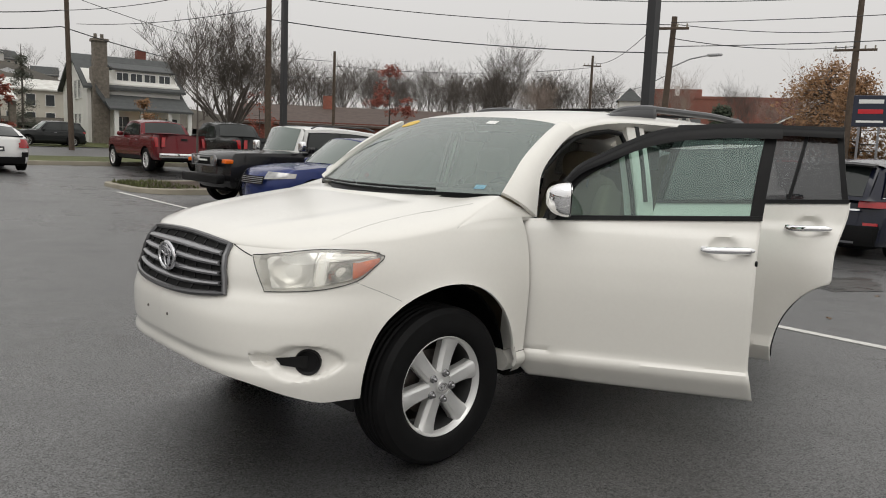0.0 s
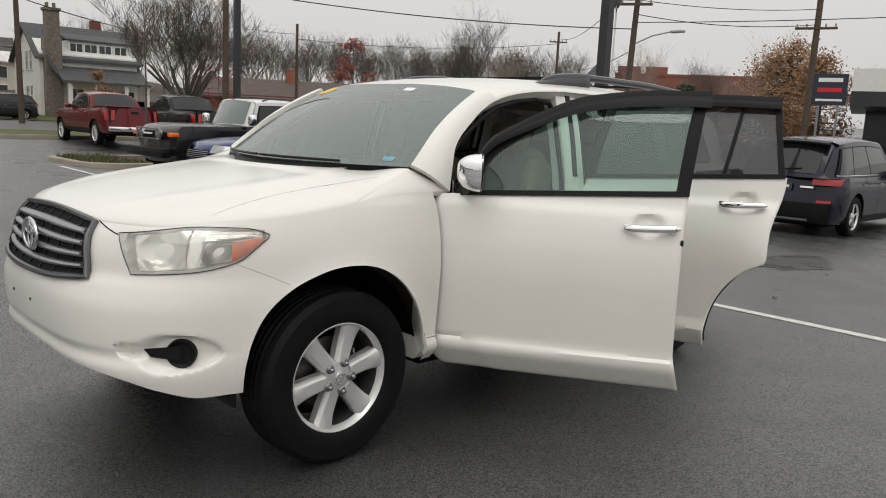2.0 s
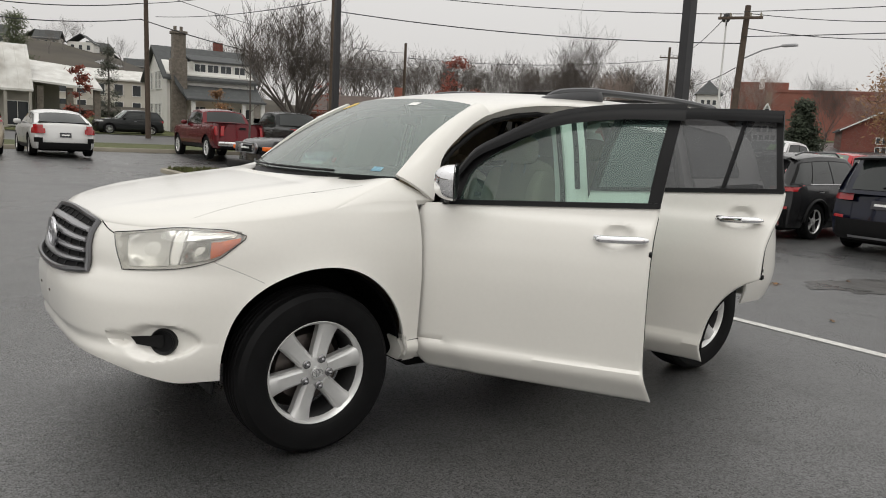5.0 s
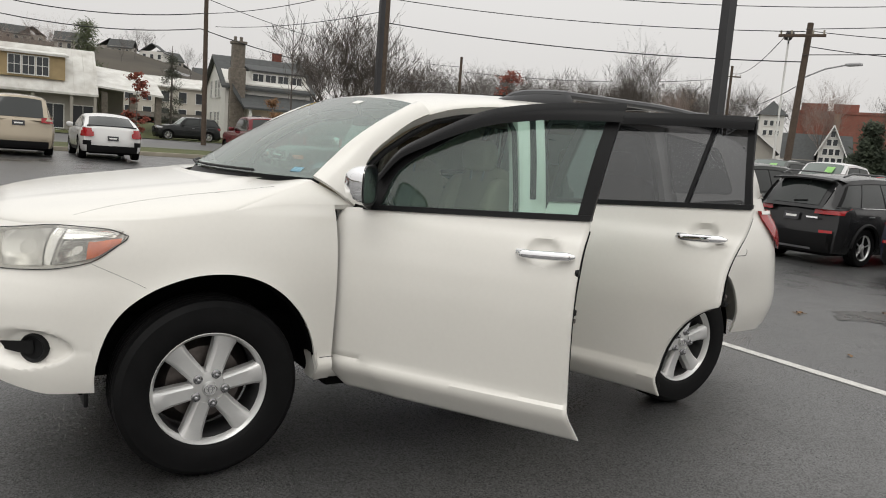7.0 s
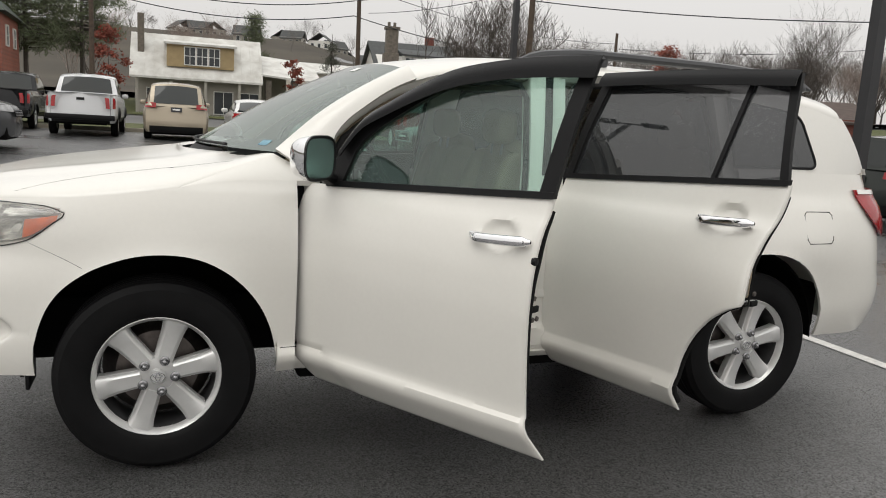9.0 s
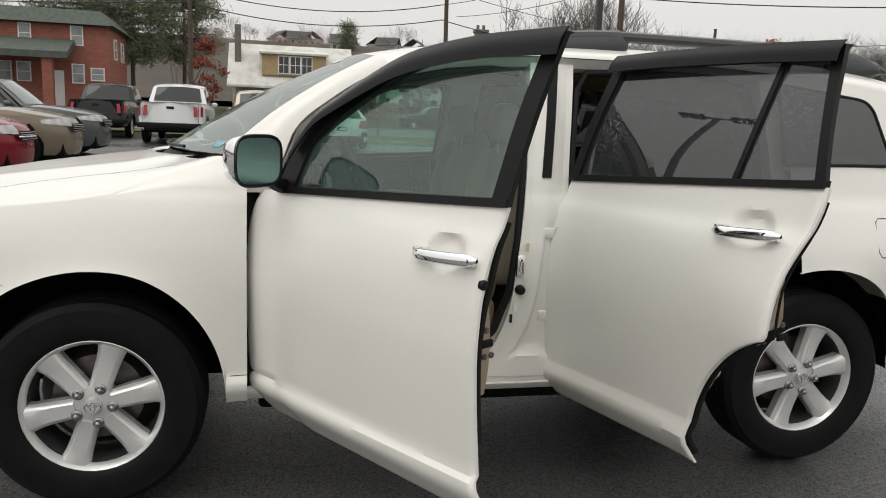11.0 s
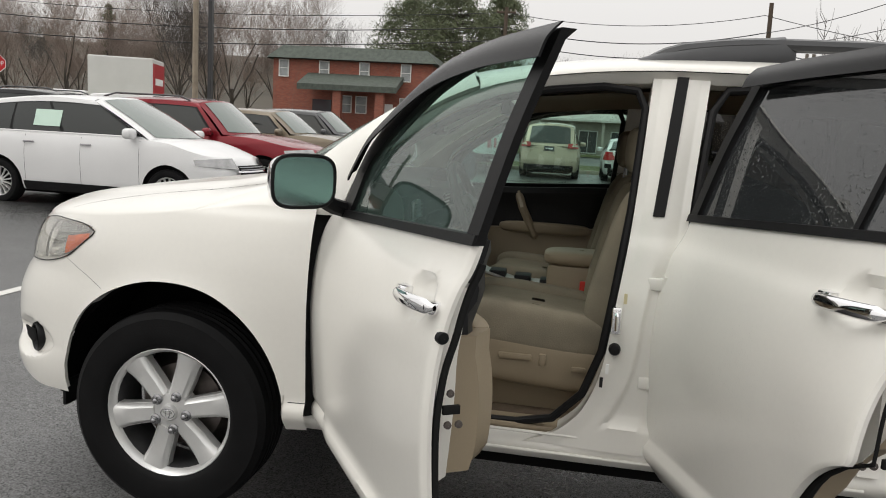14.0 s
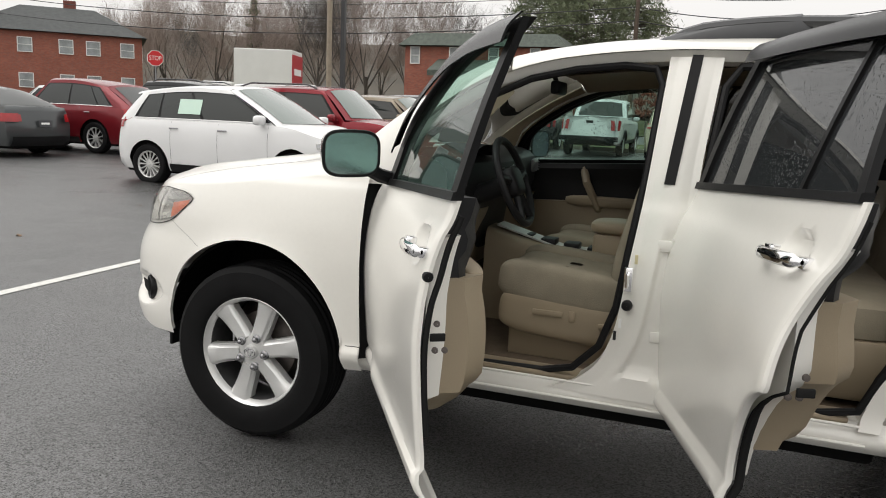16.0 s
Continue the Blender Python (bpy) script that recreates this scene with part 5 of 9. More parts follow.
STEELPOLE = material("black_steel_pole", (0.028, 0.028, 0.03), 0.45, vary=0.2, scale=3)
WIRE = material("black_cable", (0.03, 0.03, 0.032), 0.6)
BARK = material("grey_brown_bark", (0.095, 0.082, 0.072), 0.9, vary=0.3, scale=3)
# bark paled towards grey: distance haze put into the twig colour
HAZEBARK = material("haze_grey_twigs", (0.17, 0.155, 0.145), 0.95, vary=0.2, scale=0.3)
BARK2 = material("reddish_twigs", (0.270, 0.215, 0.185), 0.9, vary=0.3, scale=2)
WHITEWALL = material("white_siding", (0.68, 0.67, 0.63), 0.6, vary=0.08, scale=1.5)
STONEWALL = material("fieldstone", (0.17, 0.148, 0.122), 0.85, vary=0.45, scale=5, bump=0.02, bump_scale=9)
SHINGLE = material("green_grey_shingle", (0.070, 0.074, 0.074), 0.8, vary=0.25, scale=3, bump=0.01, bump_scale=14)
TINROOF = material("white_tin_roof", (0.60, 0.60, 0.57), 0.4, vary=0.35, scale=1.2, tint=(0.42, 0.40, 0.36))
GREYWALL = material("grey_siding", (0.36, 0.34, 0.30), 0.7, vary=0.1, scale=2)
DARKPANE = material("dark_window_pane", (0.05, 0.055, 0.06), 0.08)
WHITETRIM = material("white_trim", (0.72, 0.72, 0.69), 0.5, vary=0.06, scale=4)
TANBOARD = material("tan_boarding", (0.40, 0.30, 0.16), 0.7, vary=0.15, scale=3)
GREENROOF = material("green_slate", (0.075, 0.09, 0.075), 0.75, vary=0.35, scale=4, bump=0.01, bump_scale=10)
PINE = material("pine_needles", (0.100, 0.118, 0.060), 0.85, vary=0.45, scale=1.5)
REDLEAF = material("rust_red_leaves", (0.20, 0.045, 0.025), 0.8, vary=0.4, scale=3)
BROWNLEAF = material("brown_leaves", (0.24, 0.13, 0.06), 0.85, vary=0.4, scale=2)
GRAVEL = material("hill_ground", (0.060, 0.050, 0.036), 0.95, vary=0.5, scale=0.06)


def brick_material(name, c1, c2):
    m = bpy.data.materials.new(name)
    m.use_nodes = True
    nd, ln = m.node_tree.nodes, m.node_tree.links
    tc, br, mp, no, mx = (nd.new("ShaderNode" + k) for k in ("TexCoord", "TexBrick", "Mapping", "TexNoise", "Mix"))
    mp.inputs["Rotation"].default_value = (radians(90), 0, 0)
    ln.new(tc.outputs["Object"], mp.inputs[0])
    ln.new(mp.outputs[0], br.inputs[0])
    for k, v in (("Scale", 4.2), ("Mortar Size", 0.012), ("Brick Width", 0.9), ("Row Height", 0.3)):
        br.inputs[k].default_value = v
    br.inputs["Color1"].default_value, br.inputs["Color2"].default_value, br.inputs["Mortar"].default_value = (*c1, 1), (*c2, 1), (0.22, 0.18, 0.15, 1)
    no.inputs["Scale"].default_value = 0.9
    ln.new(tc.outputs["Object"], no.inputs["Vector"])
    mx.data_type, mx.blend_type = 'RGBA', 'MULTIPLY'
    mx.inputs[0].default_value = 0.35
    ln.new(br.outputs[0], mx.inputs[6])
    ln.new(no.outputs["Fac"], mx.inputs[7])
    b = nd["Principled BSDF"]
    b.inputs["Roughness"].default_value = 0.85
    ln.new(mx.outputs[2], b.inputs["Base Color"])
    return m


BRICK = brick_material("red_brick", (0.37, 0.125, 0.080), (0.29, 0.095, 0.065))
BRICKDARK = brick_material("brown_red_brick", (0.22, 0.065, 0.045), (0.17, 0.05, 0.038))


def gz(x, y):
    d = math.hypot(x, y + 3)
    xs = smooth01((6 - x) / 5)
    ys = smooth01((y - 5) / 17)
    z = 0.25 * (xs * ys + (1 - xs) * smooth01((y - 18) / 8)) + 0.11 * smooth01((-3.2 - x) / 4) * (1 - ys) * smooth01((y + 30) / 20)
    z -= 0.22 * smooth01((x - 5) / 9) * smooth01((13 - y) / 5) * smooth01((60 - x) / 20)
    z += 0.2 * smooth01((d - 40) / 14) + 1.1 * smooth01((d - 57) / 14) + 2.6 * smooth01((d - 75) / 70)
    left = smooth01((90 - x) / 60)
    return z + left * 15 * smooth01((d - 120) / 110) + 3 * smooth01((d - 150) / 200)


bm = bmesh.new()
gx = [-700, -420, -260, -160, -100, -70, -50, -35, -20, -14, -10, -8, -7, -6, -5, -4, -3.2, -1.5, 0, 1, 2, 3, 4, 5, 6, 7, 8, 9, 10, 11, 12, 13, 14, 16, 20, 30, 40, 52, 66, 84, 108, 140, 190, 260, 400, 700]
gy = [-400, -120, -40, -20, -10, -5, -2, 0, 2, 3.5, 5, 7, 9, 11, 13, 15, 17, 19, 20, 21, 22, 24, 26, 28, 33, 38, 42, 46, 50, 54, 58, 62, 66, 70, 76, 84, 94, 108, 126, 150, 180, 220, 280, 380, 600, 900]
grid_v = [[bm.verts.new((x, y, gz(x, y))) for y in gy] for x in gx]
for i in range(len(gx) - 1):
    for j in range(len(gy) - 1):
        bm.faces.new((grid_v[i][j], grid_v[i + 1][j], grid_v[i + 1][j + 1], grid_v[i][j + 1]))
tagged(part("ground", bm, ASPHALT), "wet dark asphalt car park reaching to the horizon", "ground", kind="structure")


def strip(name, x0, x1, y0, y1, lift, mat, label, cat, n=40, kind="structure"):
    bm = bmesh.new()
    surf(bm, lambda u, v: (x0 + (x1 - x0) * u, y0 + (y1 - y0) * v, gz(x0 + (x1 - x0) * u, y0 + (y1 - y0) * v) + lift), n, 8)
    return tagged(part(name, bm, mat), label, cat, kind=kind)


strip("verge", -70, 60, 27.2, 34.6, 0.12, GRASS, "strip of winter grass beside the road", "grass", 60)
bm = bmesh.new()
box(bm, (-70, 27.0, 0), (60, 27.22, 0.40), 0.02)
tagged(part("kerb", bm, CONCRETE), "tan concrete kerb along the verge", "kerb", kind="structure")
strip("road", -90, 70, 35, 50, 0.03, ROADMAT, "wet grey road beyond the verge", "road", 60)
strip("lawn", -90, 110, 51.5, 74, 0.06, GRASS, "winter lawn before the houses", "grass", 60)
strip("hillside", -600, 160, 78, 430, 0.60, GRAVEL, "brown hillside behind the houses", "hill", 60)
strip("west_field", -600, -64, -60, 77.9, 0.10, GRAVEL, "brown field beyond the lot", "field", 40)
for x in (4.40, -2.95):
    bm = bmesh.new()
    ya, yb = (-7.0, 5.0) if x > 0 else (-7.0, 4.2)
    slab(bm, lambda u, v: (x - 0.05 + 0.10 * v + 0.006 * math.sin(9 * u + x), ya + (yb - ya) * u, 0.006), 30, 2, 0.004, toward=(0, 0, -1))
    tagged(part("stall_line", bm, LINE), "worn white painted stall line on asphalt", "marking", group="stall lines", kind="structure")
bm = bmesh.new()
slab(bm, lambda u, v: (4.16 - 0.14 * (1 - u) + 0.10 * v, 10.6 + 5.2 * u, gz(4.2, 10.6 + 5.2 * u) + 0.016), 20, 2, 0.004, toward=(0, 0, -1))
tagged(part("stall_line", bm, LINE), "worn white painted stall line on asphalt", "marking", group="stall lines", kind="structure")


def island(x0, y0, x1, y1):
    t = thing("planting_island", "kerbed planting island with mulch and grass", "island", kind="structure")
    def outline(inset, z, n=10):
        r = 1.0
        pts = []
        for cx, cy, a0 in ((x1 - r, y1 - r, 0), (x0 + r, y1 - r, 90), (x0 + r, y0 + r, 180), (x1 - r, y0 + r, 270)):
            for k in range(n + 1):
                a = radians(a0 + 90 * k / n)
                pts.append((cx + (r - inset) * math.cos(a), cy + (r - inset) * math.sin(a), z))
        return pts
    bm = bmesh.new()
    rings = [[bm.verts.new(p) for p in outline(i, z)] for i, z in ((0, 0), (0.01, 0.13), (0.03, 0.15), (0.16, 0.15), (0.18, 0.10))]
    for A, B in zip(rings, rings[1:]):
        for k in range(len(A)):
            bm.faces.new((A[k], A[(k + 1) % len(A)], B[(k + 1) % len(A)], B[k]))
    part("island_kerb", bm, CONCRETE, t)
    bm = bmesh.new()
    pts = outline(0.17, 0.12)
    c = bm.verts.new(((x0 + x1) / 2, (y0 + y1) / 2, 0.24))
    vs = [bm.verts.new(p) for p in pts]
    for k in range(len(vs)):
        bm.faces.new((vs[k], vs[(k + 1) % len(vs)], c))
    part("island_bed", bm, MULCH, t)
    bm = bmesh.new()
    rg = random.Random(4)
    for k in range(500):
        x, y = x0 + 0.25 + rg.random() * 1.3, y0 + 0.3 + rg.random() * (y1 - y0 - 0.6)
        h, a = 0.05 + 0.08 * rg.random(), rg.random() * 6.28
        p = Vector((x, y, 0.13))
        q = Vector((math.cos(a), math.sin(a), 0)) * 0.03
        bm.faces.new([bm.verts.new(v) for v in (p - q, p + q, p + Vector((q.y, q.x, h)))])
    tagged(part("island_grass", bm, GRASS, t), kind="stuff")


island(4.7, 15.4, 10.5, 19.2)

# ---- poles and wires ----
def pole(name, label, x, y, h, r0, r1, mat, square=False, lean=(0, 0)):
    t = thing(name, label, "pole", Matrix.Translation((x, y, gz(x, y))))
    bm = bmesh.new()
    tube(bm, [(0, 0, -0.1), (lean[0] * 0.5, lean[1] * 0.5, h * 0.5), (lean[0], lean[1], h)], [r0, (r0 + r1) / 2, r1], 4 if square else 12)
    part("shaft", bm, mat, t, smooth=not square)
    return t


def crossarm(t, z, half, yaw, mat=WOODPOLE):
    bm = bmesh.new()
    box(bm, (-half, -0.05, z - 0.06), (half, 0.05, z + 0.06), 0.01, m=Matrix.Rotation(yaw, 4, 'Z'))
    arm = part("crossarm", bm, mat, t)
    for k in (-0.9, -0.45, 0.45, 0.9):
        bm = bmesh.new()
        tube(bm, [Matrix.Rotation(yaw, 3, 'Z') @ Vector((half * k, 0, z + 0.05)), Matrix.Rotation(yaw, 3, 'Z') @ Vector((half * k, 0, z + 0.22))], 0.04, 6)
        part("insulator", bm, CONCRETE, arm)


big = pole("light_pole", "square black steel parking light pole", 8.9, 4.1, 8.5, 0.115, 0.10, STEELPOLE, True)
for s in (-1, 1):
    bm = bmesh.new()
    box(bm, (s * 0.75 - 0.3, -0.2, 8.45), (s * 0.75 + 0.3, 0.2, 8.6), 0.03)
    tube(bm, [(0, 0, 8.45), (s * 0.5, 0, 8.5)], 0.04, 6)
    part("lamp_head", bm, STEELPOLE, big, "black floodlight head")
pole("light_pole", "slim black steel parking light pole", 9.7, 17.5, 8.5, 0.12, 0.10, STEELPOLE, True)
pole("light_pole", "slim black steel parking light pole", -13.0, 24.8, 9.0, 0.12, 0.10, STEELPOLE, True)
pole("flagpole", "bare weathered wooden pole beside the lot", -13.9, 25.3, 10.0, 0.12, 0.10, material("pale_pole_wood", (0.30, 0.25, 0.19), 0.8, vary=0.25, scale=5))
fl = pole("light_pole", "black steel parking light pole beside the front row", -10.4, 4.7, 8.3, 0.11, 0.09, STEELPOLE, True)
for s in (-1, 1):
    bm = bmesh.new()
    box(bm, (-0.22, s * 0.62 - 0.30, 8.22), (0.22, s * 0.62 + 0.30, 8.36), 0.03)
    tube(bm, [(0, 0, 8.25), (0, s * 0.4, 8.28)], 0.04, 6)
    part("lamp_head", bm, STEELPOLE, fl, "black floodlight head")
pole("utility_pole", "brown wooden utility pole", 17.0, 31.8, 11.0, 0.17, 0.13, WOODPOLE)
pole("utility_pole", "dark wooden utility pole across the road", 11.4, 44.8, 9.6, 0.16, 0.12, WOODPOLE, lean=(-0.12, 0))
U3 = pole("utility_pole", "wooden utility pole with crossarm and street light", 30.0, 17.5, 8.0, 0.17, 0.13, WOODPOLE, lean=(0.5, 0.0))
crossarm(U3, 7.4, 0.95, radians(-60))
bm = bmesh.new()
arm = [(0.35, 0, 5.6), (0.6, -0.9, 6.0), (0.75, -1.8, 6.15)]
tube(bm, arm, 0.035, 6)
box(bm, (0.62, -2.4, 6.08), (0.9, -1.75, 6.2), 0.04)
part("street_light_arm", bm, material("galvanised", (0.45, 0.45, 0.46), 0.4, metal=0.5), U3, "grey street light arm")
U4 = pole("utility_pole", "tall wooden utility pole beside the dealer sign", 40.0, 12.9, 11.5, 0.18, 0.14, WOODPOLE, lean=(0.2, 0))
crossarm(U4, 7.2, 1.0, radians(-70))
pole("utility_pole", "thin distant utility pole", 36.3, 55.2, 8.0, 0.14, 0.12, WOODPOLE)
U6 = pole("utility_pole", "thin distant utility pole", 61.1, 46.1, 9.6, 0.15, 0.12, WOODPOLE)
crossarm(U6, 8.6, 0.9, radians(-40))
U7 = pole("utility_pole", "dark wooden utility pole by the pines", -4.1, 46.4, 9.2, 0.16, 0.12, WOODPOLE)
crossarm(U7, 8.9, 0.6, 0)
pole("utility_pole", "brown wooden utility pole by the brick flats", -57.0, 46.0, 11.0, 0.2, 0.16, WOODPOLE)
TP = pole("flood_light_pole", "thin white steel pole with two flood lights", 35.4, 22.0, 8.3, 0.06, 0.05, WHITETRIM)
for s in (-1, 1):
    bm = bmesh.new()
    tube(bm, [(0, 0, 7.9), (0.25 * s, 0.22 * s, 8.2)], 0.03, 6)
    puff(bm, (0.32 * s, 0.28 * s, 8.35), (0.20, 0.18, 0.17), 0.6, 12, 8)
    part("flood_light", bm, STEELPOLE, TP, "dark flood light head")


def wire(a, b, sag, r=0.014, n=16):
    bm = bmesh.new()
    a, b = Vector(a), Vector(b)
    tube(bm, [a.lerp(b, k / n) - Vector((0, 0, sag * 4 * (k / n) * (1 - k / n))) for k in range(n + 1)], r, 5)
    tagged(part("overhead_cable", bm, WIRE), "thin black overhead cable between poles", "cable", group="overhead cables")


for a, b, s, r in (((11, 44.8, 9.3), (-4.1, 46.4, 9.3), 0.7, 0.02), ((11, 44.8, 8.3), (-4.1, 46.4, 8.4), 0.8, 0.03), ((11, 44.8, 7.4), (-4.1, 46.4, 7.6), 0.8, 0.03),
                   ((11, 44.8, 9.3), (36.3, 55.2, 8.6), 0.8, 0.02), ((11, 44.8, 7.4), (36.3, 55.2, 7.2), 0.9, 0.03), ((11, 44.8, 8.3), (17, 31.8, 9.5), 0.4, 0.02),
                   ((-4.1, 46.4, 9.3), (-57, 46, 10.6), 1.2, 0.02), ((-4.1, 46.4, 8.4), (-57, 46, 9.6), 1.2, 0.03), ((-4.1, 46.4, 7.6), (-57, 46, 8.2), 1.2, 0.03),
                   ((17, 31.8, 8.6), (30.2, 17.5, 7.6), 0.35, 0.02), ((17, 31.8, 9.8), (40, 12.9, 9.9), 0.8, 0.02), ((17, 31.8, 7.4), (30.2, 17.5, 6.3), 0.35, 0.026),
                   ((30.4, 17.2, 7.6), (40.2, 12.9, 8.2), 0.2, 0.018), ((29.8, 18.0, 7.6), (61, 46, 10.5), 0.7, 0.02), ((30.2, 17.5, 6.6), (44, -12, 8.5), 0.5, 0.02),
                   ((30.2, 17.5, 7.7), (44, -12, 9.5), 0.5, 0.018), ((40, 12.9, 10.6), (50, -14, 12.0), 0.5, 0.02), ((36.3, 55.2, 8.2), (61, 46, 10), 0.6, 0.022),
                   ((17, 31.8, 10.8), (-13.9, 46, 12.5), 1.0, 0.015), ((17, 31.8, 10.2), (60, 2, 17), 1.2, 0.02), ((12.6, 47.5, 8.0), (17, 31.8, 8.0), 0.3, 0.018), ((30, 17.5, 5.2), (61, 46.1, 8.0), 0.7, 0.02), ((40, 12.9, 7.4), (30.2, 17.5, 7.0), 0.3, 0.02)):
    wire(a, b, s, r)

# yellow bollard
bl = thing("bollard", "yellow steel bollard standing on asphalt", "bollard", Matrix.Translation((9.6, 3.85, gz(9.6, 3.85))))
bm = bmesh.new()
revolve(bm, [(0.0005, 1.10), (0.05, 1.09), (0.075, 1.05), (0.085, 1.0), (0.085, 0.0)], 16, Matrix.Rotation(radians(90), 4, 'X') @ Matrix.Diagonal((1, 1, 1, 1)))
bmesh.ops.recalc_face_normals(bm, faces=bm.faces)
part("post", bm, material("yellow_bollard_paint", (0.72, 0.36, 0.02), 0.5, vary=0.2, scale=6), bl)

# ---- buildings ----
def gable(bm, x0, x1, y0, y1, z0, z1, axis='x', over=0.35, th=0.18):
    """A pitched roof of two slabs; the ridge runs along axis."""
    if axis == 'x':
        ym = (y0 + y1) / 2
        k = over * (z1 - z0) / (ym - y0)
        for ya in (y0 - over, y1 + over):
            slab(bm, lambda u, v: Vector((x0 - over + (x1 - x0 + 2 * over) * u, ya + (ym - ya) * v, z0 - k + (z1 - z0 + k) * v)), 2, 2, th, toward=(0, 0, -1))
    else:
        xm = (x0 + x1) / 2
        k = over * (z1 - z0) / (xm - x0)
        for xa in (x0 - over, x1 + over):
            slab(bm, lambda u, v: Vector((xa + (xm - xa) * v, y0 - over + (y1 - y0 + 2 * over) * u, z0 - k + (z1 - z0 + k) * v)), 2, 2, th, toward=(0, 0, -1))
    bmesh.ops.recalc_face_normals(bm, faces=bm.faces)


def opening(b, x, z, w, h, y, mat=None, bars=(1, 1), side=None, pane=None):
    """A window on the wall y (facing -y), or on side x when side is given as the wall's x and direction."""
    def place(bm):
        if side:
            bmesh.ops.transform(bm, matrix=Matrix.Translation((side[0], y, 0)) @ Matrix.Rotation(radians(-90 * side[1] * -1), 4, 'Z') @ Matrix.Translation((-x, 0, 0)), verts=bm.verts)
        else:
            bmesh.ops.transform(bm, matrix=Matrix.Translation((0, y, 0)), verts=bm.verts)
    bm = bmesh.new()
    t = 0.065
    loops = []
    for dd, yy in ((t, 0.05), (t, -0.06), (0, -0.06), (0, 0.05)):
        loops.append([bm.verts.new((x + sx * (w / 2 + dd), yy, z + h / 2 + sz * (h / 2 + dd))) for sx, sz in ((-1, -1), (1, -1), (1, 1), (-1, 1))])
    for k in range(4):
        A_, B_ = loops[k], loops[(k + 1) % 4]
        for j in range(4):
            bm.faces.new((A_[j], A_[(j + 1) % 4], B_[(j + 1) % 4], B_[j]))
    bmesh.ops.recalc_face_normals(bm, faces=bm.faces)
    place(bm)
    o = part("window", bm, mat or WHITETRIM, b, "white-framed window", smooth=False)
    sash = [((x - w / 2 + w * k / (bars[0] + 1) - 0.02, -0.045, z), (x - w / 2 + w * k / (bars[0] + 1) + 0.02, 0.03, z + h)) for k in range(1, bars[0] + 1)]
    sash += [((x - w / 2, -0.048, z + h * k / (bars[1] + 1) - 0.02), (x + w / 2, 0.03, z + h * k / (bars[1] + 1) + 0.02)) for k in range(1, bars[1] + 1)]
    for lo, hi in sash:
        bm = bmesh.new()
        box(bm, lo, hi)
        place(bm)
        part("glazing_bar", bm, mat or WHITETRIM, o, smooth=False)
    bm = bmesh.new()
    box(bm, (x - w / 2, -0.02, z), (x + w / 2, 0.02, z + h))
    place(bm)
    part("pane", bm, pane or DARKPANE, o, smooth=False)


def simple(name, build, mat, b, label="", **kw):
    bm = bmesh.new()
    build(bm)
    return part(name, bm, mat, b, label, smooth=False, **kw)


# white house with stone chimney; local x along its front, -y towards the car park
H = thing("house", "white two-storey house with grey roof and stone chimney", "house", Matrix.Translation((14.9, 56.3, gz(15, 57) + 0.3)) @ Matrix.Rotation(radians(-4), 4, 'Z'))
simple("wall", lambda bm: (box(bm, (0.9, 0, -0.8), (7.6, 8, 4.1)),), WHITEWALL, H, "white clapboard walls")
simple("gable_wall", lambda bm: prism(bm, [(0.9, 0, 4.1), (0.9, 8, 4.1), (0.9, 4, 6.3)], (6.7, 0, 0)), WHITEWALL, H)
simple("roof", lambda bm: gable(bm, 0.9, 7.6, 0, 8, 4.0, 6.4, 'x'), SHINGLE, H, "grey-green shingle roof")
simple("porch_roof", lambda bm: slab(bm, lambda u, v: Vector((1.9 + 6.0 * u, -2.2 + 3.8 * v, 2.25 + 2.2 * v ** 1.4)), 4, 6, 0.15, toward=(0, 0, -1)), SHINGLE, H, "sweeping porch roof")
simple("porch_roof_wing", lambda bm: slab(bm, lambda u, v: Vector((1.3 + 0.9 * u, -0.9 + 1.6 * v, 3.4 - 1.3 * u + 2.4 * v)), 3, 3, 0.12, toward=(0, 0, -1)), SHINGLE, H)
simple("dormer", lambda bm: box(bm, (3.0, 0.6, 3.2), (7.4, 4, 5.2)), WHITEWALL, H, "white shed dormer")
simple("dormer_roof", lambda bm: slab(bm, lambda u, v: Vector((2.8 + 4.8 * u, 0.4 + 3.6 * v, 5.25 + 0.8 * v)), 1, 2, 0.12, toward=(0, 0, -1)), SHINGLE, H)
ch = simple("chimney", lambda bm: (box(bm, (1.15, -0.5, -0.6), (2.3, 0.5, 5.2), 0.04), box(bm, (1.3, -0.45, 5.2), (2.2, 0.4, 7.0), 0.03), box(bm, (1.2, -0.55, 7.0), (2.3, 0.5, 7.2), 0.02)), STONEWALL, H, "fieldstone chimney")
for k in (0.0, 0.45):
    simple("chimney_pot", lambda bm: tube(bm, [(1.5 + k, 0, 7.2), (1.5 + k, 0, 7.55)], 0.12, 8), STONEWALL, ch)
simple("second_chimney", lambda bm: box(bm, (5.6, 4.2, 6.0), (6.3, 4.8, 7.1), 0.02), BRICKDARK, H)
for x in (2.4, 4.2, 6.2, 7.7):
    simple("porch_post", lambda bm: box(bm, (x - 0.14, -2.0, -0.8), (x + 0.14, -1.72, 2.2), 0.02), WHITETRIM, H)
simple("porch_floor", lambda bm: box(bm, (1.9, -2.2, -0.9), (7.9, 0, -0.35), 0.02), CONCRETE, H)
for x in (3.5, 4.5, 5.5, 6.6):
    opening(H, x, 3.65, 0.82, 1.3, 0.57)
for x in (3.3, 5.4, 6.9):
    opening(H, x, 0.2, 0.9, 1.5, -0.03)
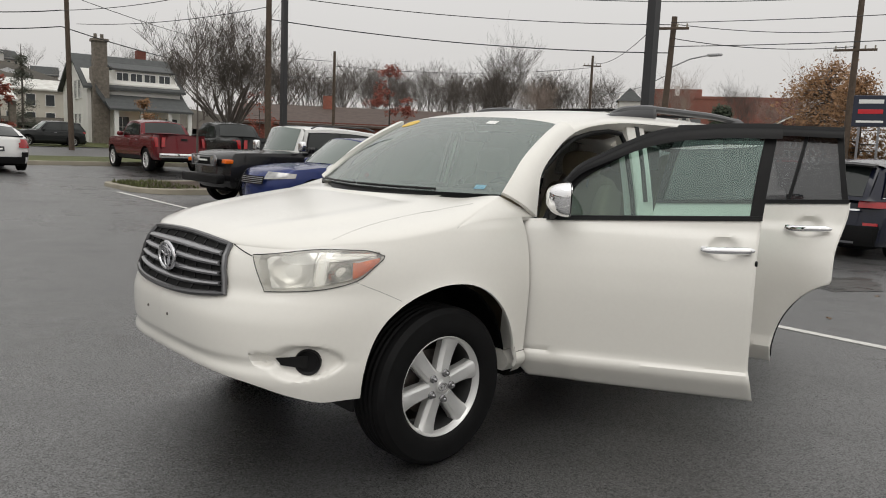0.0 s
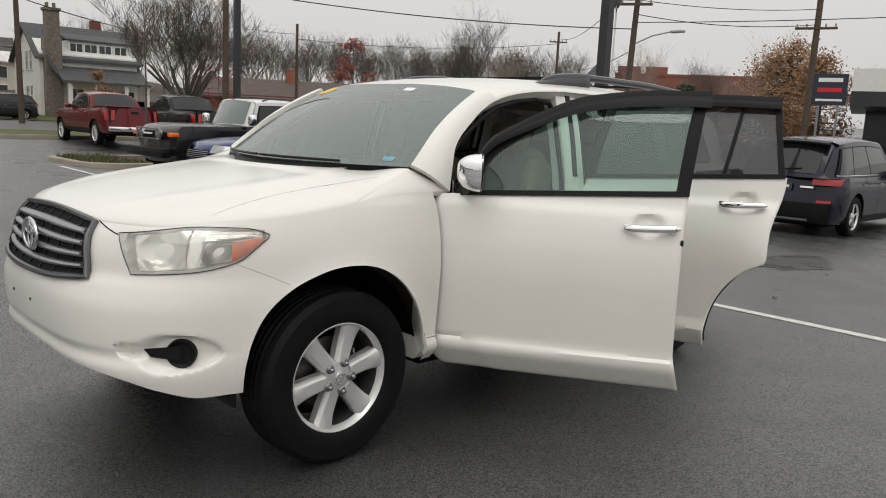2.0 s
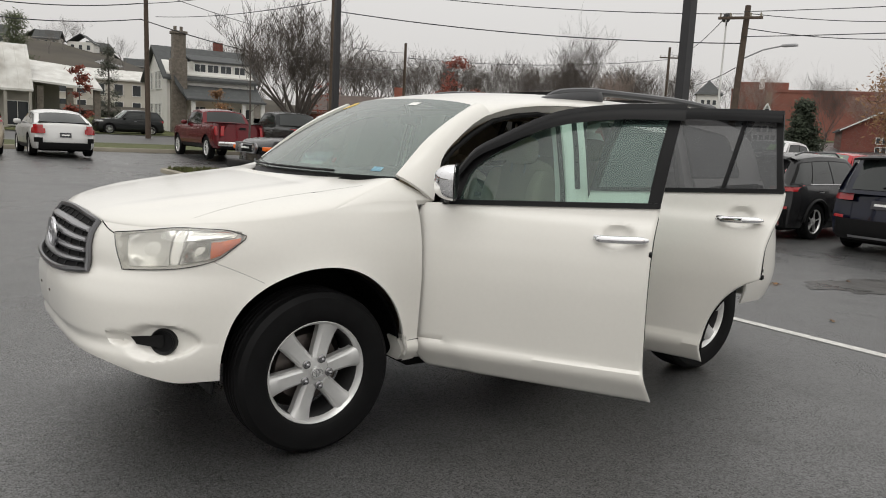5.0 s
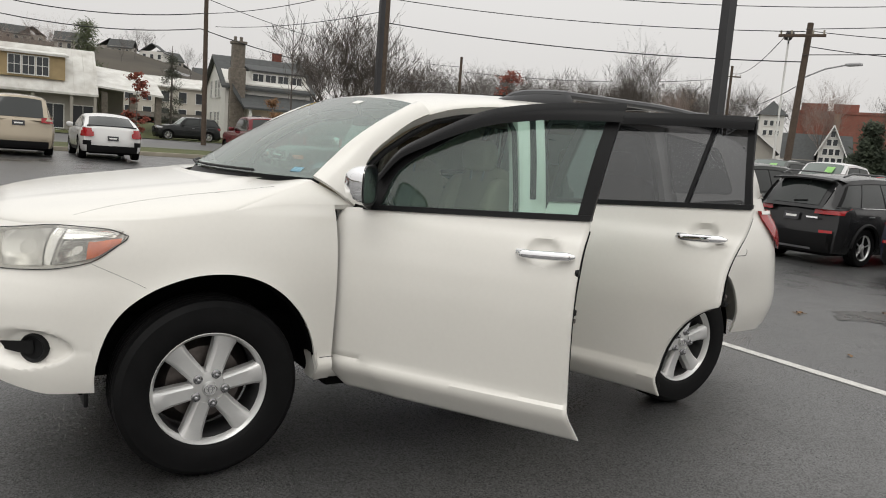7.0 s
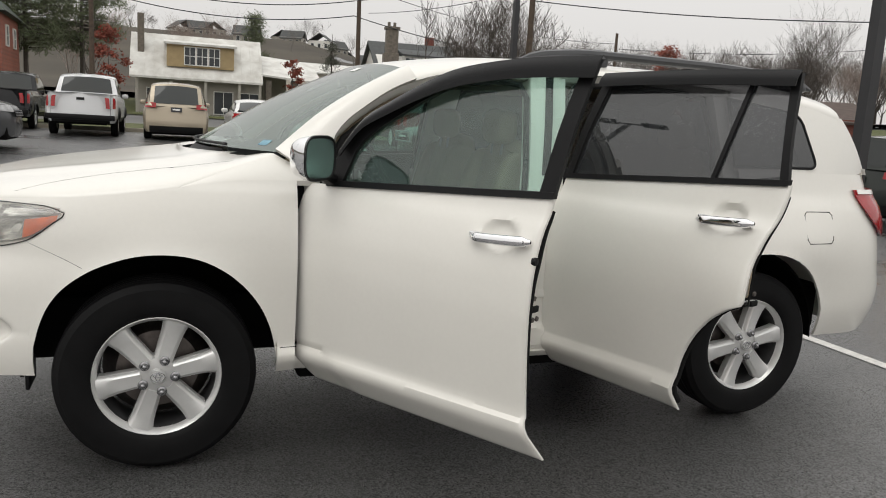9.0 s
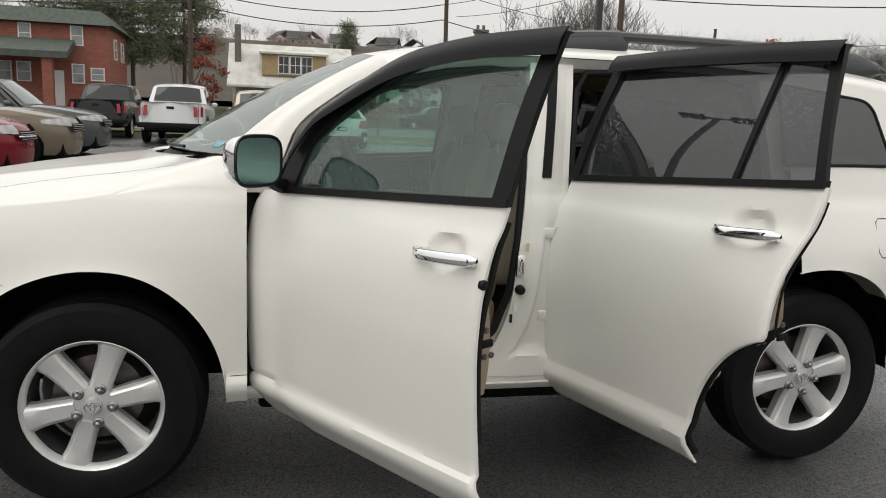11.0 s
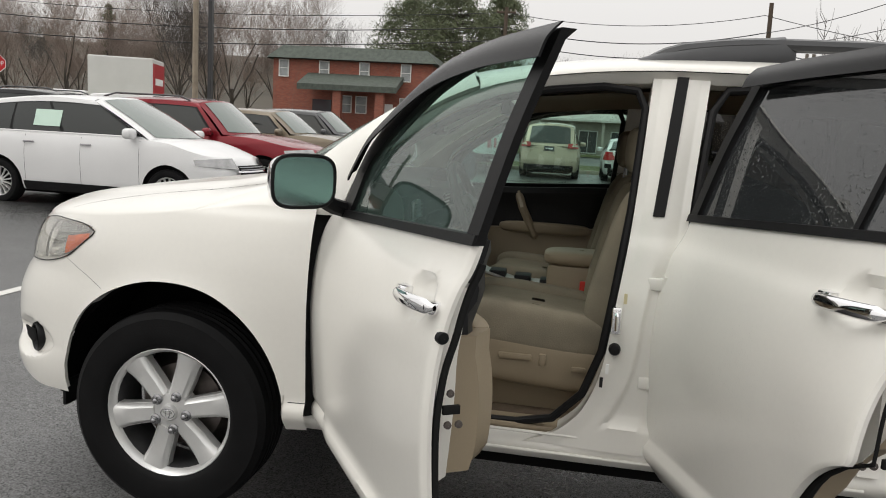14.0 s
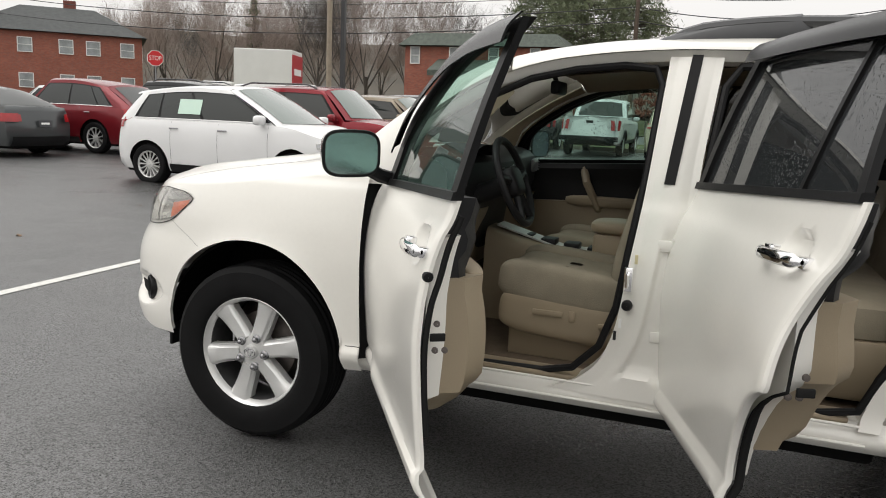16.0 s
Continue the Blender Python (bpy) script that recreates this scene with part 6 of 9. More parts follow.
for yy in (2.2, 3.4, 5.2):
    opening(H, 0, 0.4, 0.75, 1.4, yy, side=(0.87, -1))
    opening(H, 0, 3.0, 0.7, 1.3, yy, side=(0.87, -1))
porch_lamp = simple("porch_lamp", lambda bm: revolve(bm, [(0.001, -0.12), (0.10, -0.06), (0.12, 0), (0.10, 0.06), (0.001, 0.12)], 10, Matrix.Translation((4.6, -1.2, 1.75))), None, H, "lit porch lamp")
pl = bpy.data.materials.new("lamp_glow")
pl.use_nodes = True
pl.node_tree.nodes["Principled BSDF"].inputs["Emission Color"].default_value = (1.0, 0.5, 0.15, 1)
pl.node_tree.nodes["Principled BSDF"].inputs["Emission Strength"].default_value = 6.0
porch_lamp.data.materials.append(pl)

# grey house with a white tin roof and a dormer
T = thing("tin_roof_house", "grey house with weathered white tin roof and dormer", "house", Matrix.Translation((-2.3, 56.3, gz(2, 58))) @ Matrix.Rotation(radians(-1), 4, 'Z'))
simple("wall", lambda bm: box(bm, (0.2, 0.8, -1.0), (9.0, 9, 3.2)), GREYWALL, T, "grey plastered walls")
simple("roof", lambda bm: (slab(bm, lambda u, v: Vector((-0.2 + 9.3 * u, -0.2 + (2.6 * v if v < 0.55 else 2.6 * v + 1.0 * (v - 0.55)), 2.55 + 3.2 * v)), 12, 6, 0.15, toward=(0, 0, -1)), slab(bm, lambda u, v: Vector((-0.2 + 9.3 * u, 2.9 + 6.5 * v, 5.75 - 3.0 * v)), 2, 2, 0.15, toward=(0, 0, -1))), TINROOF, T, "weathered white tin roof")
for k in range(14):
    simple("roof_seam", lambda bm: tube(bm, [(0.1 + 0.68 * k, -0.2 + (2.6 * v if v < 0.55 else 2.6 * v + (v - 0.55)), 2.57 + 3.2 * v) for v in (0, 0.3, 0.6, 1.0)], 0.02, 4), TINROOF, T)
simple("gable_wall", lambda bm: prism(bm, [(0.2, 0.8, 3.2), (0.2, 9, 3.2), (0.2, 3.2, 5.6)], (8.8, 0, 0)), GREYWALL, T)
simple("dormer", lambda bm: box(bm, (2.3, 0.25, 3.35), (7.0, 3.0, 5.0)), TANBOARD, T, "tan boarded dormer")
simple("dormer_roof", lambda bm: slab(bm, lambda u, v: Vector((2.1 + 5.1 * u, 0.0 + 2.8 * v, 5.05 + 0.35 * v)), 1, 2, 0.15, toward=(0, 0, -1)), TINROOF, T)
for x in (3.9, 4.75, 5.6):
    opening(T, x, 3.55, 0.7, 1.2, 0.22)
simple("side_wing_roof", lambda bm: slab(bm, lambda u, v: Vector((9.0 + 4.6 * u, 0.3 + 5.4 * v, 3.25 - 0.35 * u + 1.7 * v)), 4, 2, 0.14, toward=(0, 0, -1)), TINROOF, T, "white tin carport roof")
for x in (9.6, 11.5, 13.3):
    simple("carport_post", lambda bm: box(bm, (x - 0.22, 0.6, -1), (x + 0.22, 1.0, 2.85), 0.02), STONEWALL, T)
simple("carport_back", lambda bm: box(bm, (9.0, 4.6, -1), (11.4, 4.8, 3.9)), GREYWALL, T)
simple("porch_wall", lambda bm: box(bm, (0.2, -0.1, -1.0), (9.0, 0.1, -0.05)), WHITETRIM, T, "white porch balustrade")
for x in (0.3, 2.6, 5.0, 7.4, 8.9):
    simple("porch_post", lambda bm: box(bm, (x - 0.1, -0.1, -1), (x + 0.1, 0.1, 2.55), 0.01), GREYWALL, T)
for x in (1.6, 3.9, 6.3, 8.2):
    opening(T, x, 0.1, 1.3, 1.6, 0.77, bars=(1, 0))
simple("chimney", lambda bm: box(bm, (0.3, 1.2, 3.0), (0.75, 1.7, 7.0), 0.02), STONEWALL, T, "grey chimney stack")


BLIND = material("pane_with_blind", (0.30, 0.32, 0.32), 0.12, vary=0.5, scale=1.2)


def brick_flats(name, label, m, L, D, h, hip, wins, awning=None):
    b = thing(name, label, "building", m)
    simple("wall", lambda bm: box(bm, (0, 0, -2), (L, D, h)), BRICK, b, "red brick walls")
    o = 0.4
    simple("roof", lambda bm: (lambda r: [bm.faces.new([bm.verts.new(p) for p in f]) for f in r])([
        [(-o, -o, h), (L + o, -o, h), (L + o - hip[0], -o + hip[0], h + hip[1]), (-o + hip[0], -o + hip[0], h + hip[1])],
        [(L + o, -o, h), (L + o, D + o, h), (L + o - hip[0], D + o - hip[0], h + hip[1]), (L + o - hip[0], -o + hip[0], h + hip[1])],
        [(L + o, D + o, h), (-o, D + o, h), (-o + hip[0], D + o - hip[0], h + hip[1]), (L + o - hip[0], D + o - hip[0], h + hip[1])],
        [(-o, D + o, h), (-o, -o, h), (-o + hip[0], -o + hip[0], h + hip[1]), (-o + hip[0], D + o - hip[0], h + hip[1])],
        [(-o + hip[0], -o + hip[0], h + hip[1]), (L + o - hip[0], -o + hip[0], h + hip[1]), (L + o - hip[0], D + o - hip[0], h + hip[1]), (-o + hip[0], D + o - hip[0], h + hip[1])],
        [(-o, -o, h - 0.06), (-o, D + o, h - 0.06), (L + o, D + o, h - 0.06), (L + o, -o, h - 0.06)]]), GREENROOF if awning else SHINGLE, b, "dark slate roof")
    for x, z, w, hh in wins:
        opening(b, x, z, w, hh, -0.04, bars=(0, 1), pane=BLIND)
    for yy in (D * 0.3, D * 0.7):
        for zz in (0.4, h - 1.9):
            opening(b, 0, zz, 0.9, 1.2, yy, bars=(0, 1), side=(L + 0.04, 1), pane=BLIND)
    return b


A1 = brick_flats("brick_apartments", "red brick two-storey apartments with green slate roof", Matrix.Translation((-21.1, 50.2, 0.6)) @ Matrix.Rotation(radians(2), 4, 'Z'), 11.6, 8.0, 5.7, (0.9, 0.95),
                 [(x, 4.45, 0.62, 1.1) for x in (0.8, 3.8, 6.75, 9.75)] + [(9.75, 2.1, 0.62, 1.1), (10.9, 2.3, 0.7, 0.7), (5.5, 2.1, 0.7, 1.1), (6.6, 2.1, 0.7, 1.1)], True)
simple("awning", lambda bm: slab(bm, lambda u, v: Vector((2.6 + 7.0 * u, -2.4 + 2.4 * v, 3.85 + 0.9 * v)), 2, 2, 0.4, toward=(0, 0, -1)), GREENROOF, A1, "green slate entrance canopy")
for x in (5.4, 8.4):
    simple("porch_column", lambda bm: box(bm, (x - 0.3, -2.2, -2), (x + 0.3, -1.7, 3.5), 0.02), BRICK, A1)
simple("entrance", lambda bm: box(bm, (3.0, -0.06, 0.9), (4.4, 0.02, 2.9)), DARKPANE, A1)
simple("door", lambda bm: box(bm, (8.1, -0.07, 0.6), (8.9, 0.02, 2.8)), WHITETRIM, A1, "white entrance door")
A2 = brick_flats("brick_apartments", "red brick apartments with grey hipped roof", Matrix.Translation((-57.0, 43.2, 1.2)) @ Matrix.Rotation(radians(43), 4, 'Z'), 13.5, 9.0, 5.6, (4.2, 2.4),
                 [(x, z, 1.0, 1.1) for x in (1.2, 4.4, 7.5, 9.6, 12.3) for z in (1.0, 3.9)])
simple("chimney", lambda bm: box(bm, (7.2, 4, 7.0), (8.2, 5, 8.7)), BRICKDARK, A2)
# long red brick hall and the white turret beyond
HALLBRICK = brick_material("faded_red_brick", (0.30, 0.110, 0.080), (0.25, 0.090, 0.066))
TANBRICK = brick_material("tan_brick", (0.36, 0.24, 0.17), (0.31, 0.20, 0.14))
R = thing("brick_hall", "long red brick hall far beyond the lot", "building", Matrix.Translation((106.1, 69.4, 4.0)) @ Matrix.Rotation(radians(-58), 4, 'Z'))
simple("wall", lambda bm: box(bm, (0, 0, -4), (23, 20, 6.9)), HALLBRICK, R)
simple("upper_wall", lambda bm: box(bm, (0.2, 4, 6.9), (8.2, 18, 8.5)), HALLBRICK, R)
simple("parapet", lambda bm: box(bm, (-0.1, -0.1, 6.7), (23.1, 0.2, 7.1)), HALLBRICK, R)
simple("pier", lambda bm: box(bm, (5.0, -0.25, -4), (5.9, 0, 6.7)), TANBRICK, R, "tan brick pier")
simple("roof_vent", lambda bm: box(bm, (3.9, 3.6, 7.2), (4.7, 4.0, 9.0)), WHITETRIM, R, "white roof vent")
C = thing("turret_house", "white house with a square turret", "house", Matrix.Translation((72.2, 49.2, 4.0)) @ Matrix.Rotation(radians(-50), 4, 'Z'))
simple("turret", lambda bm: box(bm, (-1.2, -1.2, -4), (1.2, 1.2, 3.5)), WHITEWALL, C, "white square turret")
simple("turret_roof", lambda bm: (lambda a: [bm.faces.new([bm.verts.new(p) for p in f]) for f in a])([[(-1.5, -1.5, 3.4), (1.5, -1.5, 3.4), (0, 0, 5.0)], [(1.5, -1.5, 3.4), (1.5, 1.5, 3.4), (0, 0, 5.0)], [(1.5, 1.5, 3.4), (-1.5, 1.5, 3.4), (0, 0, 5.0)], [(-1.5, 1.5, 3.4), (-1.5, -1.5, 3.4), (0, 0, 5.0)]]), SHINGLE, C)
for x in (-0.6, 0.0, 0.6):
    for z in (1.3, 2.3):
        opening(C, x, z, 0.35, 0.5, -1.23, bars=(0, 0))
for (gx0, gy0), yaw, wd, wt, pk, wall, rows_, lab in (
        ((60.3, 47.0), -52, 6.0, 1.8, 4.05, GREYWALL, ((3.0, 1.2, 1), (1.6, 0.2, 3)), "beige gabled house behind the parked cars"),
        ((76.6, 46.2), -56, 2.5, 2.5, 5.0, WHITEWALL, ((1.25, 3.8, 1), (1.25, 2.9, 2), (1.25, 1.9, 3), (1.25, 0.95, 4), (1.25, 0.0, 4)), "white gabled house with rows of small panes"),
        ((84.0, 40.0), -58, 9.0, 2.8, 5.0, BRICKDARK, ((4.5, 1.2, 4), (4.5, 0.2, 4)), "brown house with a steep gable")):
    g_ = thing("gable_house", lab, "house", Matrix.Translation((gx0, gy0, 1.8)) @ Matrix.Rotation(radians(yaw), 4, 'Z'))
    simple("wall", lambda bm: box(bm, (0, 0, -3), (wd, 9, wt)), wall, g_)
    simple("gable_wall", lambda bm: prism(bm, [(0, 0, wt), (wd, 0, wt), (wd / 2, 0, pk)], (0, 9, 0)), wall, g_)
    simple("roof", lambda bm: gable(bm, 0, wd, 0, 9, wt - 0.1, pk + 0.1, 'y', 0.3), SHINGLE, g_)
    for s in (0, 1):
        simple("barge_board", lambda bm: tube(bm, [(-0.3 + s * (wd + 0.6), -0.42, wt - 0.15 - 0.6 * (pk - wt) / wd), (wd / 2, -0.42, pk + 0.02)], 0.09, 4), WHITETRIM, g_, "white barge board")
    for xm, z, n in rows_:
        for k in range(n):
            opening(g_, xm + 0.6 * (k - (n - 1) / 2), z, 0.42, 0.62, -0.04, bars=(0, 0))
L_ = thing("long_house", "low house with a wide dark shingle roof", "house", Matrix.Translation((75.0, 52.6, 1.8)) @ Matrix.Rotation(radians(-53), 4, 'Z'))
simple("wall", lambda bm: box(bm, (0, 0, -3), (9.6, 8, 1.3)), GREYWALL, L_)
simple("roof", lambda bm: gable(bm, 0, 9.6, 0, 8, 1.2, 4.3, 'x', 0.3), SHINGLE, L_, "dark shingle roof")
for x in (1.2, 3.4, 6.0, 8.2):
    opening(L_, x, -0.4, 0.9, 1.3, -0.04, bars=(0, 0))
# low brown hall behind the tree line and houses on the hill
M = thing("low_building", "low brown brick building behind the trees", "building", Matrix.Translation((30.0, 62.0, 1.4)) @ Matrix.Rotation(radians(-33), 4, 'Z'))
simple("wall", lambda bm: box(bm, (0, 0, -3), (30, 12, 1.9)), BRICKDARK, M)
simple("roof", lambda bm: gable(bm, 0, 30, 0, 12, 1.8, 3.6, 'x'), material("brown_roof", (0.09, 0.065, 0.055), 0.85, vary=0.3, scale=2), M)
simple("chimney", lambda bm: box(bm, (8, 5, 2.4), (9, 6, 4.6)), BRICK, M)
rg = random.Random(11)
for k in range(17):
    x, y = 4 + 4.6 * k + rg.uniform(-2, 2), 222 + rg.uniform(-26, 30)
    hh = thing("hill_house", "distant grey-roofed house on the hill", "house", Matrix.Translation((x, y, gz(x, y) - 0.6)) @ Matrix.Rotation(rg.uniform(-0.5, 0.5), 4, 'Z') @ Matrix.Diagonal((0.85, 0.85, 0.85, 1)), group="houses on the hill")
    simple("wall", lambda bm: box(bm, (-3.6, -3, -2), (3.6, 3, 2.8)), GREYWALL if k % 4 else WHITEWALL, hh)
    simple("roof", lambda bm: gable(bm, -3.6, 3.6, -3, 3, 2.7, 5.2, 'x' if k % 2 else 'y'), SHINGLE, hh)
    for x2 in (-2.2, 0, 2.2):
        opening(hh, x2, 0.6, 0.9, 1.3, -3.04, bars=(0, 0))
# white commercial building beside the tin-roof house
W2 = thing("cream_building", "long cream building with a tin roof across the road", "building", Matrix.Translation((13.0, 92.0, 2.0)))
simple("wall", lambda bm: box(bm, (0.5, 0, -2), (11.5, 8, 4.2)), material("cream_siding", (0.55, 0.52, 0.45), 0.7, vary=0.08, scale=1), W2)
simple("roof", lambda bm: gable(bm, 0.5, 11.5, 0, 8, 4.2, 5.4, 'x'), TINROOF, W2)
for x in (1.6, 3.6, 5.6, 7.6, 9.6):
    for z in (0.3, 2.3):
        opening(W2, x, z, 0.9, 1.2, -0.04, bars=(0, 0))
# dealer sign and canopy
SGN = thing("dealer_sign", "dark blue dealer sign on two steel legs", "sign", Matrix.Translation((35.6, 10.25, 0)) @ Matrix.Rotation(radians(-72), 4, 'Z'))
simple("panel", lambda bm: box(bm, (-0.72, -0.15, 3.15), (0.72, 0.15, 4.55), 0.02), material("sign_blue_black", (0.02, 0.025, 0.045), 0.35), SGN)
for nm, x0, x1, z0, z1, c in (("white_mark", -0.5, 0.5, 4.18, 4.36, PAPER), ("red_mark", -0.5, 0.5, 3.72, 3.92, material("sign_red", (0.55, 0.02, 0.03), 0.4)), ("lower_mark", -0.55, 0.55, 3.32, 3.42, PAPER)):
    simple(nm, lambda bm: box(bm, (x0, -0.165, z0), (x1, -0.15, z1), 0.01), c, SGN)
for x in (-0.4, 0.4):
    simple("leg", lambda bm: box(bm, (x - 0.05, -0.05, 0), (x + 0.05, 0.05, 3.2)), SATIN, SGN)
CAN = thing("showroom_canopy", "white and black showroom canopy on white columns", "canopy", Matrix.Translation((41.5, 11.0, 0)) @ Matrix.Rotation(radians(-72), 4, 'Z'))
simple("upper_fascia", lambda bm: box(bm, (-0.3, 0, 4.15), (22, 12, 5.3)), WHITETRIM, CAN)
simple("lower_fascia", lambda bm: box(bm, (-0.3, 0, 3.4), (22, 12, 4.15)), STEELPOLE, CAN)
for x in (2.2, 9.0, 16.0):
    simple("column", lambda bm: box(bm, (x - 0.3, 0.5, 0), (x + 0.3, 1.1, 3.4)), WHITETRIM, CAN)
simple("glass_wall", lambda bm: box(bm, (0.5, 7, 0), (22, 7.2, 3.4)), DARKPANE, CAN)

# stop sign and box truck
ST = thing("stop_sign", "red octagonal stop sign on a post", "sign", Matrix.Translation((-30.6, 34.6, 0)) @ Matrix.Rotation(radians(40), 4, 'Z'))
simple("post", lambda bm: box(bm, (-0.04, 0.01, 0), (0.04, 0.07, 4.2)), SATIN, ST)
RED = material("sign_face_red", (0.55, 0.015, 0.02), 0.4)
octo = lambda r, y: [(r * math.cos(radians(22.5 + 45 * k)), y, 3.95 + r * math.sin(radians(22.5 + 45 * k))) for k in range(8)]
simple("rim", lambda bm: prism(bm, octo(0.49, -0.005), (0, 0.012, 0)), PAPER, ST)
simple("face", lambda bm: prism(bm, octo(0.455, -0.012), (0, 0.008, 0)), RED, ST)
fc = bpy.data.curves.new("stop_text", 'FONT')
fc.body, fc.size, fc.align_x, fc.align_y, fc.extrude = "STOP", 0.36, 'CENTER', 'CENTER', 0.002
tmp = bpy.data.objects.new("tmp_text", fc)
scene.collection.objects.link(tmp)
deps = bpy.context.evaluated_depsgraph_get()
me = bpy.data.meshes.new_from_object(tmp.evaluated_get(deps))
bpy.data.objects.remove(tmp)
word = new("lettering", me)
me.materials.clear()
me.materials.append(PAPER)
word.parent = ST
word.matrix_basis = Matrix.Translation((0, -0.016, 3.95)) @ Matrix.Rotation(radians(90), 4, 'X') @ Matrix.Diagonal((0.8, 1, 1, 1))
BT = thing("box_truck", "white box truck with a red rear panel", "truck", Matrix.Translation((-24.4, 33.6, 0)) @ Matrix.Rotation(radians(17), 4, 'Z'))
simple("cargo_box", lambda bm: box(bm, (0, 0, 1.1), (3.3, 2.4, 4.55), 0.05), material("truck_white", (0.66, 0.66, 0.64), 0.4, vary=0.08, scale=1), BT)
simple("rear_panel", lambda bm: box(bm, (3.3, 0.03, 1.15), (3.33, 2.37, 4.3)), material("truck_red", (0.42, 0.03, 0.04), 0.4), BT, "dark red rear panel")
simple("panel_mark", lambda bm: box(bm, (3.33, 0.4, 3.2), (3.345, 2.0, 3.55)), PAPER, BT)
simple("chassis", lambda bm: box(bm, (-1.6, 0.3, 0.6), (3.2, 2.1, 1.1)), UNDER, BT)
simple("cab", lambda bm: box(bm, (-2.0, 0.15, 0.7), (-0.1, 2.25, 2.7), 0.2), material("truck_cab_white", (0.6, 0.6, 0.58), 0.35, coat=0.3), BT)

# fallen leaves and scraps on the asphalt
rgl = random.Random(8)
LEAF = material("fallen_leaf_brown", (0.20, 0.11, 0.045), 0.7, vary=0.4, scale=30, piece=0.3)


def fallen_leaf(x, y, s, a):
    bm = bmesh.new()
    n = 10
    rim = [bm.verts.new((s * (1 + 0.35 * math.sin(5 * 2 * math.pi * k / n)) * math.cos(2 * math.pi * k / n), 0.65 * s * (1 + 0.35 * math.cos(3 * 2 * math.pi * k / n)) * math.sin(2 * math.pi * k / n), 0.004 + 0.012 * (k % 3) * s / 0.06)) for k in range(n)]
    c = bm.verts.new((0, 0, 0.006))
    for k in range(n):
        bm.faces.new((rim[k], rim[(k + 1) % n], c))
    o = part("fallen_leaf", bm, LEAF)
    o.matrix_world = Matrix.Translation((x, y, gz(x, y))) @ Matrix.Rotation(a, 4, 'Z')
    tagged(o, "curled brown leaf lying on wet asphalt", "leaf", "fallen leaves")


for x, y in ((6.5, 0.75), (6.58, 0.8), (6.42, 0.72), (6.6, 0.7), (7.2, -0.3), (6.0, 2.1), (7.9, 0.6), (5.2, -0.6), (8.3, -0.9), (-1.9, 4.2), (-2.4, 5.4), (-3.6, 3.4), (-4.6, 2.0), (-1.4, 2.6), (5.0, 2.8), (7.0, 1.9), (-5.2, 4.4)):
    fallen_leaf(x + rgl.uniform(-0.05, 0.05), y + rgl.uniform(-0.05, 0.05), rgl.uniform(0.018, 0.045), rgl.uniform(0, 6.28))

# a shallow muddy puddle with streaked edges beyond the stall line
MUD = material("muddy_water_film", (0.048, 0.045, 0.041), 0.36, vary=0.4, scale=3, bump=0.0006, bump_scale=30, rvary=0.1)
bm = bmesh.new()
rim = []
for k in range(64):
    a = 2 * math.pi * k / 64
    r = 1 + 0.16 * math.sin(3 * a + 0.6) + 0.10 * math.sin(7 * a) + 0.06 * math.sin(15 * a + 1.1)
    x, y = 7.8 + 1.0 * r * math.cos(a), 0.35 + 0.42 * r * math.sin(a)
    rim.append(bm.verts.new((x, y, gz(x, y) + 0.004)))
mid_v = bm.verts.new((7.8, 0.35, gz(7.8, 0.35) + 0.004))
for k in range(64):
    bm.faces.new((rim[k], rim[(k + 1) % 64], mid_v))
tagged(part("puddle", bm, MUD), "shallow brown puddle on the asphalt", "puddle", kind="structure")


# ---- interior of the crossover ----
def lean(x, z, deg):
    return Matrix.Translation((x, 0, z)) @ Matrix.Rotation(radians(deg), 4, 'Y') @ Matrix.Translation((-x, 0, -z))


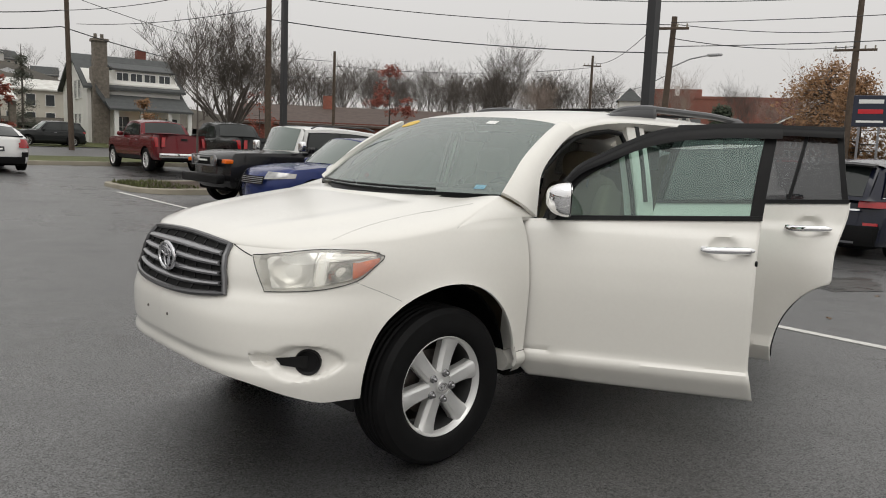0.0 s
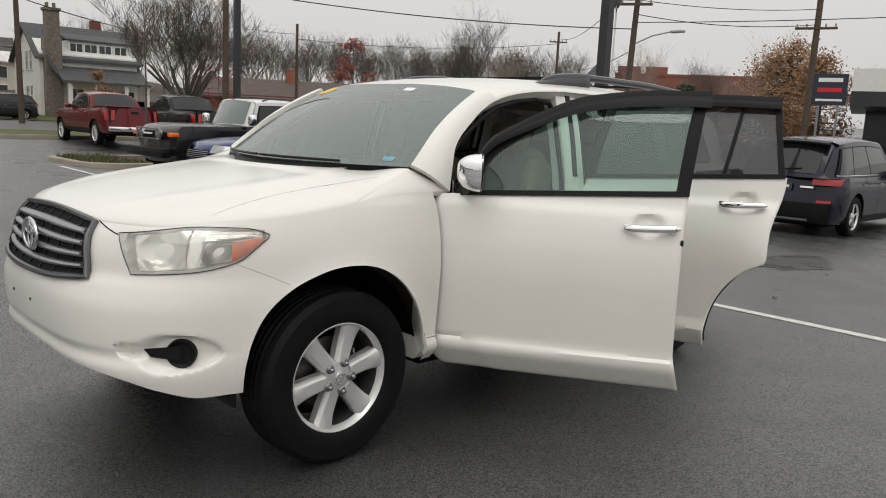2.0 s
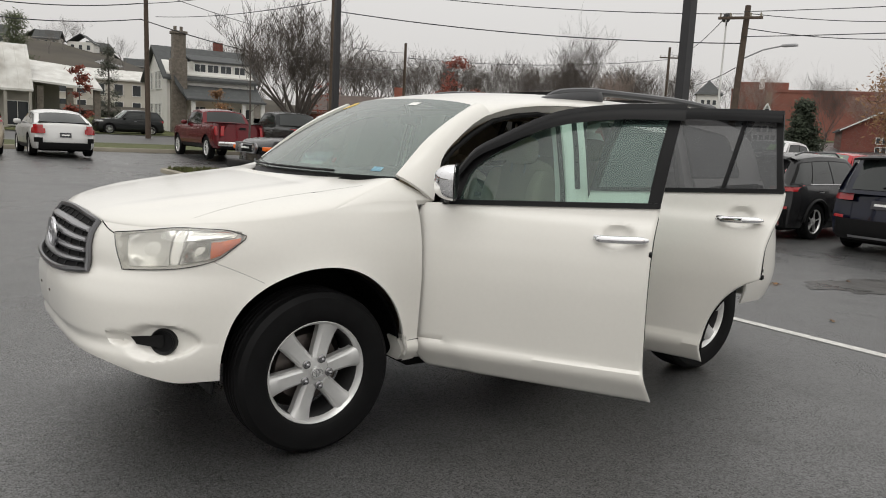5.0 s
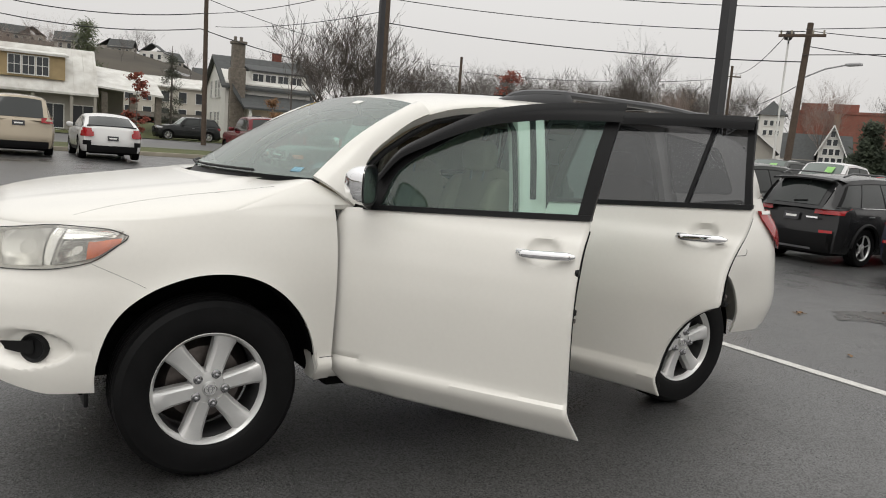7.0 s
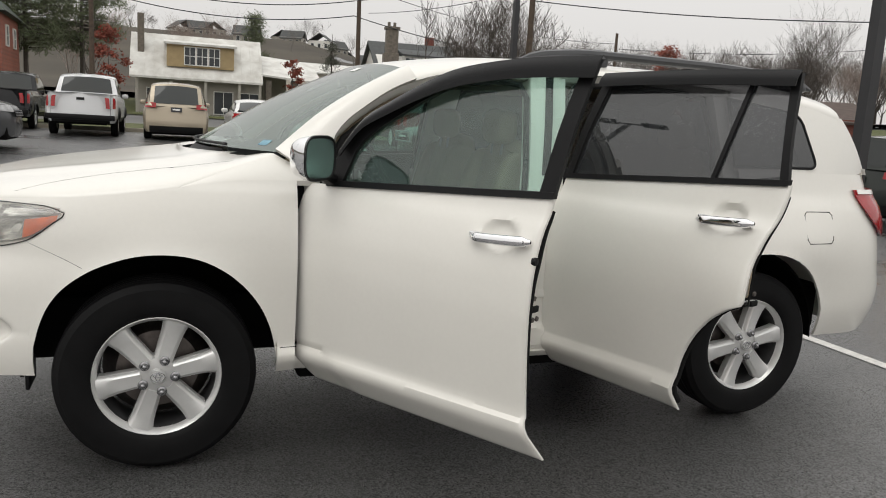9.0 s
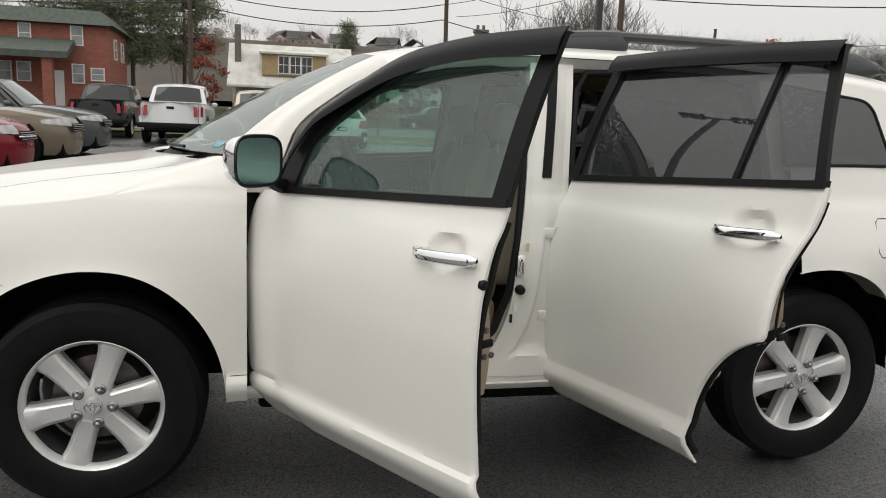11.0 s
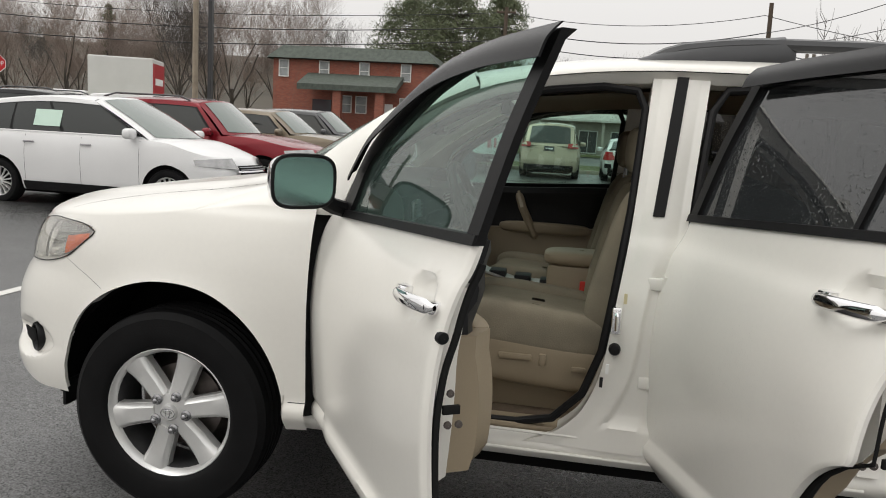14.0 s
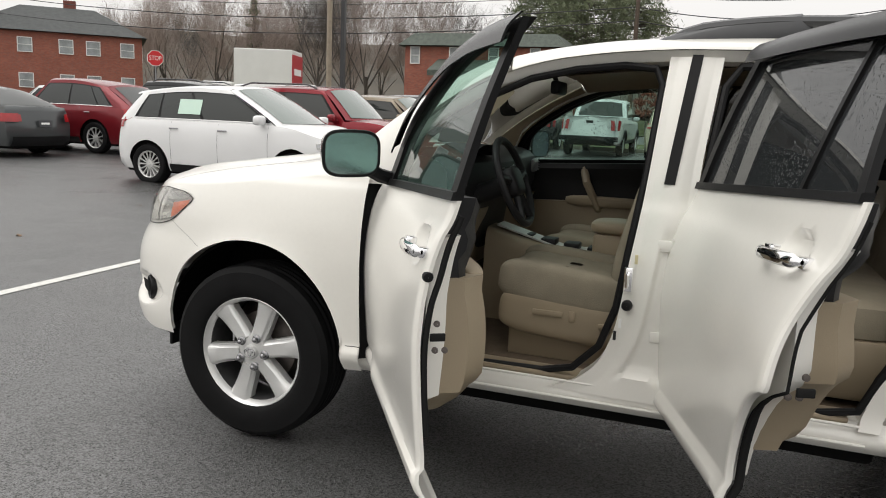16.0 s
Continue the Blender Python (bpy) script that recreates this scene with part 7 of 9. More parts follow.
def front_seat(y):
    bm = bmesh.new()
    puff(bm, (1.24, y, 0.72), (0.26, 0.245, 0.075), 0.40, m=lean(1.24, 0.72, 5))
    seat = part("front_seat", bm, CLOTH, suv, "beige cloth front seat")
    for s in (-1, 1):
        bm = bmesh.new()
        puff(bm, (1.24, y + s * 0.205, 0.735), (0.27, 0.055, 0.085), 0.5, m=lean(1.24, 0.72, 5))
        part("cushion_bolster", bm, CLOTH, seat)
    bm = bmesh.new()
    puff(bm, (1.52, y, 1.03), (0.075, 0.235, 0.32), 0.5, m=lean(1.50, 0.75, 14))
    for s in (-1, 1):
        puff(bm, (1.50, y + s * 0.20, 1.00), (0.105, 0.055, 0.28), 0.55, m=lean(1.50, 0.75, 14))
    part("backrest", bm, CLOTH, seat)
    bm = bmesh.new()
    puff(bm, (1.58, y, 1.385), (0.055, 0.135, 0.085), 0.6)
    hr = part("headrest", bm, CLOTH, seat)
    for s in (-1, 1):
        bm = bmesh.new()
        tube(bm, [(1.57, y + s * 0.06, 1.25), (1.58, y + s * 0.06, 1.34)], 0.006, 6)
        part("headrest_post", bm, SATIN, hr)
    bm = bmesh.new()
    o = -1 if y < 0 else 1
    puff(bm, (1.245, y + o * 0.222, 0.615), (0.262, 0.038, 0.088), 0.50, 36, 14, m=lean(1.24, 0.62, 4))
    skirt = part("seat_base_trim", bm, TAN, seat, "tan seat base panel with power switches")
    for xa, xb, za, zb in ((1.13, 1.25, 0.625, 0.648), (1.275, 1.30, 0.61, 0.655), (1.39, 1.44, 0.60, 0.62)):
        bm = bmesh.new()
        yo = y + o * 0.258
        box(bm, (xa, min(yo, yo + o * 0.012), za), (xb, max(yo, yo + o * 0.012), zb), 0.005)
        part("seat_switch", bm, TAN, skirt)
    bm = bmesh.new()
    box(bm, (1.02, y - 0.2, 0.43), (1.46, y + 0.2, 0.56), 0.01)
    part("seat_rail", bm, TAN, seat)
    bm = bmesh.new()
    box(bm, (1.40, y - o * 0.26 - 0.012, 0.74), (1.43, y - o * 0.26 + 0.012, 0.835), 0.006)
    part("buckle", bm, REDBUCKLE, seat, "red seat belt buckle")


front_seat(-0.39)
front_seat(0.39)
bm = bmesh.new()
puff(bm, (2.18, 0, 0.74), (0.27, 0.66, 0.09), 0.35)
rs = part("rear_seat", bm, CLOTH, suv, "beige cloth rear bench seat")
bm = bmesh.new()
puff(bm, (2.52, 0, 1.05), (0.085, 0.66, 0.33), 0.35, m=lean(2.48, 0.75, 16))
part("backrest", bm, CLOTH, rs)
for y in (-0.42, 0.0, 0.42):
    bm = bmesh.new()
    puff(bm, (2.60, y, 1.40), (0.05, 0.13, 0.075), 0.6)
    part("headrest", bm, CLOTH, rs)
bm = bmesh.new()
box(bm, (1.95, -0.66, 0.46), (2.42, -0.60, 0.68), 0.02)
part("seat_base_trim", bm, TAN, rs)
bm = bmesh.new()
box(bm, (0.52, -0.83, 0.40), (2.62, 0.83, 0.435), 0.008)
box(bm, (0.52, -0.80, 0.42), (0.60, 0.80, 0.80), 0.03)
part("cabin_carpet", bm, CARPET, suv, "brown cabin carpet")
for xa_, xb_ in ((0.62, 1.42), (1.86, 2.25)):
    both("scuff_plate", lambda bm: box(bm, (xa_, -0.865, 0.447), (xb_, -0.76, 0.470), 0.010), TAN, suv, "tan sill scuff plate")
bm = bmesh.new()
surf(bm, lambda u, v: Vector((2.0 + 1.22 * u, (2 * v - 1) * 0.68, 1.64 - 0.06 * (2 * v - 1) ** 4)), 4, 8)
surf(bm, lambda u, v: Vector((1.06 + 0.95 * u + 0.0, (2 * v - 1) * 0.64, 1.585 + 0.06 * math.sin(u * 1.57) - 0.05 * (2 * v - 1) ** 4)), 6, 8)
part("headliner", bm, TAN, suv, "tan roof lining")
# dashboard
bm = bmesh.new()
def dash(u, v):
    y = (2 * v - 1) * 0.74
    prof = polyline([(0.30, 1.215), (0.52, 1.235), (0.70, 1.225), (0.79, 1.18), (0.80, 1.08), (0.76, 0.95), (0.72, 0.82), (0.66, 0.70)])
    x, z = prof(u)
    x += max(0, 0.52 - x) * 0.75 * (y / 0.74) ** 2
    z -= max(0, 0.60 - x) * 0.10
    return Vector((x + 0.02 * math.cos(y * 4), y, z + 0.012 * math.exp(-((y + 0.38) / 0.18) ** 2)))
surf(bm, dash, 24, 24)
bmesh.ops.recalc_face_normals(bm, faces=bm.faces)
db = part("dashboard", bm, BLACKVINYL, suv, "black dashboard over tan lower panels")
bm = bmesh.new()
slab(bm, lambda u, v: Vector((0.785 - 0.10 * u, (2 * v - 1) * 0.74, 0.98 - 0.30 * u)), 6, 10, 0.03, toward=(-1, 0, 0))
part("lower_dash_panel", bm, TAN, db, "tan lower dash panel")
bm = bmesh.new()
surf(bm, lambda u, v: Vector((0.66 + 0.17 * u, -0.38 + 0.19 * math.cos(math.pi * v), 1.215 + 0.055 * math.sin(math.pi * v))), 4, 14)
part("instrument_hood", bm, BLACKVINYL, db)
for y in (-0.66, -0.10, 0.10, 0.62):
    bm = bmesh.new()
    box(bm, (0.795, y - 0.06, 1.10), (0.812, y + 0.06, 1.17), 0.012)
    for k in range(4):
        box(bm, (0.81, y - 0.052, 1.108 + 0.014 * k), (0.818, y + 0.052, 1.113 + 0.014 * k))
    part("air_vent", bm, SATIN, db, "grey air vent")
# steering wheel
sw = Matrix.Translation((0.955, -0.385, 1.12)) @ Matrix.Rotation(radians(-22), 4, 'Y')
bm = bmesh.new()
tube(bm, [sw @ Vector((0, 0.185 * math.cos(2 * math.pi * k / 40), 0.185 * math.sin(2 * math.pi * k / 40))) for k in range(40)], 0.016, 10, closed=True)
steer = part("steering_wheel", bm, BLACKVINYL, suv, "black steering wheel with silver trim")
bm = bmesh.new()
puff(bm, (0, 0, 0), (0.03, 0.075, 0.065), 0.6)
bmesh.ops.transform(bm, matrix=sw, verts=bm.verts)
for a in (0.15, math.pi - 0.15, -math.pi / 2 + 0.4, -math.pi / 2 - 0.4):
    tube(bm, [sw @ Vector((0, 0.05 * math.cos(a), 0.05 * math.sin(a))), sw @ Vector((0, 0.18 * math.cos(a), 0.18 * math.sin(a)))], 0.017, 8)
part("airbag_hub", bm, BLACKVINYL, steer)
bm = bmesh.new()
tube(bm, [(0.955, -0.385, 1.12), (0.72, -0.385, 1.02)], 0.045, 12)
part("steering_column", bm, BLACKVINYL, steer)
# console
bm = bmesh.new()
def cons(u, v):
    x = 0.76 + 0.62 * u
    top = 0.875 - 0.09 * min(1, u * 1.6)
    a = math.pi * v
    return Vector((x, -0.125 * math.copysign(abs(math.cos(a)) ** 0.35, math.cos(a)), 0.44 + (top - 0.44) * math.sin(a) ** 0.3))
surf(bm, cons, 12, 20)
bmesh.ops.recalc_face_normals(bm, faces=bm.faces)
con = part("centre_console", bm, TAN, suv, "tan centre console with silver top")
bm = bmesh.new()
slab(bm, lambda u, v: Vector((0.80 + 0.50 * u, -0.062 + 0.124 * v, 0.887 - 0.09 * min(1, u * 1.55))), 8, 4, 0.008, toward=(0, 0, -1))
part("console_plate", bm, ALLOY, con, "silver console plate")
for k in range(4):
    bm = bmesh.new()
    box(bm, (0.90 + 0.11 * k, -0.045, 0.79), (0.97 + 0.11 * k, 0.045, 0.812 + 0.012 * (3 - k)), 0.006)
    part("console_tray", bm, BLACKVINYL, con)
bm = bmesh.new()
puff(bm, (1.40, 0, 0.915), (0.16, 0.115, 0.032), 0.5)
box(bm, (1.26, -0.105, 0.46), (1.55, 0.105, 0.89), 0.02)
part("armrest", bm, TAN, con, "tan centre armrest")
# stickers on the windscreen, seat belts
def sticker(name, s0, e0, ds, de, mat, label, oval=False):
    bm = bmesh.new()
    def f(u, v):
        a, b = (u, v) if not oval else (0.5 + 0.5 * (2 * u - 1) * math.sqrt(1 - 0.5 * (2 * v - 1) ** 2), 0.5 + 0.5 * (2 * v - 1) * math.sqrt(1 - 0.5 * (2 * u - 1) ** 2))
        return screen_pt(s0 + ds * a, e0 + de * b) + Vector((-0.0010, 0, 0.0018))
    slab(bm, f, 10, 10, 0.001)
    bmesh.ops.recalc_face_normals(bm, faces=bm.faces)
    part(name, bm, mat, screen, label)
sticker("yellow_sticker", 0.84, 0.50, 0.13, 0.24, YELLOWSTICK, "yellow oval price sticker", True)
sticker("inspection_sticker", 0.045, -0.80, 0.045, 0.052, material("pale_blue_sticker", (0.20, 0.36, 0.42), 0.5, vary=0.5, scale=60, tint=(0.05, 0.16, 0.26)), "blue inspection sticker")
sticker("toll_tag", 0.88, -0.42, 0.05, 0.09, PAPER, "white tag")
bm = bmesh.new()
box(bm, (1.02, -0.10, 1.50), (1.06, 0.10, 1.56), 0.012)
tube(bm, [(1.03, 0, 1.55), (1.0, 0, 1.62)], 0.012, 6)
part("rear_view_mirror", bm, BLACKVINYL, suv)
for s in (-1, 1):
    bm = bmesh.new()
    slab(bm, lambda u, v: Vector((1.585 - 0.02 * u + 0.045 * v, s * (0.70 + 0.06 * (1 - u)), 1.45 - 0.85 * u)), 8, 1, 0.003)
    part("seat_belt", bm, BLACKVINYL, suv)


# ---- trees ----
def bare_tree(seed, h, spread, depth=5, r0=0.16, bole=0.24, kids=(4, 5), limbs=5, wide=1.0, thin=0.0045):
    """Trunk and crown of a leafless tree, as two bmeshes."""
    rg = random.Random(seed)
    trunk, crown = bmesh.new(), bmesh.new()

    def grow(p, d, length, r, level):
        n = (3 if level < 2 else 2) if level < depth else (2 if depth > 5 else 1)
        pts, q = [p], p
        for k in range(n):
            d = (d + Vector((rg.uniform(-1, 1), rg.uniform(-1, 1), rg.uniform(-0.3, 0.7))) * 0.17).normalized()
            q = q + d * length / n
            pts.append(q)
        r1 = r * 0.6
        tube(trunk if level < 2 else crown, pts, [r + (r1 - r) * k / n for k in range(n + 1)], 7 if level < 2 else 3, caps=False)
        if level >= depth:
            return
        for k in range(rg.randint(*kids) + (1 if level == depth - 1 else 0) if level else limbs):
            t = rg.uniform(0.25, 1.0) if level else rg.uniform(0.5, 1.0)
            i = min(n - 1, int(t * n))
            at = pts[i].lerp(pts[i + 1], t * n - i)
            a = rg.uniform(0, 6.283) if level else 6.283 * (k + rg.uniform(-0.3, 0.3)) / limbs
            side = Vector((math.cos(a), math.sin(a), rg.uniform(0.15, 1.0)))
            nd = (d * (1 - spread) + side * spread + Vector((0, 0, 0.12))).normalized()
            grow(at, nd, length * (rg.uniform(0.58, 0.86) if level else rg.uniform(1.2, 1.6)), max(thin, r1 * rg.uniform(0.36, 0.62)), level + 1)
    grow(Vector((0, 0, -0.2)), Vector((0, 0, 1)), h * bole, r0, 0)
    heights = sorted(v.co.z for v in crown.verts)
    top = heights[int(len(heights) * 0.985)]
    for q in (trunk, crown):
        for v in q.verts:
            v.co *= h / top
            v.co.x *= wide
            v.co.y *= wide
    return trunk, crown


def mesh_of(bm, mat, name):
    me = bpy.data.meshes.new(name)
    bm.to_mesh(me)
    bm.free()
    me.materials.append(mat)
    return me


TREES = []
for k, (h, sp, mt) in enumerate(((10, 0.58, BARK), (9, 0.52, BARK2), (11, 0.48, BARK2), (8, 0.60, BARK2))):
    a, b = bare_tree(20 + k, h, sp * 0.92, 5, 0.18, 0.24, (4, 5))
    TREES.append((mesh_of(a, BARK, "trunk"), mesh_of(b, mt, "crown")))


def plant(k, x, y, s=1.0, rot=0.0, label="bare deciduous tree with fine grey twigs", group="bare trees", z=None):
    t = thing("tree", label, "tree", Matrix.Translation((x, y, gz(x, y) if z is None else z)) @ Matrix.Rotation(rot, 4, 'Z') @ Matrix.Diagonal((s, s, s, 1)), group)
    for nm, me in zip(("trunk", "crown"), TREES[k]):
        o = new(nm, me)
        o.parent = t
    return t


# the wide bare tree before the house
a, b = bare_tree(7, 8.4, 0.56, 6, 0.20, 0.14, (3, 3), 10, 1.05, 0.005)
TREES.append((mesh_of(a, BARK, "trunk"), mesh_of(b, BARK, "crown")))
plant(4, 19.4, 41.0, 1.0, 0.6, "wide-crowned bare tree beside the white house")
plant(0, 50.5, 46.8, 0.95, 2.0, "bare tree with an open crown")
rg = random.Random(5)
for k in range(17):
    plant(rg.randrange(4), -62 + 2.4 * k + rg.uniform(-1, 1), 64 + rg.uniform(-7, 14) - 0.12 * k, rg.uniform(0.95, 1.35), rg.uniform(0, 6.28), "bare tree with reddish twigs behind the lot")
for k in range(4):
    plant(rg.randrange(4), -35 + 3.5 * k, 52 + 3 * k, 1.25, rg.uniform(0, 6.28), "large bare tree behind the lot")
for k in range(8):
    plant(rg.randrange(4), 58 + 6.5 * k + rg.uniform(-2, 2), 62 - 4.6 * k + rg.uniform(-3, 3), rg.uniform(0.75, 1.0), rg.uniform(0, 6.28), "bare tree among the far houses")
for x, y, s in ((6, 84, 0.9), (2, 96, 1.0), (-8, 92, 1.1), (4, 100, 1.1), (26, 76, 0.8), (62, 24, 0.7), (57, 21, 0.75)):
    plant(rg.randrange(4), x, y, s, rg.uniform(0, 6.28))


def woods(name, label, spots, seed, mat=None):
    """Far woods, one mesh of many leafless trees."""
    rg = random.Random(seed)
    V, Fc = [], []
    base = []
    for k in range(3):
        a, b = bare_tree(60 + k, 10, 0.48 + 0.06 * k, 4, 0.15, 0.24, (3, 4), thin=0.009)
        for q in (a, b):
            q.verts.index_update()
        base.append([([tuple(v.co) for v in q.verts], [[v.index for v in f.verts] for f in q.faces]) for q in (a, b)])
        a.free(), b.free()
    for x, y, s in spots:
        c, sn = math.cos(rg.uniform(0, 6.28)), math.sin(rg.uniform(0, 6.28))
        nrm = math.hypot(c, sn)
        c, sn = c / nrm, sn / nrm
        z = gz(x, y)
        for vs, fs in base[rg.randrange(3)]:
            o = len(V)
            V += [(x + s * (c * p[0] - sn * p[1]), y + s * (sn * p[0] + c * p[1]), z + s * p[2]) for p in vs]
            Fc += [[i + o for i in f] for f in fs]
    me = bpy.data.meshes.new(name)
    me.from_pydata(V, [], Fc)
    me.materials.append(mat or BARK)
    tagged(new(name, me), label, "woods", kind="stuff")


spots = []
for k in range(110):
    t = rg.random()
    spots.append((38 + 68 * t + rg.uniform(-6, 6), 122 - 42 * t + rg.uniform(-14, 14), rg.uniform(0.8, 1.15)))
woods("far_woods", "distant leafless woods along the ridge", spots, 3)
woods("hill_woods", "leafless woods among houses on the far hill, greyed by painted haze", [(-50 + 190 * rg.random(), 165 + 130 * rg.random(), rg.uniform(0.35, 0.75)) for k in range(110)], 9, HAZEBARK)
# unseen south tree line, added only to darken reflections and side light
woods("unseen_south_woods", "unseen leafless woods added south of the lot to darken reflections", [(-70 + 2.4 * k + rg.uniform(-1, 1), -62 + rg.uniform(-9, 5) + abs(k - 30) * 0.5, rg.uniform(0.8, 1.2)) for k in range(0, 60, 2)], 21, BARK)
woods("thicket", "brown leafless thicket behind the lot", [(-85 + 80 * rg.random(), 66 + 24 * rg.random(), rg.uniform(0.45, 0.95)) for k in range(36)], 12, BARK2)


DARKPINE = material("dark_evergreen_needles", (0.045, 0.058, 0.036), 0.9, vary=0.4, scale=1.5)
SPRUCE = material("spruce_needles", (0.07, 0.075, 0.055), 0.9, vary=0.4, scale=1.5)


def leafy(seed, h, r, n, mat, size, conic=0.0, base=0.2, trunk_r=0.05):
    """A trunk with many small leaf blades in clumps."""
    rg = random.Random(seed)
    tk, cr = bmesh.new(), bmesh.new()
    thin = 0.16 if mat in (PINE, SPRUCE) else 0.45
    tube(tk, [(0, 0, -0.1), (0.03, 0, h * 0.5), (0, 0.02, h * 0.95)], [trunk_r, trunk_r * 0.6, trunk_r * 0.2], 7)
    clumps = []
    for k in range(max(16, n // 60)):
        t = base + (1 - base) * rg.random() ** 0.9
        rr = r * ((1 - t) / (1 - base) if conic else math.sin(math.pi * min(1, 0.12 + 0.88 * (t - base) / (1 - base))) ** 0.7)
        a, q = rg.uniform(0, 6.28), rg.uniform(0.35, 1.0)
        c = Vector((rr * q * math.cos(a), rr * q * math.sin(a), h * t - (0.12 * h * q * conic)))
        clumps.append(c)
        tube(tk, [(0, 0, h * t), tuple(c)], [trunk_r * 0.3, trunk_r * 0.08], 3, caps=False)
    for k in range(n):
        c = rg.choice(clumps)
        p = c + Vector((rg.gauss(0, 1), rg.gauss(0, 1), rg.gauss(0, 0.55))) * r * (0.125 if mat is PINE and h > 9 else 0.17)
        d = Vector((rg.uniform(-1, 1), rg.uniform(-1, 1), rg.uniform(-1, 1))).normalized()
        e = d.orthogonal().normalized()
        s = size * rg.uniform(0.6, 1.4)
        cr.faces.new([cr.verts.new(v) for v in (p - d * s, p + e * s * thin, p + d * s, p - e * s * thin)])
    return tk, cr


def plant_leafy(name, label, x, y, seed, h, r, n, mat, size, conic=0.0, base=0.2, tr=0.05):
    t = thing(name, label, "tree", Matrix.Translation((x, y, gz(x, y))))
    a, b = leafy(seed, h, r, n, mat, size, conic, base, tr)
    part("trunk", a, BARK, t)
    part("crown", b, mat, t, smooth=False)


plant_leafy("red_leaf_tree", "small tree with rust-red leaves", 6.2, 37.5, 1, 3.9, 0.62, 1100, REDLEAF, 0.085, base=0.2)
plant_leafy("red_leaf_tree", "tree with rust-red autumn leaves", 31.7, 41.0, 2, 6.4, 1.6, 1700, REDLEAF, 0.12, base=0.25, tr=0.09)
plant_leafy("red_leaf_tree", "young tree with a few red leaves", 22.5, 43.0, 3, 4.4, 1.3, 500, REDLEAF, 0.10, base=0.3)
plant_leafy("red_leaf_tree", "small red-leaved tree by the road", -3.6, 52.0, 4, 5.5, 1.3, 1500, REDLEAF, 0.11, base=0.25)
plant_leafy("red_leaf_tree", "small orange-leaved shrub by the house", 16.6, 47.5, 5, 3.2, 1.1, 900, BROWNLEAF, 0.10, base=0.1)
plant_leafy("oak_tree", "tall tree with brown winter leaves", 53.5, 19.5, 6, 8.0, 3.2, 6500, BROWNLEAF, 0.13, base=0.25, tr=0.2)
plant_leafy("oak_tree", "tall tree with brown winter leaves", 50.0, 16.0, 16, 6.5, 2.6, 4500, BROWNLEAF, 0.13, base=0.2, tr=0.2)
plant_leafy("spruce", "dark conical spruce beside the road", 14.6, 69.6, 7, 7.4, 1.5, 2600, SPRUCE, 0.15, 1.0, 0.05, 0.12)
for k, (x, y, h, r, n) in enumerate(((-9.6, 60.0, 12.5, 3.6, 14000), (-6.3, 64.5, 12.0, 3.2, 11000), (-15.0, 68.0, 12.0, 4.4, 12000))):
    plant_leafy("pine_tree", "tall green pine behind the apartments", x, y, 8 + k, h, r, n, PINE, 0.21, 0.0, 0.30, 0.2)
plant_leafy("evergreen", "round dark evergreen behind the tin roof", 8.0, 74.0, 10, 8.5, 2.4, 3200, PINE, 0.2, 0.2, 0.2, 0.15)
plant_leafy("evergreen", "dark evergreen before the brick hall", 60.0, 31.0, 12, 4.3, 1.8, 8000, DARKPINE, 0.16, 0.45, 0.03, 0.12)
plant_leafy("ivy_trunk", "ivy-clad tree trunk in the woods", -36.0, 53.0, 13, 9.0, 0.75, 3000, PINE, 0.16, 0.0, 0.1, 0.45)
sap = thing("sapling", "thin staked sapling in the planting island", "tree", Matrix.Translation((7.0, 17.6, 0.2)))
bm = bmesh.new()
tube(bm, [(0, 0, 0), (0.03, 0, 1.8), (0, 0.03, 4.6)], [0.035, 0.025, 0.006], 6)
rg2 = random.Random(3)
part("trunk", bm, BARK, sap)
for k in range(26):
    bm = bmesh.new()
    z = 1.6 + 2.9 * rg2.random()
    a = rg2.uniform(0, 6.28)
    L_ = 0.25 + 0.55 * (4.7 - z) / 3
    tube(bm, [(0.02, 0, z), (L_ * 0.5 * math.cos(a), L_ * 0.5 * math.sin(a), z + 0.3), (L_ * 0.7 * math.cos(a), L_ * 0.7 * math.sin(a), z + 0.75)], [0.009, 0.006, 0.003], 3, caps=False)
    part("branch", bm, BARK, sap)


# ---- parked cars ----
CARGLASS = material("dark_car_glass", (0.018, 0.022, 0.021), 0.05, coat=0.2)
CARSCREEN = material("car_windscreen_glass", (0.12, 0.15, 0.135), 0.05, coat=0.8)
PLATE = material("dealer_plate", (0.03, 0.03, 0.035), 0.4)
GREENTAG = material("green_tag", (0.27, 0.55, 0.17), 0.5)
CLEARLAMP = material("clear_lamp", (0.40, 0.40, 0.40), 0.15, metal=0.7, vary=0.4, scale=9)


def paint(name, c, metal=0.3):
    return material(name, c, 0.24, metal=metal, coat=0.45, spec=0.25, vary=0.04, scale=2)


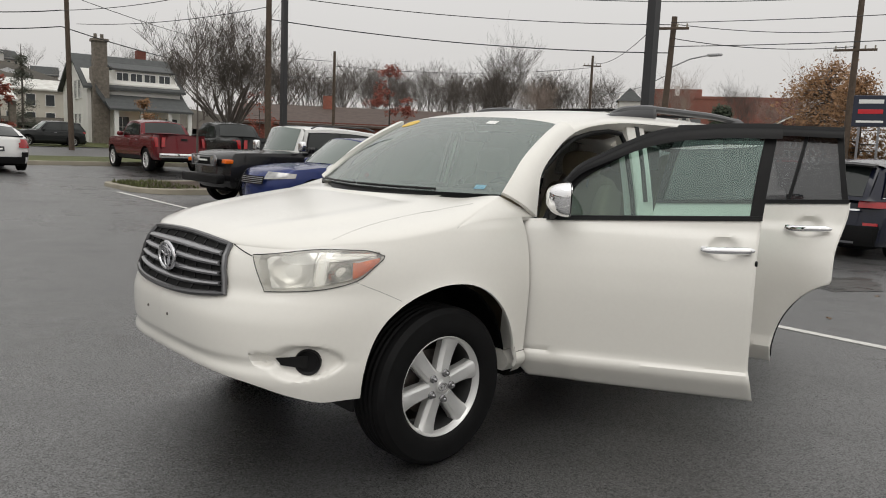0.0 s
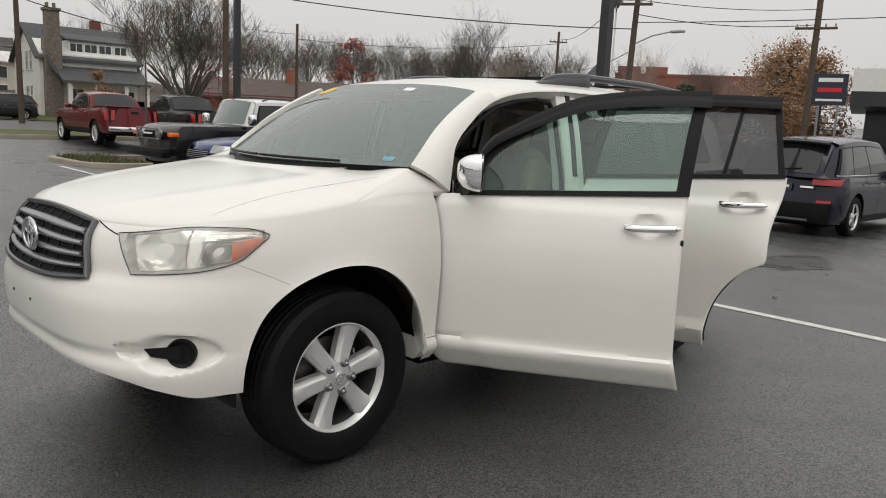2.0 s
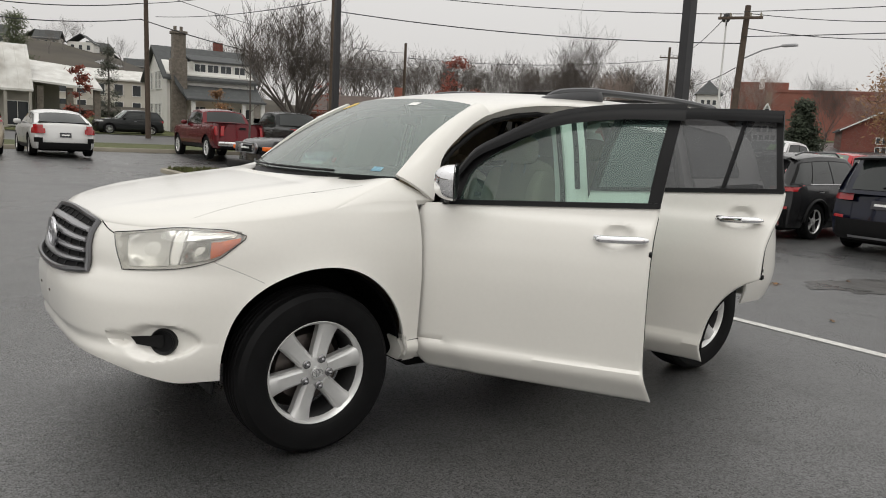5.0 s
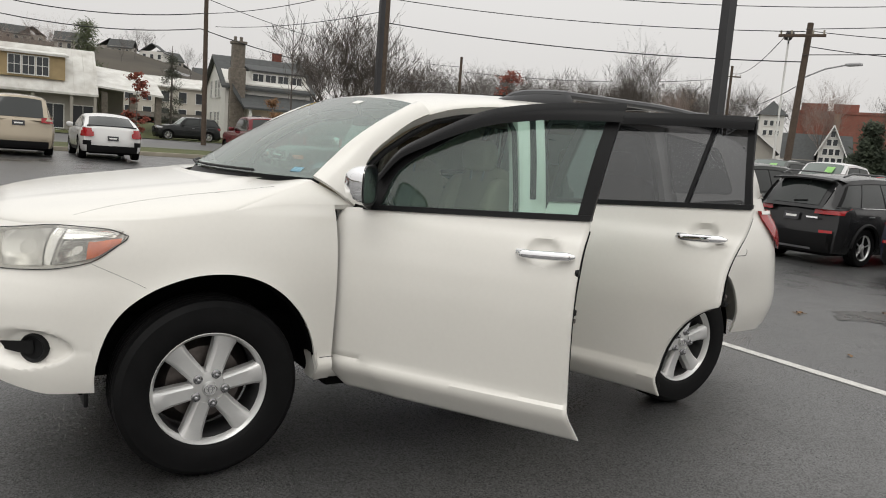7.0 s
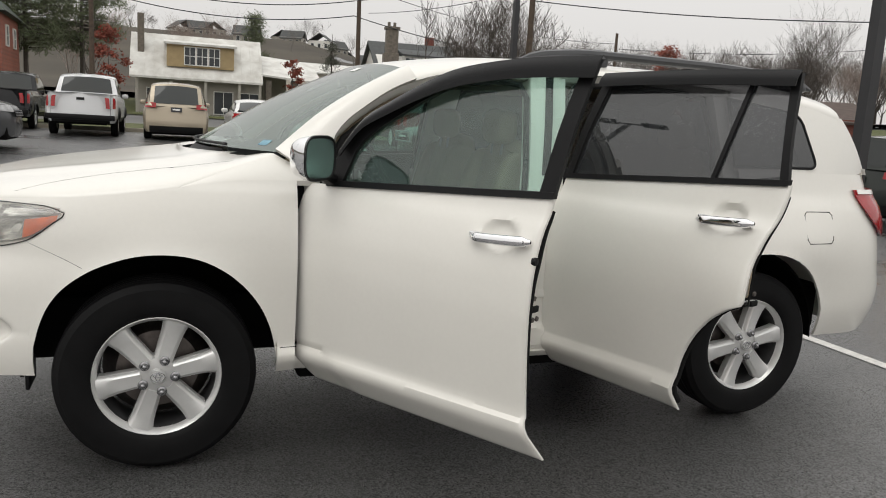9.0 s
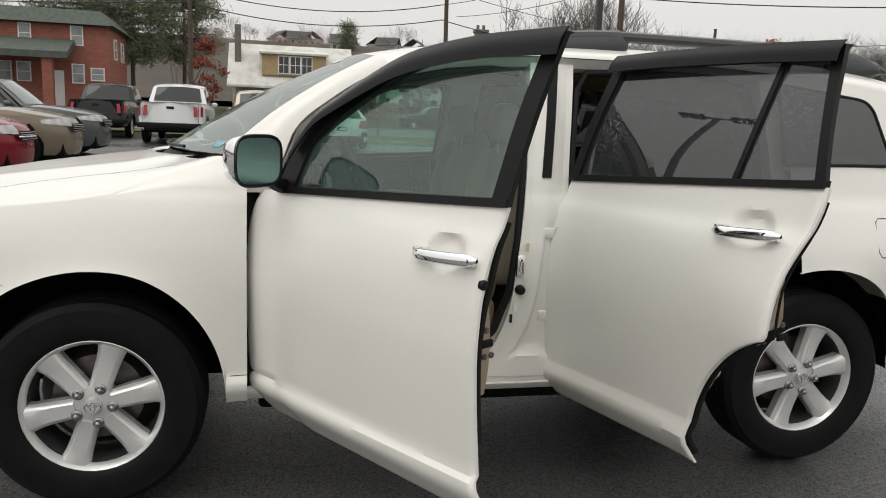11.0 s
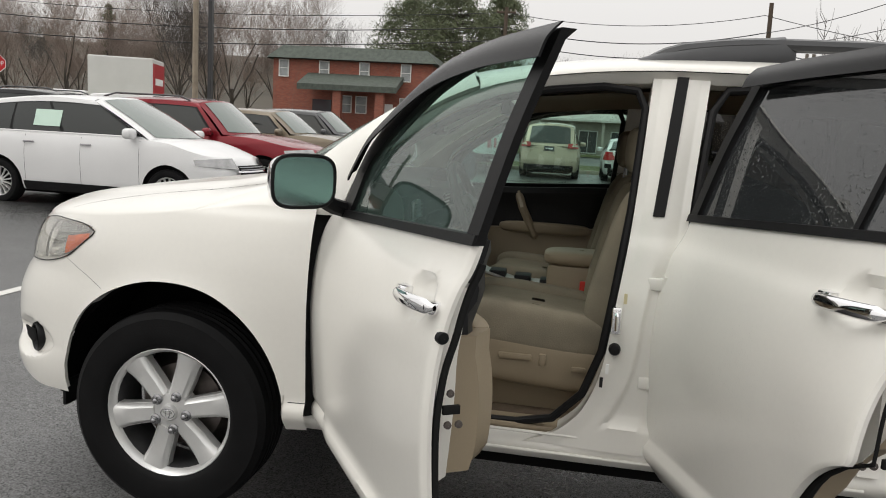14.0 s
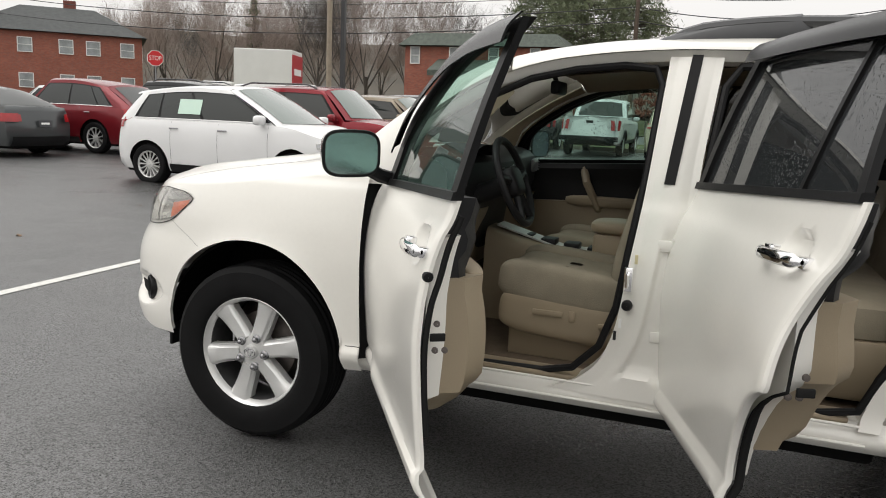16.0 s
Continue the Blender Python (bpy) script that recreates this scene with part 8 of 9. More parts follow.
def make_car(name, label, body, m, L=4.6, wid=1.85, H=1.68, wb=2.7, fo=0.9, belt=1.02, hood=0.85, cowl=1.05, xc=0.55, xw=1.25, xr=3.1, xt=3.55, deck=1.05, r=0.35, tw=0.74, clear=0.24, bed=None, roof=None, clad=False, rack=False, spokes=10, face="mesh", tail_hi=False, chrome=False, drop=0.05, sq=0.78, rear="", plain=False, vents=False, glass=None, group="parked cars"):
    t = thing(name, label, "car", m, group)
    hw, x0f, x1r = wid / 2, -fo, L - fo
    za = r
    AR_ = r * 1.19
    wz = curve([(clear - 0.05, 0.88 * hw), (clear + 0.10, 0.965 * hw), (0.55, 0.99 * hw), (0.72, hw), (belt - 0.08, 0.975 * hw), (belt, 0.94 * hw), (max(belt, deck, cowl) + 0.06, 0.90 * hw)])
    fx = curve([(clear - 0.05, 0.14), (clear + 0.09, 0.03), (0.56, 0.0), (0.64, 0.01), (hood - 0.12, 0.05), (hood, 0.14), (hood + 0.2, 0.3)])
    rx = curve([(clear - 0.05, 0.12), (clear + 0.09, 0.02), (0.55, 0.0), (0.68, 0.02), (deck, 0.10), (deck + 0.2, 0.16)])
    sh = curve([(x0f, hood - 0.03), (x0f + 0.3, hood + 0.02), (xc, cowl - 0.04), (xc + 0.5, belt)] + ([(xt - 0.2, belt), (xt, deck), (x1r, deck)] if xt < x1r - 0.25 else [(x1r, belt)]))
    a, b = x0f + 1.0, x1r - 0.8

    def sp(xs, z, th=None):
        if xs < a:
            s = (a - xs) / 1.0
            th = math.asin(min(1, s ** (1 / sq))) if th is None else th
            return Vector((a - (a - x0f - fx(z)) * math.sin(th) ** sq, -wz(z) * max(0, math.cos(th)) ** sq, z))
        if xs > b:
            s = (xs - b) / 0.8
            th = math.asin(min(1, s ** 2.0)) if th is None else th
            return Vector((b + (x1r - rx(z) - b) * math.sin(th) ** 0.5, -wz(z) * max(0, math.cos(th)) ** 0.5, z))
        return Vector((xs, -wz(z), z))

    def low(x):
        for xa in (0.0, wb):
            if abs(x - xa) < AR_:
                return za + math.sqrt(max(0, AR_ ** 2 - (x - xa) ** 2))
        return clear
    st = {x0f, x1r, a, b}
    st |= {x0f + (x1r - x0f) * k / 26 for k in range(27)}
    for xa in (0.0, wb):
        st |= {xa - AR_ * math.cos(math.pi * k / 12) for k in range(13)} | {xa - AR_ - 0.002, xa + AR_ + 0.002}
    st = sorted(x for x in st if x0f <= x <= x1r)
    st = [x for i, x in enumerate(st) if i == 0 or x - st[i - 1] > 0.0015]
    th_ = lambda x: math.pi / 2 if x in (x0f, x1r) else None
    bm = bmesh.new()
    rows = 9
    tops = {}
    for s in (-1, 1):
        g = []
        for x in st:
            zl, zt = low(x), sh(x)
            col = []
            for j in range(rows + 1):
                p = sp(x, zl + (zt - zl) * j / rows, th_(x))
                col.append(bm.verts.new((p.x, p.y * -s, p.z)))
            g.append(col)
        for i in range(len(g) - 1):
            for j in range(rows):
                q = (g[i][j], g[i + 1][j], g[i + 1][j + 1], g[i][j + 1])
                bm.faces.new(q if s < 0 else q[::-1])
        tops[s] = [c[-1] for c in g]
    prev = None
    for i, x in enumerate(st):
        A_, B_ = tops[-1][i].co, tops[1][i].co
        if bed and x > bed:
            prev = None
            continue
        hump = 0.05 * min(1, max(0, (x - x0f) / 0.3)) * (1 if x < xt else 0.5)
        row = [tops[-1][i]] + [bm.verts.new(A_.lerp(B_, k / 8) + Vector((0, 0, hump * (1 - (2 * k / 8 - 1) ** 4)))) for k in range(1, 8)] + [tops[1][i]]
        if prev:
            for k in range(8):
                bm.faces.new((prev[k], row[k], row[k + 1], prev[k + 1]))
        prev = row
    if bed:
        zf = deck - 0.5
        iw = hw * 0.82
        xe, xo = x1r - 0.20, x1r - 0.105
        for f in ([(bed, -iw, zf), (xe, -iw, zf), (xe, iw, zf), (bed, iw, zf)],
                  [(bed, -iw, zf), (bed, -iw, deck), (xe, -iw, deck), (xe, -iw, zf)], [(bed, iw, zf), (xe, iw, zf), (xe, iw, deck), (bed, iw, deck)],
                  [(xe, -iw, zf), (xe, -iw, deck), (xe, iw, deck), (xe, iw, zf)],
                  [(bed, -iw, deck), (bed, -hw * 0.93, deck), (xe, -hw * 0.93, deck), (xe, -iw, deck)], [(bed, iw, deck), (xe, iw, deck), (xe, hw * 0.93, deck), (bed, hw * 0.93, deck)],
                  [(xe, -iw, deck), (xo, -iw * 0.8, deck), (xo, iw * 0.8, deck), (xe, iw, deck)]):
            bm.faces.new([bm.verts.new(p) for p in f])
    bmesh.ops.remove_doubles(bm, verts=bm.verts, dist=0.0004)
    bmesh.ops.recalc_face_normals(bm, faces=bm.faces)
    part("body", bm, body, t, sharp=45)

    # cabin
    ze = H - 0.085
    yb, yt = wz(belt) - 0.01, hw * tw
    xA, xB, xC, xD = xc + 0.28, xw + 0.12, xr - 0.08, xt

    def side(u, v, o=0.0):
        bx, tx = xA + (xD - xA) * u, xB + (xC - xB) * u
        bow = 0.045 * math.sin(math.pi * u) * v
        y0 = min(yb, -sp(bx, sh(bx) - 0.03).y - 0.004)
        return Vector((bx + (tx - bx) * v ** 1.05, -(y0 + (min(yt, y0) - y0) * v) - o - 0.018 * math.sin(math.pi * v), sh(bx) - 0.02 + (ze + bow - drop * u * u - sh(bx) + 0.02) * v))

    def scr(s, e, o=0.0):
        q = e
        base = Vector((xc + 0.28 * q * q, q * yb * 0.97, cowl - 0.02))
        top = Vector((xw + 0.12 * q * q, q * yt, ze + (H - ze) * (1 - q ** 2) ** 0.6))
        p = base.lerp(top, s)
        return p + Vector((-0.6 * o, 0, o + 0.02 * math.sin(math.pi * s)))

    def rea(s, e, o=0.0):
        base = Vector((xD, e * min(yb, -sp(xD, sh(xD) - 0.03).y - 0.004), sh(xD) - 0.02))
        top = Vector((xr - 0.08 * e * e, e * min(yt, -sp(xD, sh(xD) - 0.03).y - 0.004), ze - drop + (H - ze) * (1 - e ** 2) ** 0.6))
        p = base.lerp(top, s)
        return p + Vector((o, 0, o * 0.6 + 0.02 * math.sin(math.pi * s)))
    bm = bmesh.new()
    for s in (-1, 1):
        surf(bm, lambda u, v: Vector((1, -s, 1)) * side(u, v) if False else Vector((side(u, v).x, side(u, v).y * -s, side(u, v).z)), 16, 6)
    surf(bm, lambda u, v: scr(u, 2 * v - 1), 6, 12)
    surf(bm, lambda u, v: rea(u, 2 * v - 1), 6, 12)

    def top(u, v):
        e = -math.cos(math.pi * v)
        p, q = scr(1, e), rea(1, e)
        x = p.x + (q.x - p.x) * u
        return Vector((x, e * yt, p.z + (q.z - p.z) * u + 0.045 * math.sin(math.pi * u)))
    surf(bm, top, 10, 14)
    bmesh.ops.remove_doubles(bm, verts=bm.verts, dist=0.002)
    bmesh.ops.recalc_face_normals(bm, faces=bm.faces)
    part("cabin", bm, roof or body, t, sharp=50)
    bm = bmesh.new()
    surf(bm, lambda u, v: scr(0.06 + 0.88 * u, 0.86 * (2 * v - 1), 0.008), 6, 12)
    bmesh.ops.recalc_face_normals(bm, faces=bm.faces)
    part("windscreen", bm, CARSCREEN, t)
    bm = bmesh.new()
    surf(bm, lambda u, v: rea(0.10 + 0.80 * u, 0.84 * (2 * v - 1), 0.008), 6, 12)
    bmesh.ops.recalc_face_normals(bm, faces=bm.faces)
    part("rear_window", bm, CARGLASS, t)
    cuts = glass or (((0.06, 0.435), (0.452, 0.735), (0.75, 0.94)) if not bed else ((0.08, 0.53), (0.55, 0.92)))
    for s in (-1, 1):
        bm = bmesh.new()
        ua, ub = cuts[0][0] - 0.02, cuts[-1][1] + 0.02
        surf(bm, lambda u, v: Vector((side(ua + (ub - ua) * u, 0.10 + 0.79 * v, 0.004).x, side(ua + (ub - ua) * u, 0.10 + 0.79 * v, 0.004).y * -s, side(ua + (ub - ua) * u, 0.10 + 0.79 * v).z)), 16, 6)
        bmesh.ops.recalc_face_normals(bm, faces=bm.faces)
        part("window_surround", bm, TRIM, t)
        if chrome:
            bm = bmesh.new()
            tube(bm, [Vector((side(ua + (ub - ua) * k / 16, 0.10, 0.006).x, side(ua + (ub - ua) * k / 16, 0.10, 0.006).y * -s, side(ua + (ub - ua) * k / 16, 0.10).z)) for k in range(17)], 0.009, 5)
            part("chrome_strip", bm, CHROME, t)
        for u0, u1 in cuts:
            bm = bmesh.new()
            surf(bm, lambda u, v: Vector((side(u0 + (u1 - u0) * u, 0.12 + 0.74 * v, 0.007).x, side(u0 + (u1 - u0) * u, 0.12 + 0.74 * v, 0.007).y * -s, side(u0 + (u1 - u0) * u, 0.12 + 0.74 * v).z)), 6, 4)
            bmesh.ops.recalc_face_normals(bm, faces=bm.faces)
            part("side_window", bm, CARGLASS, t)

        def patch(nm, xa, xb, z0, z1, o, mat, lab="", taper=0.0):
            bm = bmesh.new()
            def f(u, v):
                p = sp(xa + (xb - xa) * u, z0 + (z1 - z0) * (v * (1 - taper * u) + 0.5 * taper * u))
                n = Vector(((p.x - L / 2 + fo) * 0.35, p.y, 0)).normalized()
                p = p + n * o
                return Vector((p.x, p.y * -s, p.z))
            surf(bm, f, 8, 4)
            bmesh.ops.recalc_face_normals(bm, faces=bm.faces)
            return part(nm, bm, mat, t, lab)
        if not plain:
            patch("headlamp", x0f + 0.06, x0f + 0.50, hood - 0.15, hood + 0.0, 0.010, CLEARLAMP, "clear headlamp", 0.5)
        if bed:
            patch("tail_lamp", x1r - 0.10, x1r - 0.05, deck - 0.42, deck - 0.10, 0.008, REDLENS, "red tail lamp")
        elif rear:
            patch("tail_lamp", x1r - 0.26, x1r - 0.04, deck - (0.16 if rear == "wide" else 0.11), deck - 0.03, 0.008, REDLENS, "red tail lamp")
        elif tail_hi:
            patch("tail_lamp", x1r - 0.30, x1r - 0.06, deck - 0.20, deck - 0.04, 0.008, REDLENS, "red tail lamp")
        else:
            patch("tail_lamp", x1r - 0.34, x1r - 0.04, deck - 0.30, deck - 0.13, 0.008, REDLENS, "red tail lamp")
        patch("sill_trim", AR_ + 0.03, wb - AR_ - 0.03, clear - 0.01, clear + 0.12, 0.006, TRIM)
        if clad:
            for xa in (0.0, wb):
                bm = bmesh.new()
                tube(bm, [Vector((xa - AR_ * math.cos(math.pi * k / 14), (wz(za + AR_ * math.sin(math.pi * k / 14)) + 0.004) * s, za + AR_ * math.sin(math.pi * k / 14))) for k in range(15)], 0.035, 6)
                part("arch_trim", bm, TRIM, t)
        for xa in ((xA + 0.55, xA + 1.45) if not bed else (xA + 0.6, xA + 1.3)):
            bm = bmesh.new()
            tube(bm, [(xa + 0.30 + 0.16 * k / 3, (wz(belt - 0.12) + 0.012 + 0.012 * math.sin(math.pi * k / 3)) * s, belt - 0.12) for k in range(4)], 0.012, 6)
            part("door_handle", bm, SATIN, t)
        for xa in (xA + 0.12, xA + 1.02, min(xD - 0.35, xA + 1.9)):
            bm = bmesh.new()
            tube(bm, [Vector((xa, (wz(clear + 0.1 + (belt - clear - 0.12) * k / 6) - 0.0005) * s, clear + 0.1 + (belt - clear - 0.12) * k / 6)) for k in range(7)], 0.003, 4)
            part("door_gap", bm, SEAM, t, smooth=False)
        bm = bmesh.new()
        puff(bm, (xA + 0.22, (yb + 0.12) * s, belt + 0.07), (0.07, 0.11, 0.075), 0.6, 14, 8)
        part("door_mirror", bm, body, t)
        if rack:
            bm = bmesh.new()
            tube(bm, [(xB + 0.2, s * yt * 0.9, ze + 0.05), (xB + 0.4, s * yt * 0.92, H + 0.035), (xC - 0.3, s * yt * 0.92, H + 0.035), (xC - 0.05, s * yt * 0.9, ze + 0.05)], 0.018, 6)
            part("roof_rail", bm, RAILGREY, t)
        for xw_ in (0.0, wb):
            wheel(t, xw_, s * (hw - 0.125), r, s, r, r * 0.66, 0.215, spokes, "spoke")
    # nose and tail dressing
    def nose(y0, y1, z0, z1, o, mat, nm, rear=False, lab=""):
        bm = bmesh.new()
        def f(u, v):
            y, z = y0 + (y1 - y0) * u, z0 + (z1 - z0) * v
            c = min(1, abs(y) / wz(z))
            if rear:
                th = math.acos(c ** 2.0)
                return Vector((b + (x1r - rx(z) - b) * math.sin(th) ** 0.5 + o, y, z))
            th = math.acos(c ** (1 / sq))
            return Vector((a - (a - x0f - fx(z)) * math.sin(th) ** sq - o, y, z))
        surf(bm, f, 10, 4)
        bmesh.ops.recalc_face_normals(bm, faces=bm.faces)
        return part(nm, bm, mat, t, lab)
    nose(-hw * 0.46, hw * 0.46, hood - 0.25, hood - 0.10, 0.006, SEAM if face == "mesh" else TRIM, "grille", lab="dark front grille")
    for k in range(0 if plain else 4):
        zb = hood - 0.235 + 0.035 * k
        nose(-hw * 0.44, hw * 0.44, zb, zb + 0.012, 0.012, SATIN, "grille_slat")
    if chrome:
        nose(-hw * 0.5, hw * 0.5, hood - 0.195, hood - 0.175, 0.014, CHROME, "grille_bar")
    nose(-hw * 0.8, hw * 0.8, clear, clear + 0.20, 0.006, TRIM, "rear_valance", True)
    if rear:
        nose(-hw * 0.96, hw * 0.96, clear, 0.60, 0.008, TRIM, "rear_bumper_cladding", True, "black lower rear bumper")
        nose(-hw * 0.50, hw * 0.50, clear + 0.04, clear + 0.08, 0.022, SATIN, "skid_plate", True, "silver skid plate")
        for s in (-1, 1):
            nose(min(s * hw * 0.62, s * hw * 0.84), max(s * hw * 0.62, s * hw * 0.84), 0.61, 0.66, 0.012, REDLENS, "reflector", True, "red bumper reflector")
        bm = bmesh.new()
        slab(bm, lambda u, v: Vector((xr - 0.04 + 0.22 * u, (2 * v - 1) * yt * 0.86, H - drop - 0.030 - 0.035 * u + 0.03 * (1 - (2 * v - 1) ** 2))), 4, 8, 0.03, toward=(0, 0, -1))
        part("roof_spoiler", bm, TRIM, t, "black roof spoiler")
        bm = bmesh.new()
        tube(bm, [rea(0.16, -0.02, 0.02), rea(0.20, 0.42, 0.02)], 0.012, 5)
        part("rear_wiper", bm, TRIM, t)
        nose(0.30, 0.52, deck - 0.24, deck - 0.21, 0.012, CHROME, "badge_mark", True)
    if vents:
        for s in (-1, 1):
            nose(min(s * hw * 0.68, s * hw * 0.92), max(s * hw * 0.68, s * hw * 0.92), 0.44, 0.58, 0.010, TRIM, "rear_vent", True, "black rear bumper vent")
            nose(min(s * hw * 0.66, s * hw * 0.92), max(s * hw * 0.66, s * hw * 0.92), deck - 0.14, deck - 0.04, 0.016, REDLENS, "tail_lamp", True, "red tail lamp")
        bm = bmesh.new()
        slab(bm, lambda u, v: Vector((xt - 0.05 + 0.14 * u, (2 * v - 1) * hw * 0.78, deck + 0.02 + 0.035 * u)), 2, 8, 0.014, toward=(0, 0, -1))
        part("boot_spoiler", bm, TRIM, t, "black boot lip spoiler")
    for s in (-1, 1):
        zt = (deck - 0.19, deck - 0.05) if tail_hi else (deck - 0.29, deck - 0.15)
        y0, y1 = (hw * 0.885, hw * 0.955) if bed else (hw * 0.60, hw * 0.93)
        if rear:
            y0 = hw * (0.50 if rear == "wide" else 0.46)
            zt = (deck - 0.18, deck - 0.02) if rear == "wide" else (deck - 0.15, deck - 0.02)
        if bed:
            zt = (deck - 0.42, deck - 0.10)
        nose(min(s * y0, s * y1), max(s * y0, s * y1), zt[0], zt[1], 0.010, REDLENS, "tail_lamp", True, "red tail lamp")
        if bed:
            nose(min(s * hw * 0.815, s * hw * 0.825), max(s * hw * 0.815, s * hw * 0.825), 0.66, deck - 0.02, 0.003, SEAM, "tailgate_gap", True)
    if not bed:
        p = nose(-0.16, 0.16, deck - 0.40 if not tail_hi else deck - 0.30, deck - 0.26 if not tail_hi else deck - 0.16, 0.012, PLATE, "plate", True)
        nose(-0.11, 0.11, deck - 0.35 if not tail_hi else deck - 0.25, deck - 0.31 if not tail_hi else deck - 0.21, 0.016, PAPER, "plate_mark", True)
    else:
        bm = bmesh.new()
        box(bm, (x1r - 0.03, -hw * 0.95, 0.50), (x1r + 0.10, hw * 0.95, 0.66), 0.03)
        part("rear_bumper", bm, TRIM if clad else CHROME, t)
        nose(-0.11, 0.11, deck - 0.20, deck - 0.12, 0.006, TRIM, "tailgate_handle", True)
    bm = bmesh.new()
    box(bm, (x0f + 0.2, -hw * 0.72, clear - 0.06), (x1r - 0.2, hw * 0.72, 0.5), 0.03)
    for xa in (0.0, wb):
        box(bm, (xa - AR_ * 1.02, -hw * 0.93, r * 0.9), (xa + AR_ * 1.02, hw * 0.93, za + AR_ * 1.02), 0.08)
    part("underbody", bm, UNDER, t)
    return t


def at(x, y, deg):
    """Pose of a car by its front axle and the way it heads (0: along -x)."""
    a = radians(deg)
    z = (gz(x, y) + gz(x + 2.7 * math.cos(a), y + 2.7 * math.sin(a))) / 2
    return Matrix.Translation((x, y, z)) @ Matrix.Rotation(a, 4, 'Z')


SUVP = dict(L=4.75, wid=1.9, H=1.70, wb=2.80, fo=0.92, belt=1.06, hood=0.95, cowl=1.12, xc=0.50, xw=1.20, xr=3.35, xt=3.70, deck=1.10, r=0.36, tail_hi=True)
PICK = dict(L=5.9, wid=2.0, H=1.92, wb=3.68, fo=0.95, belt=1.20, hood=1.08, cowl=1.22, xc=0.55, xw=1.20, xr=2.55, xt=2.80, deck=1.28, r=0.40, tw=0.80, clear=0.42, bed=2.95, tail_hi=True, sq=0.6)
# row facing the aisle beside the island
fj = make_car("off_road_suv", "black off-road SUV with white roof and amber lamps", paint("gloss_black", (0.012, 0.012, 0.013), 0.0), at(5.85, 12.7, 0), L=4.6, wid=1.9, H=1.80, wb=2.69, fo=0.85, belt=1.20, hood=1.14, cowl=1.22, xc=0.75, xw=1.10, xr=3.35, xt=3.60, deck=1.2, r=0.40, tw=0.84, clear=0.40, roof=paint("roof_white", (0.7, 0.7, 0.68), 0.0), clad=True, rack=True, tail_hi=True, sq=0.3, plain=True)
for s in (-1, 1):
    bm = bmesh.new()
    box(bm, (-0.80, s * 0.86 - 0.10, 0.93), (-0.62, s * 0.86 + 0.10, 1.02), 0.02)
    part("turn_lamp", bm, AMBER, fj, "amber turn lamp")
    bm = bmesh.new()
    puff(bm, (0.98, s * 1.06, 1.34), (0.07, 0.10, 0.12), 0.5, 14, 8)
    part("chrome_mirror", bm, CHROME, fj, "large chrome door mirror")
    bm = bmesh.new()
    box(bm, (-0.93, s * 0.55 - 0.32, 0.52), (-0.82, s * 0.55 + 0.32, 0.66), 0.03)
    part("bumper_end", bm, CHROME, fj, "silver bumper end")
    bm = bmesh.new()
    revolve(bm, [(0.0005, -0.02), (0.09, -0.015), (0.105, 0.0), (0.11, 0.05)], 18, Matrix.Translation((-0.845, s * 0.42, 0.98)) @ Matrix.Rotation(radians(-90), 4, 'Z'))
    part("round_headlamp", bm, CLEARLAMP, fj)
make_car("compact_suv", "dark blue compact SUV parked beside the island", paint("deep_blue", (0.018, 0.032, 0.13)), at(5.65, 10.1, 0), **{**SUVP, "L": 4.4, "H": 1.58, "wb": 2.65, "wid": 1.84, "hood": 0.90, "cowl": 1.04, "belt": 1.0, "xr": 3.0, "xt": 3.35})
make_car("pickup_truck", "dark red extended-cab pickup truck by the verge", paint("dark_red", (0.13, 0.012, 0.016)), at(8.6, 26.6, -90), **{**PICK, "L": 5.4, "wb": 3.3, "wid": 1.9, "H": 1.78})
make_car("pickup_truck", "black pickup truck parked by the verge", paint("black_green", (0.014, 0.016, 0.016)), at(11.8, 27.4, -90), **{**PICK, "H": 1.85})
make_car("sedan", "white hatchback sedan with red tail lamps by the verge", paint("white_sedan", (0.72, 0.72, 0.71), 0.0), at(2.9, 25.5, -90), L=4.5, wid=1.82, H=1.42, wb=2.70, fo=0.85, belt=0.95, hood=0.78, cowl=0.95, xc=0.45, xw=1.35, xr=2.6, xt=3.35, deck=1.0, r=0.33, vents=True)
make_car("large_suv", "champagne seven-seat SUV by the verge", paint("champagne", (0.44, 0.38, 0.29)), at(0.3, 25.4, -90), **{**SUVP, "L": 5.1, "wb": 3.04, "H": 1.78, "wid": 1.95, "xr": 3.7, "xt": 4.05, "deck": 1.18})
make_car("pickup_truck", "white full-size pickup truck by the verge", paint("pickup_white", (0.70, 0.71, 0.72), 0.0), at(-2.4, 26.5, -90), **{**PICK, "clad": True})
make_car("pickup_truck", "black full-size pickup truck by the verge", paint("pickup_black", (0.012, 0.013, 0.015)), at(-5.2, 29.7, -90), **{**PICK, "clad": True})
bm = bmesh.new()
for z in (0.875, 1.085):
    box(bm, (-0.885, -0.56, z - 0.014), (-0.84, 0.56, z + 0.014), 0.008)
for s in (-1, 1):
    box(bm, (-0.885, s * 0.555 - 0.014, 0.87), (-0.84, s * 0.555 + 0.014, 1.09), 0.008)
part("grille_surround", bm, SATIN, fj, "silver grille surround")
bm = bmesh.new()
box(bm, (-0.90, -0.17, 0.965), (-0.845, 0.17, 1.0), 0.006)
part("grille_mark", bm, PAPER, fj)
bm = bmesh.new()
box(bm, (-0.98, -0.90, 0.50), (-0.78, 0.90, 0.70), 0.04)
part("front_bumper", bm, TRIM, fj, "black front bumper")
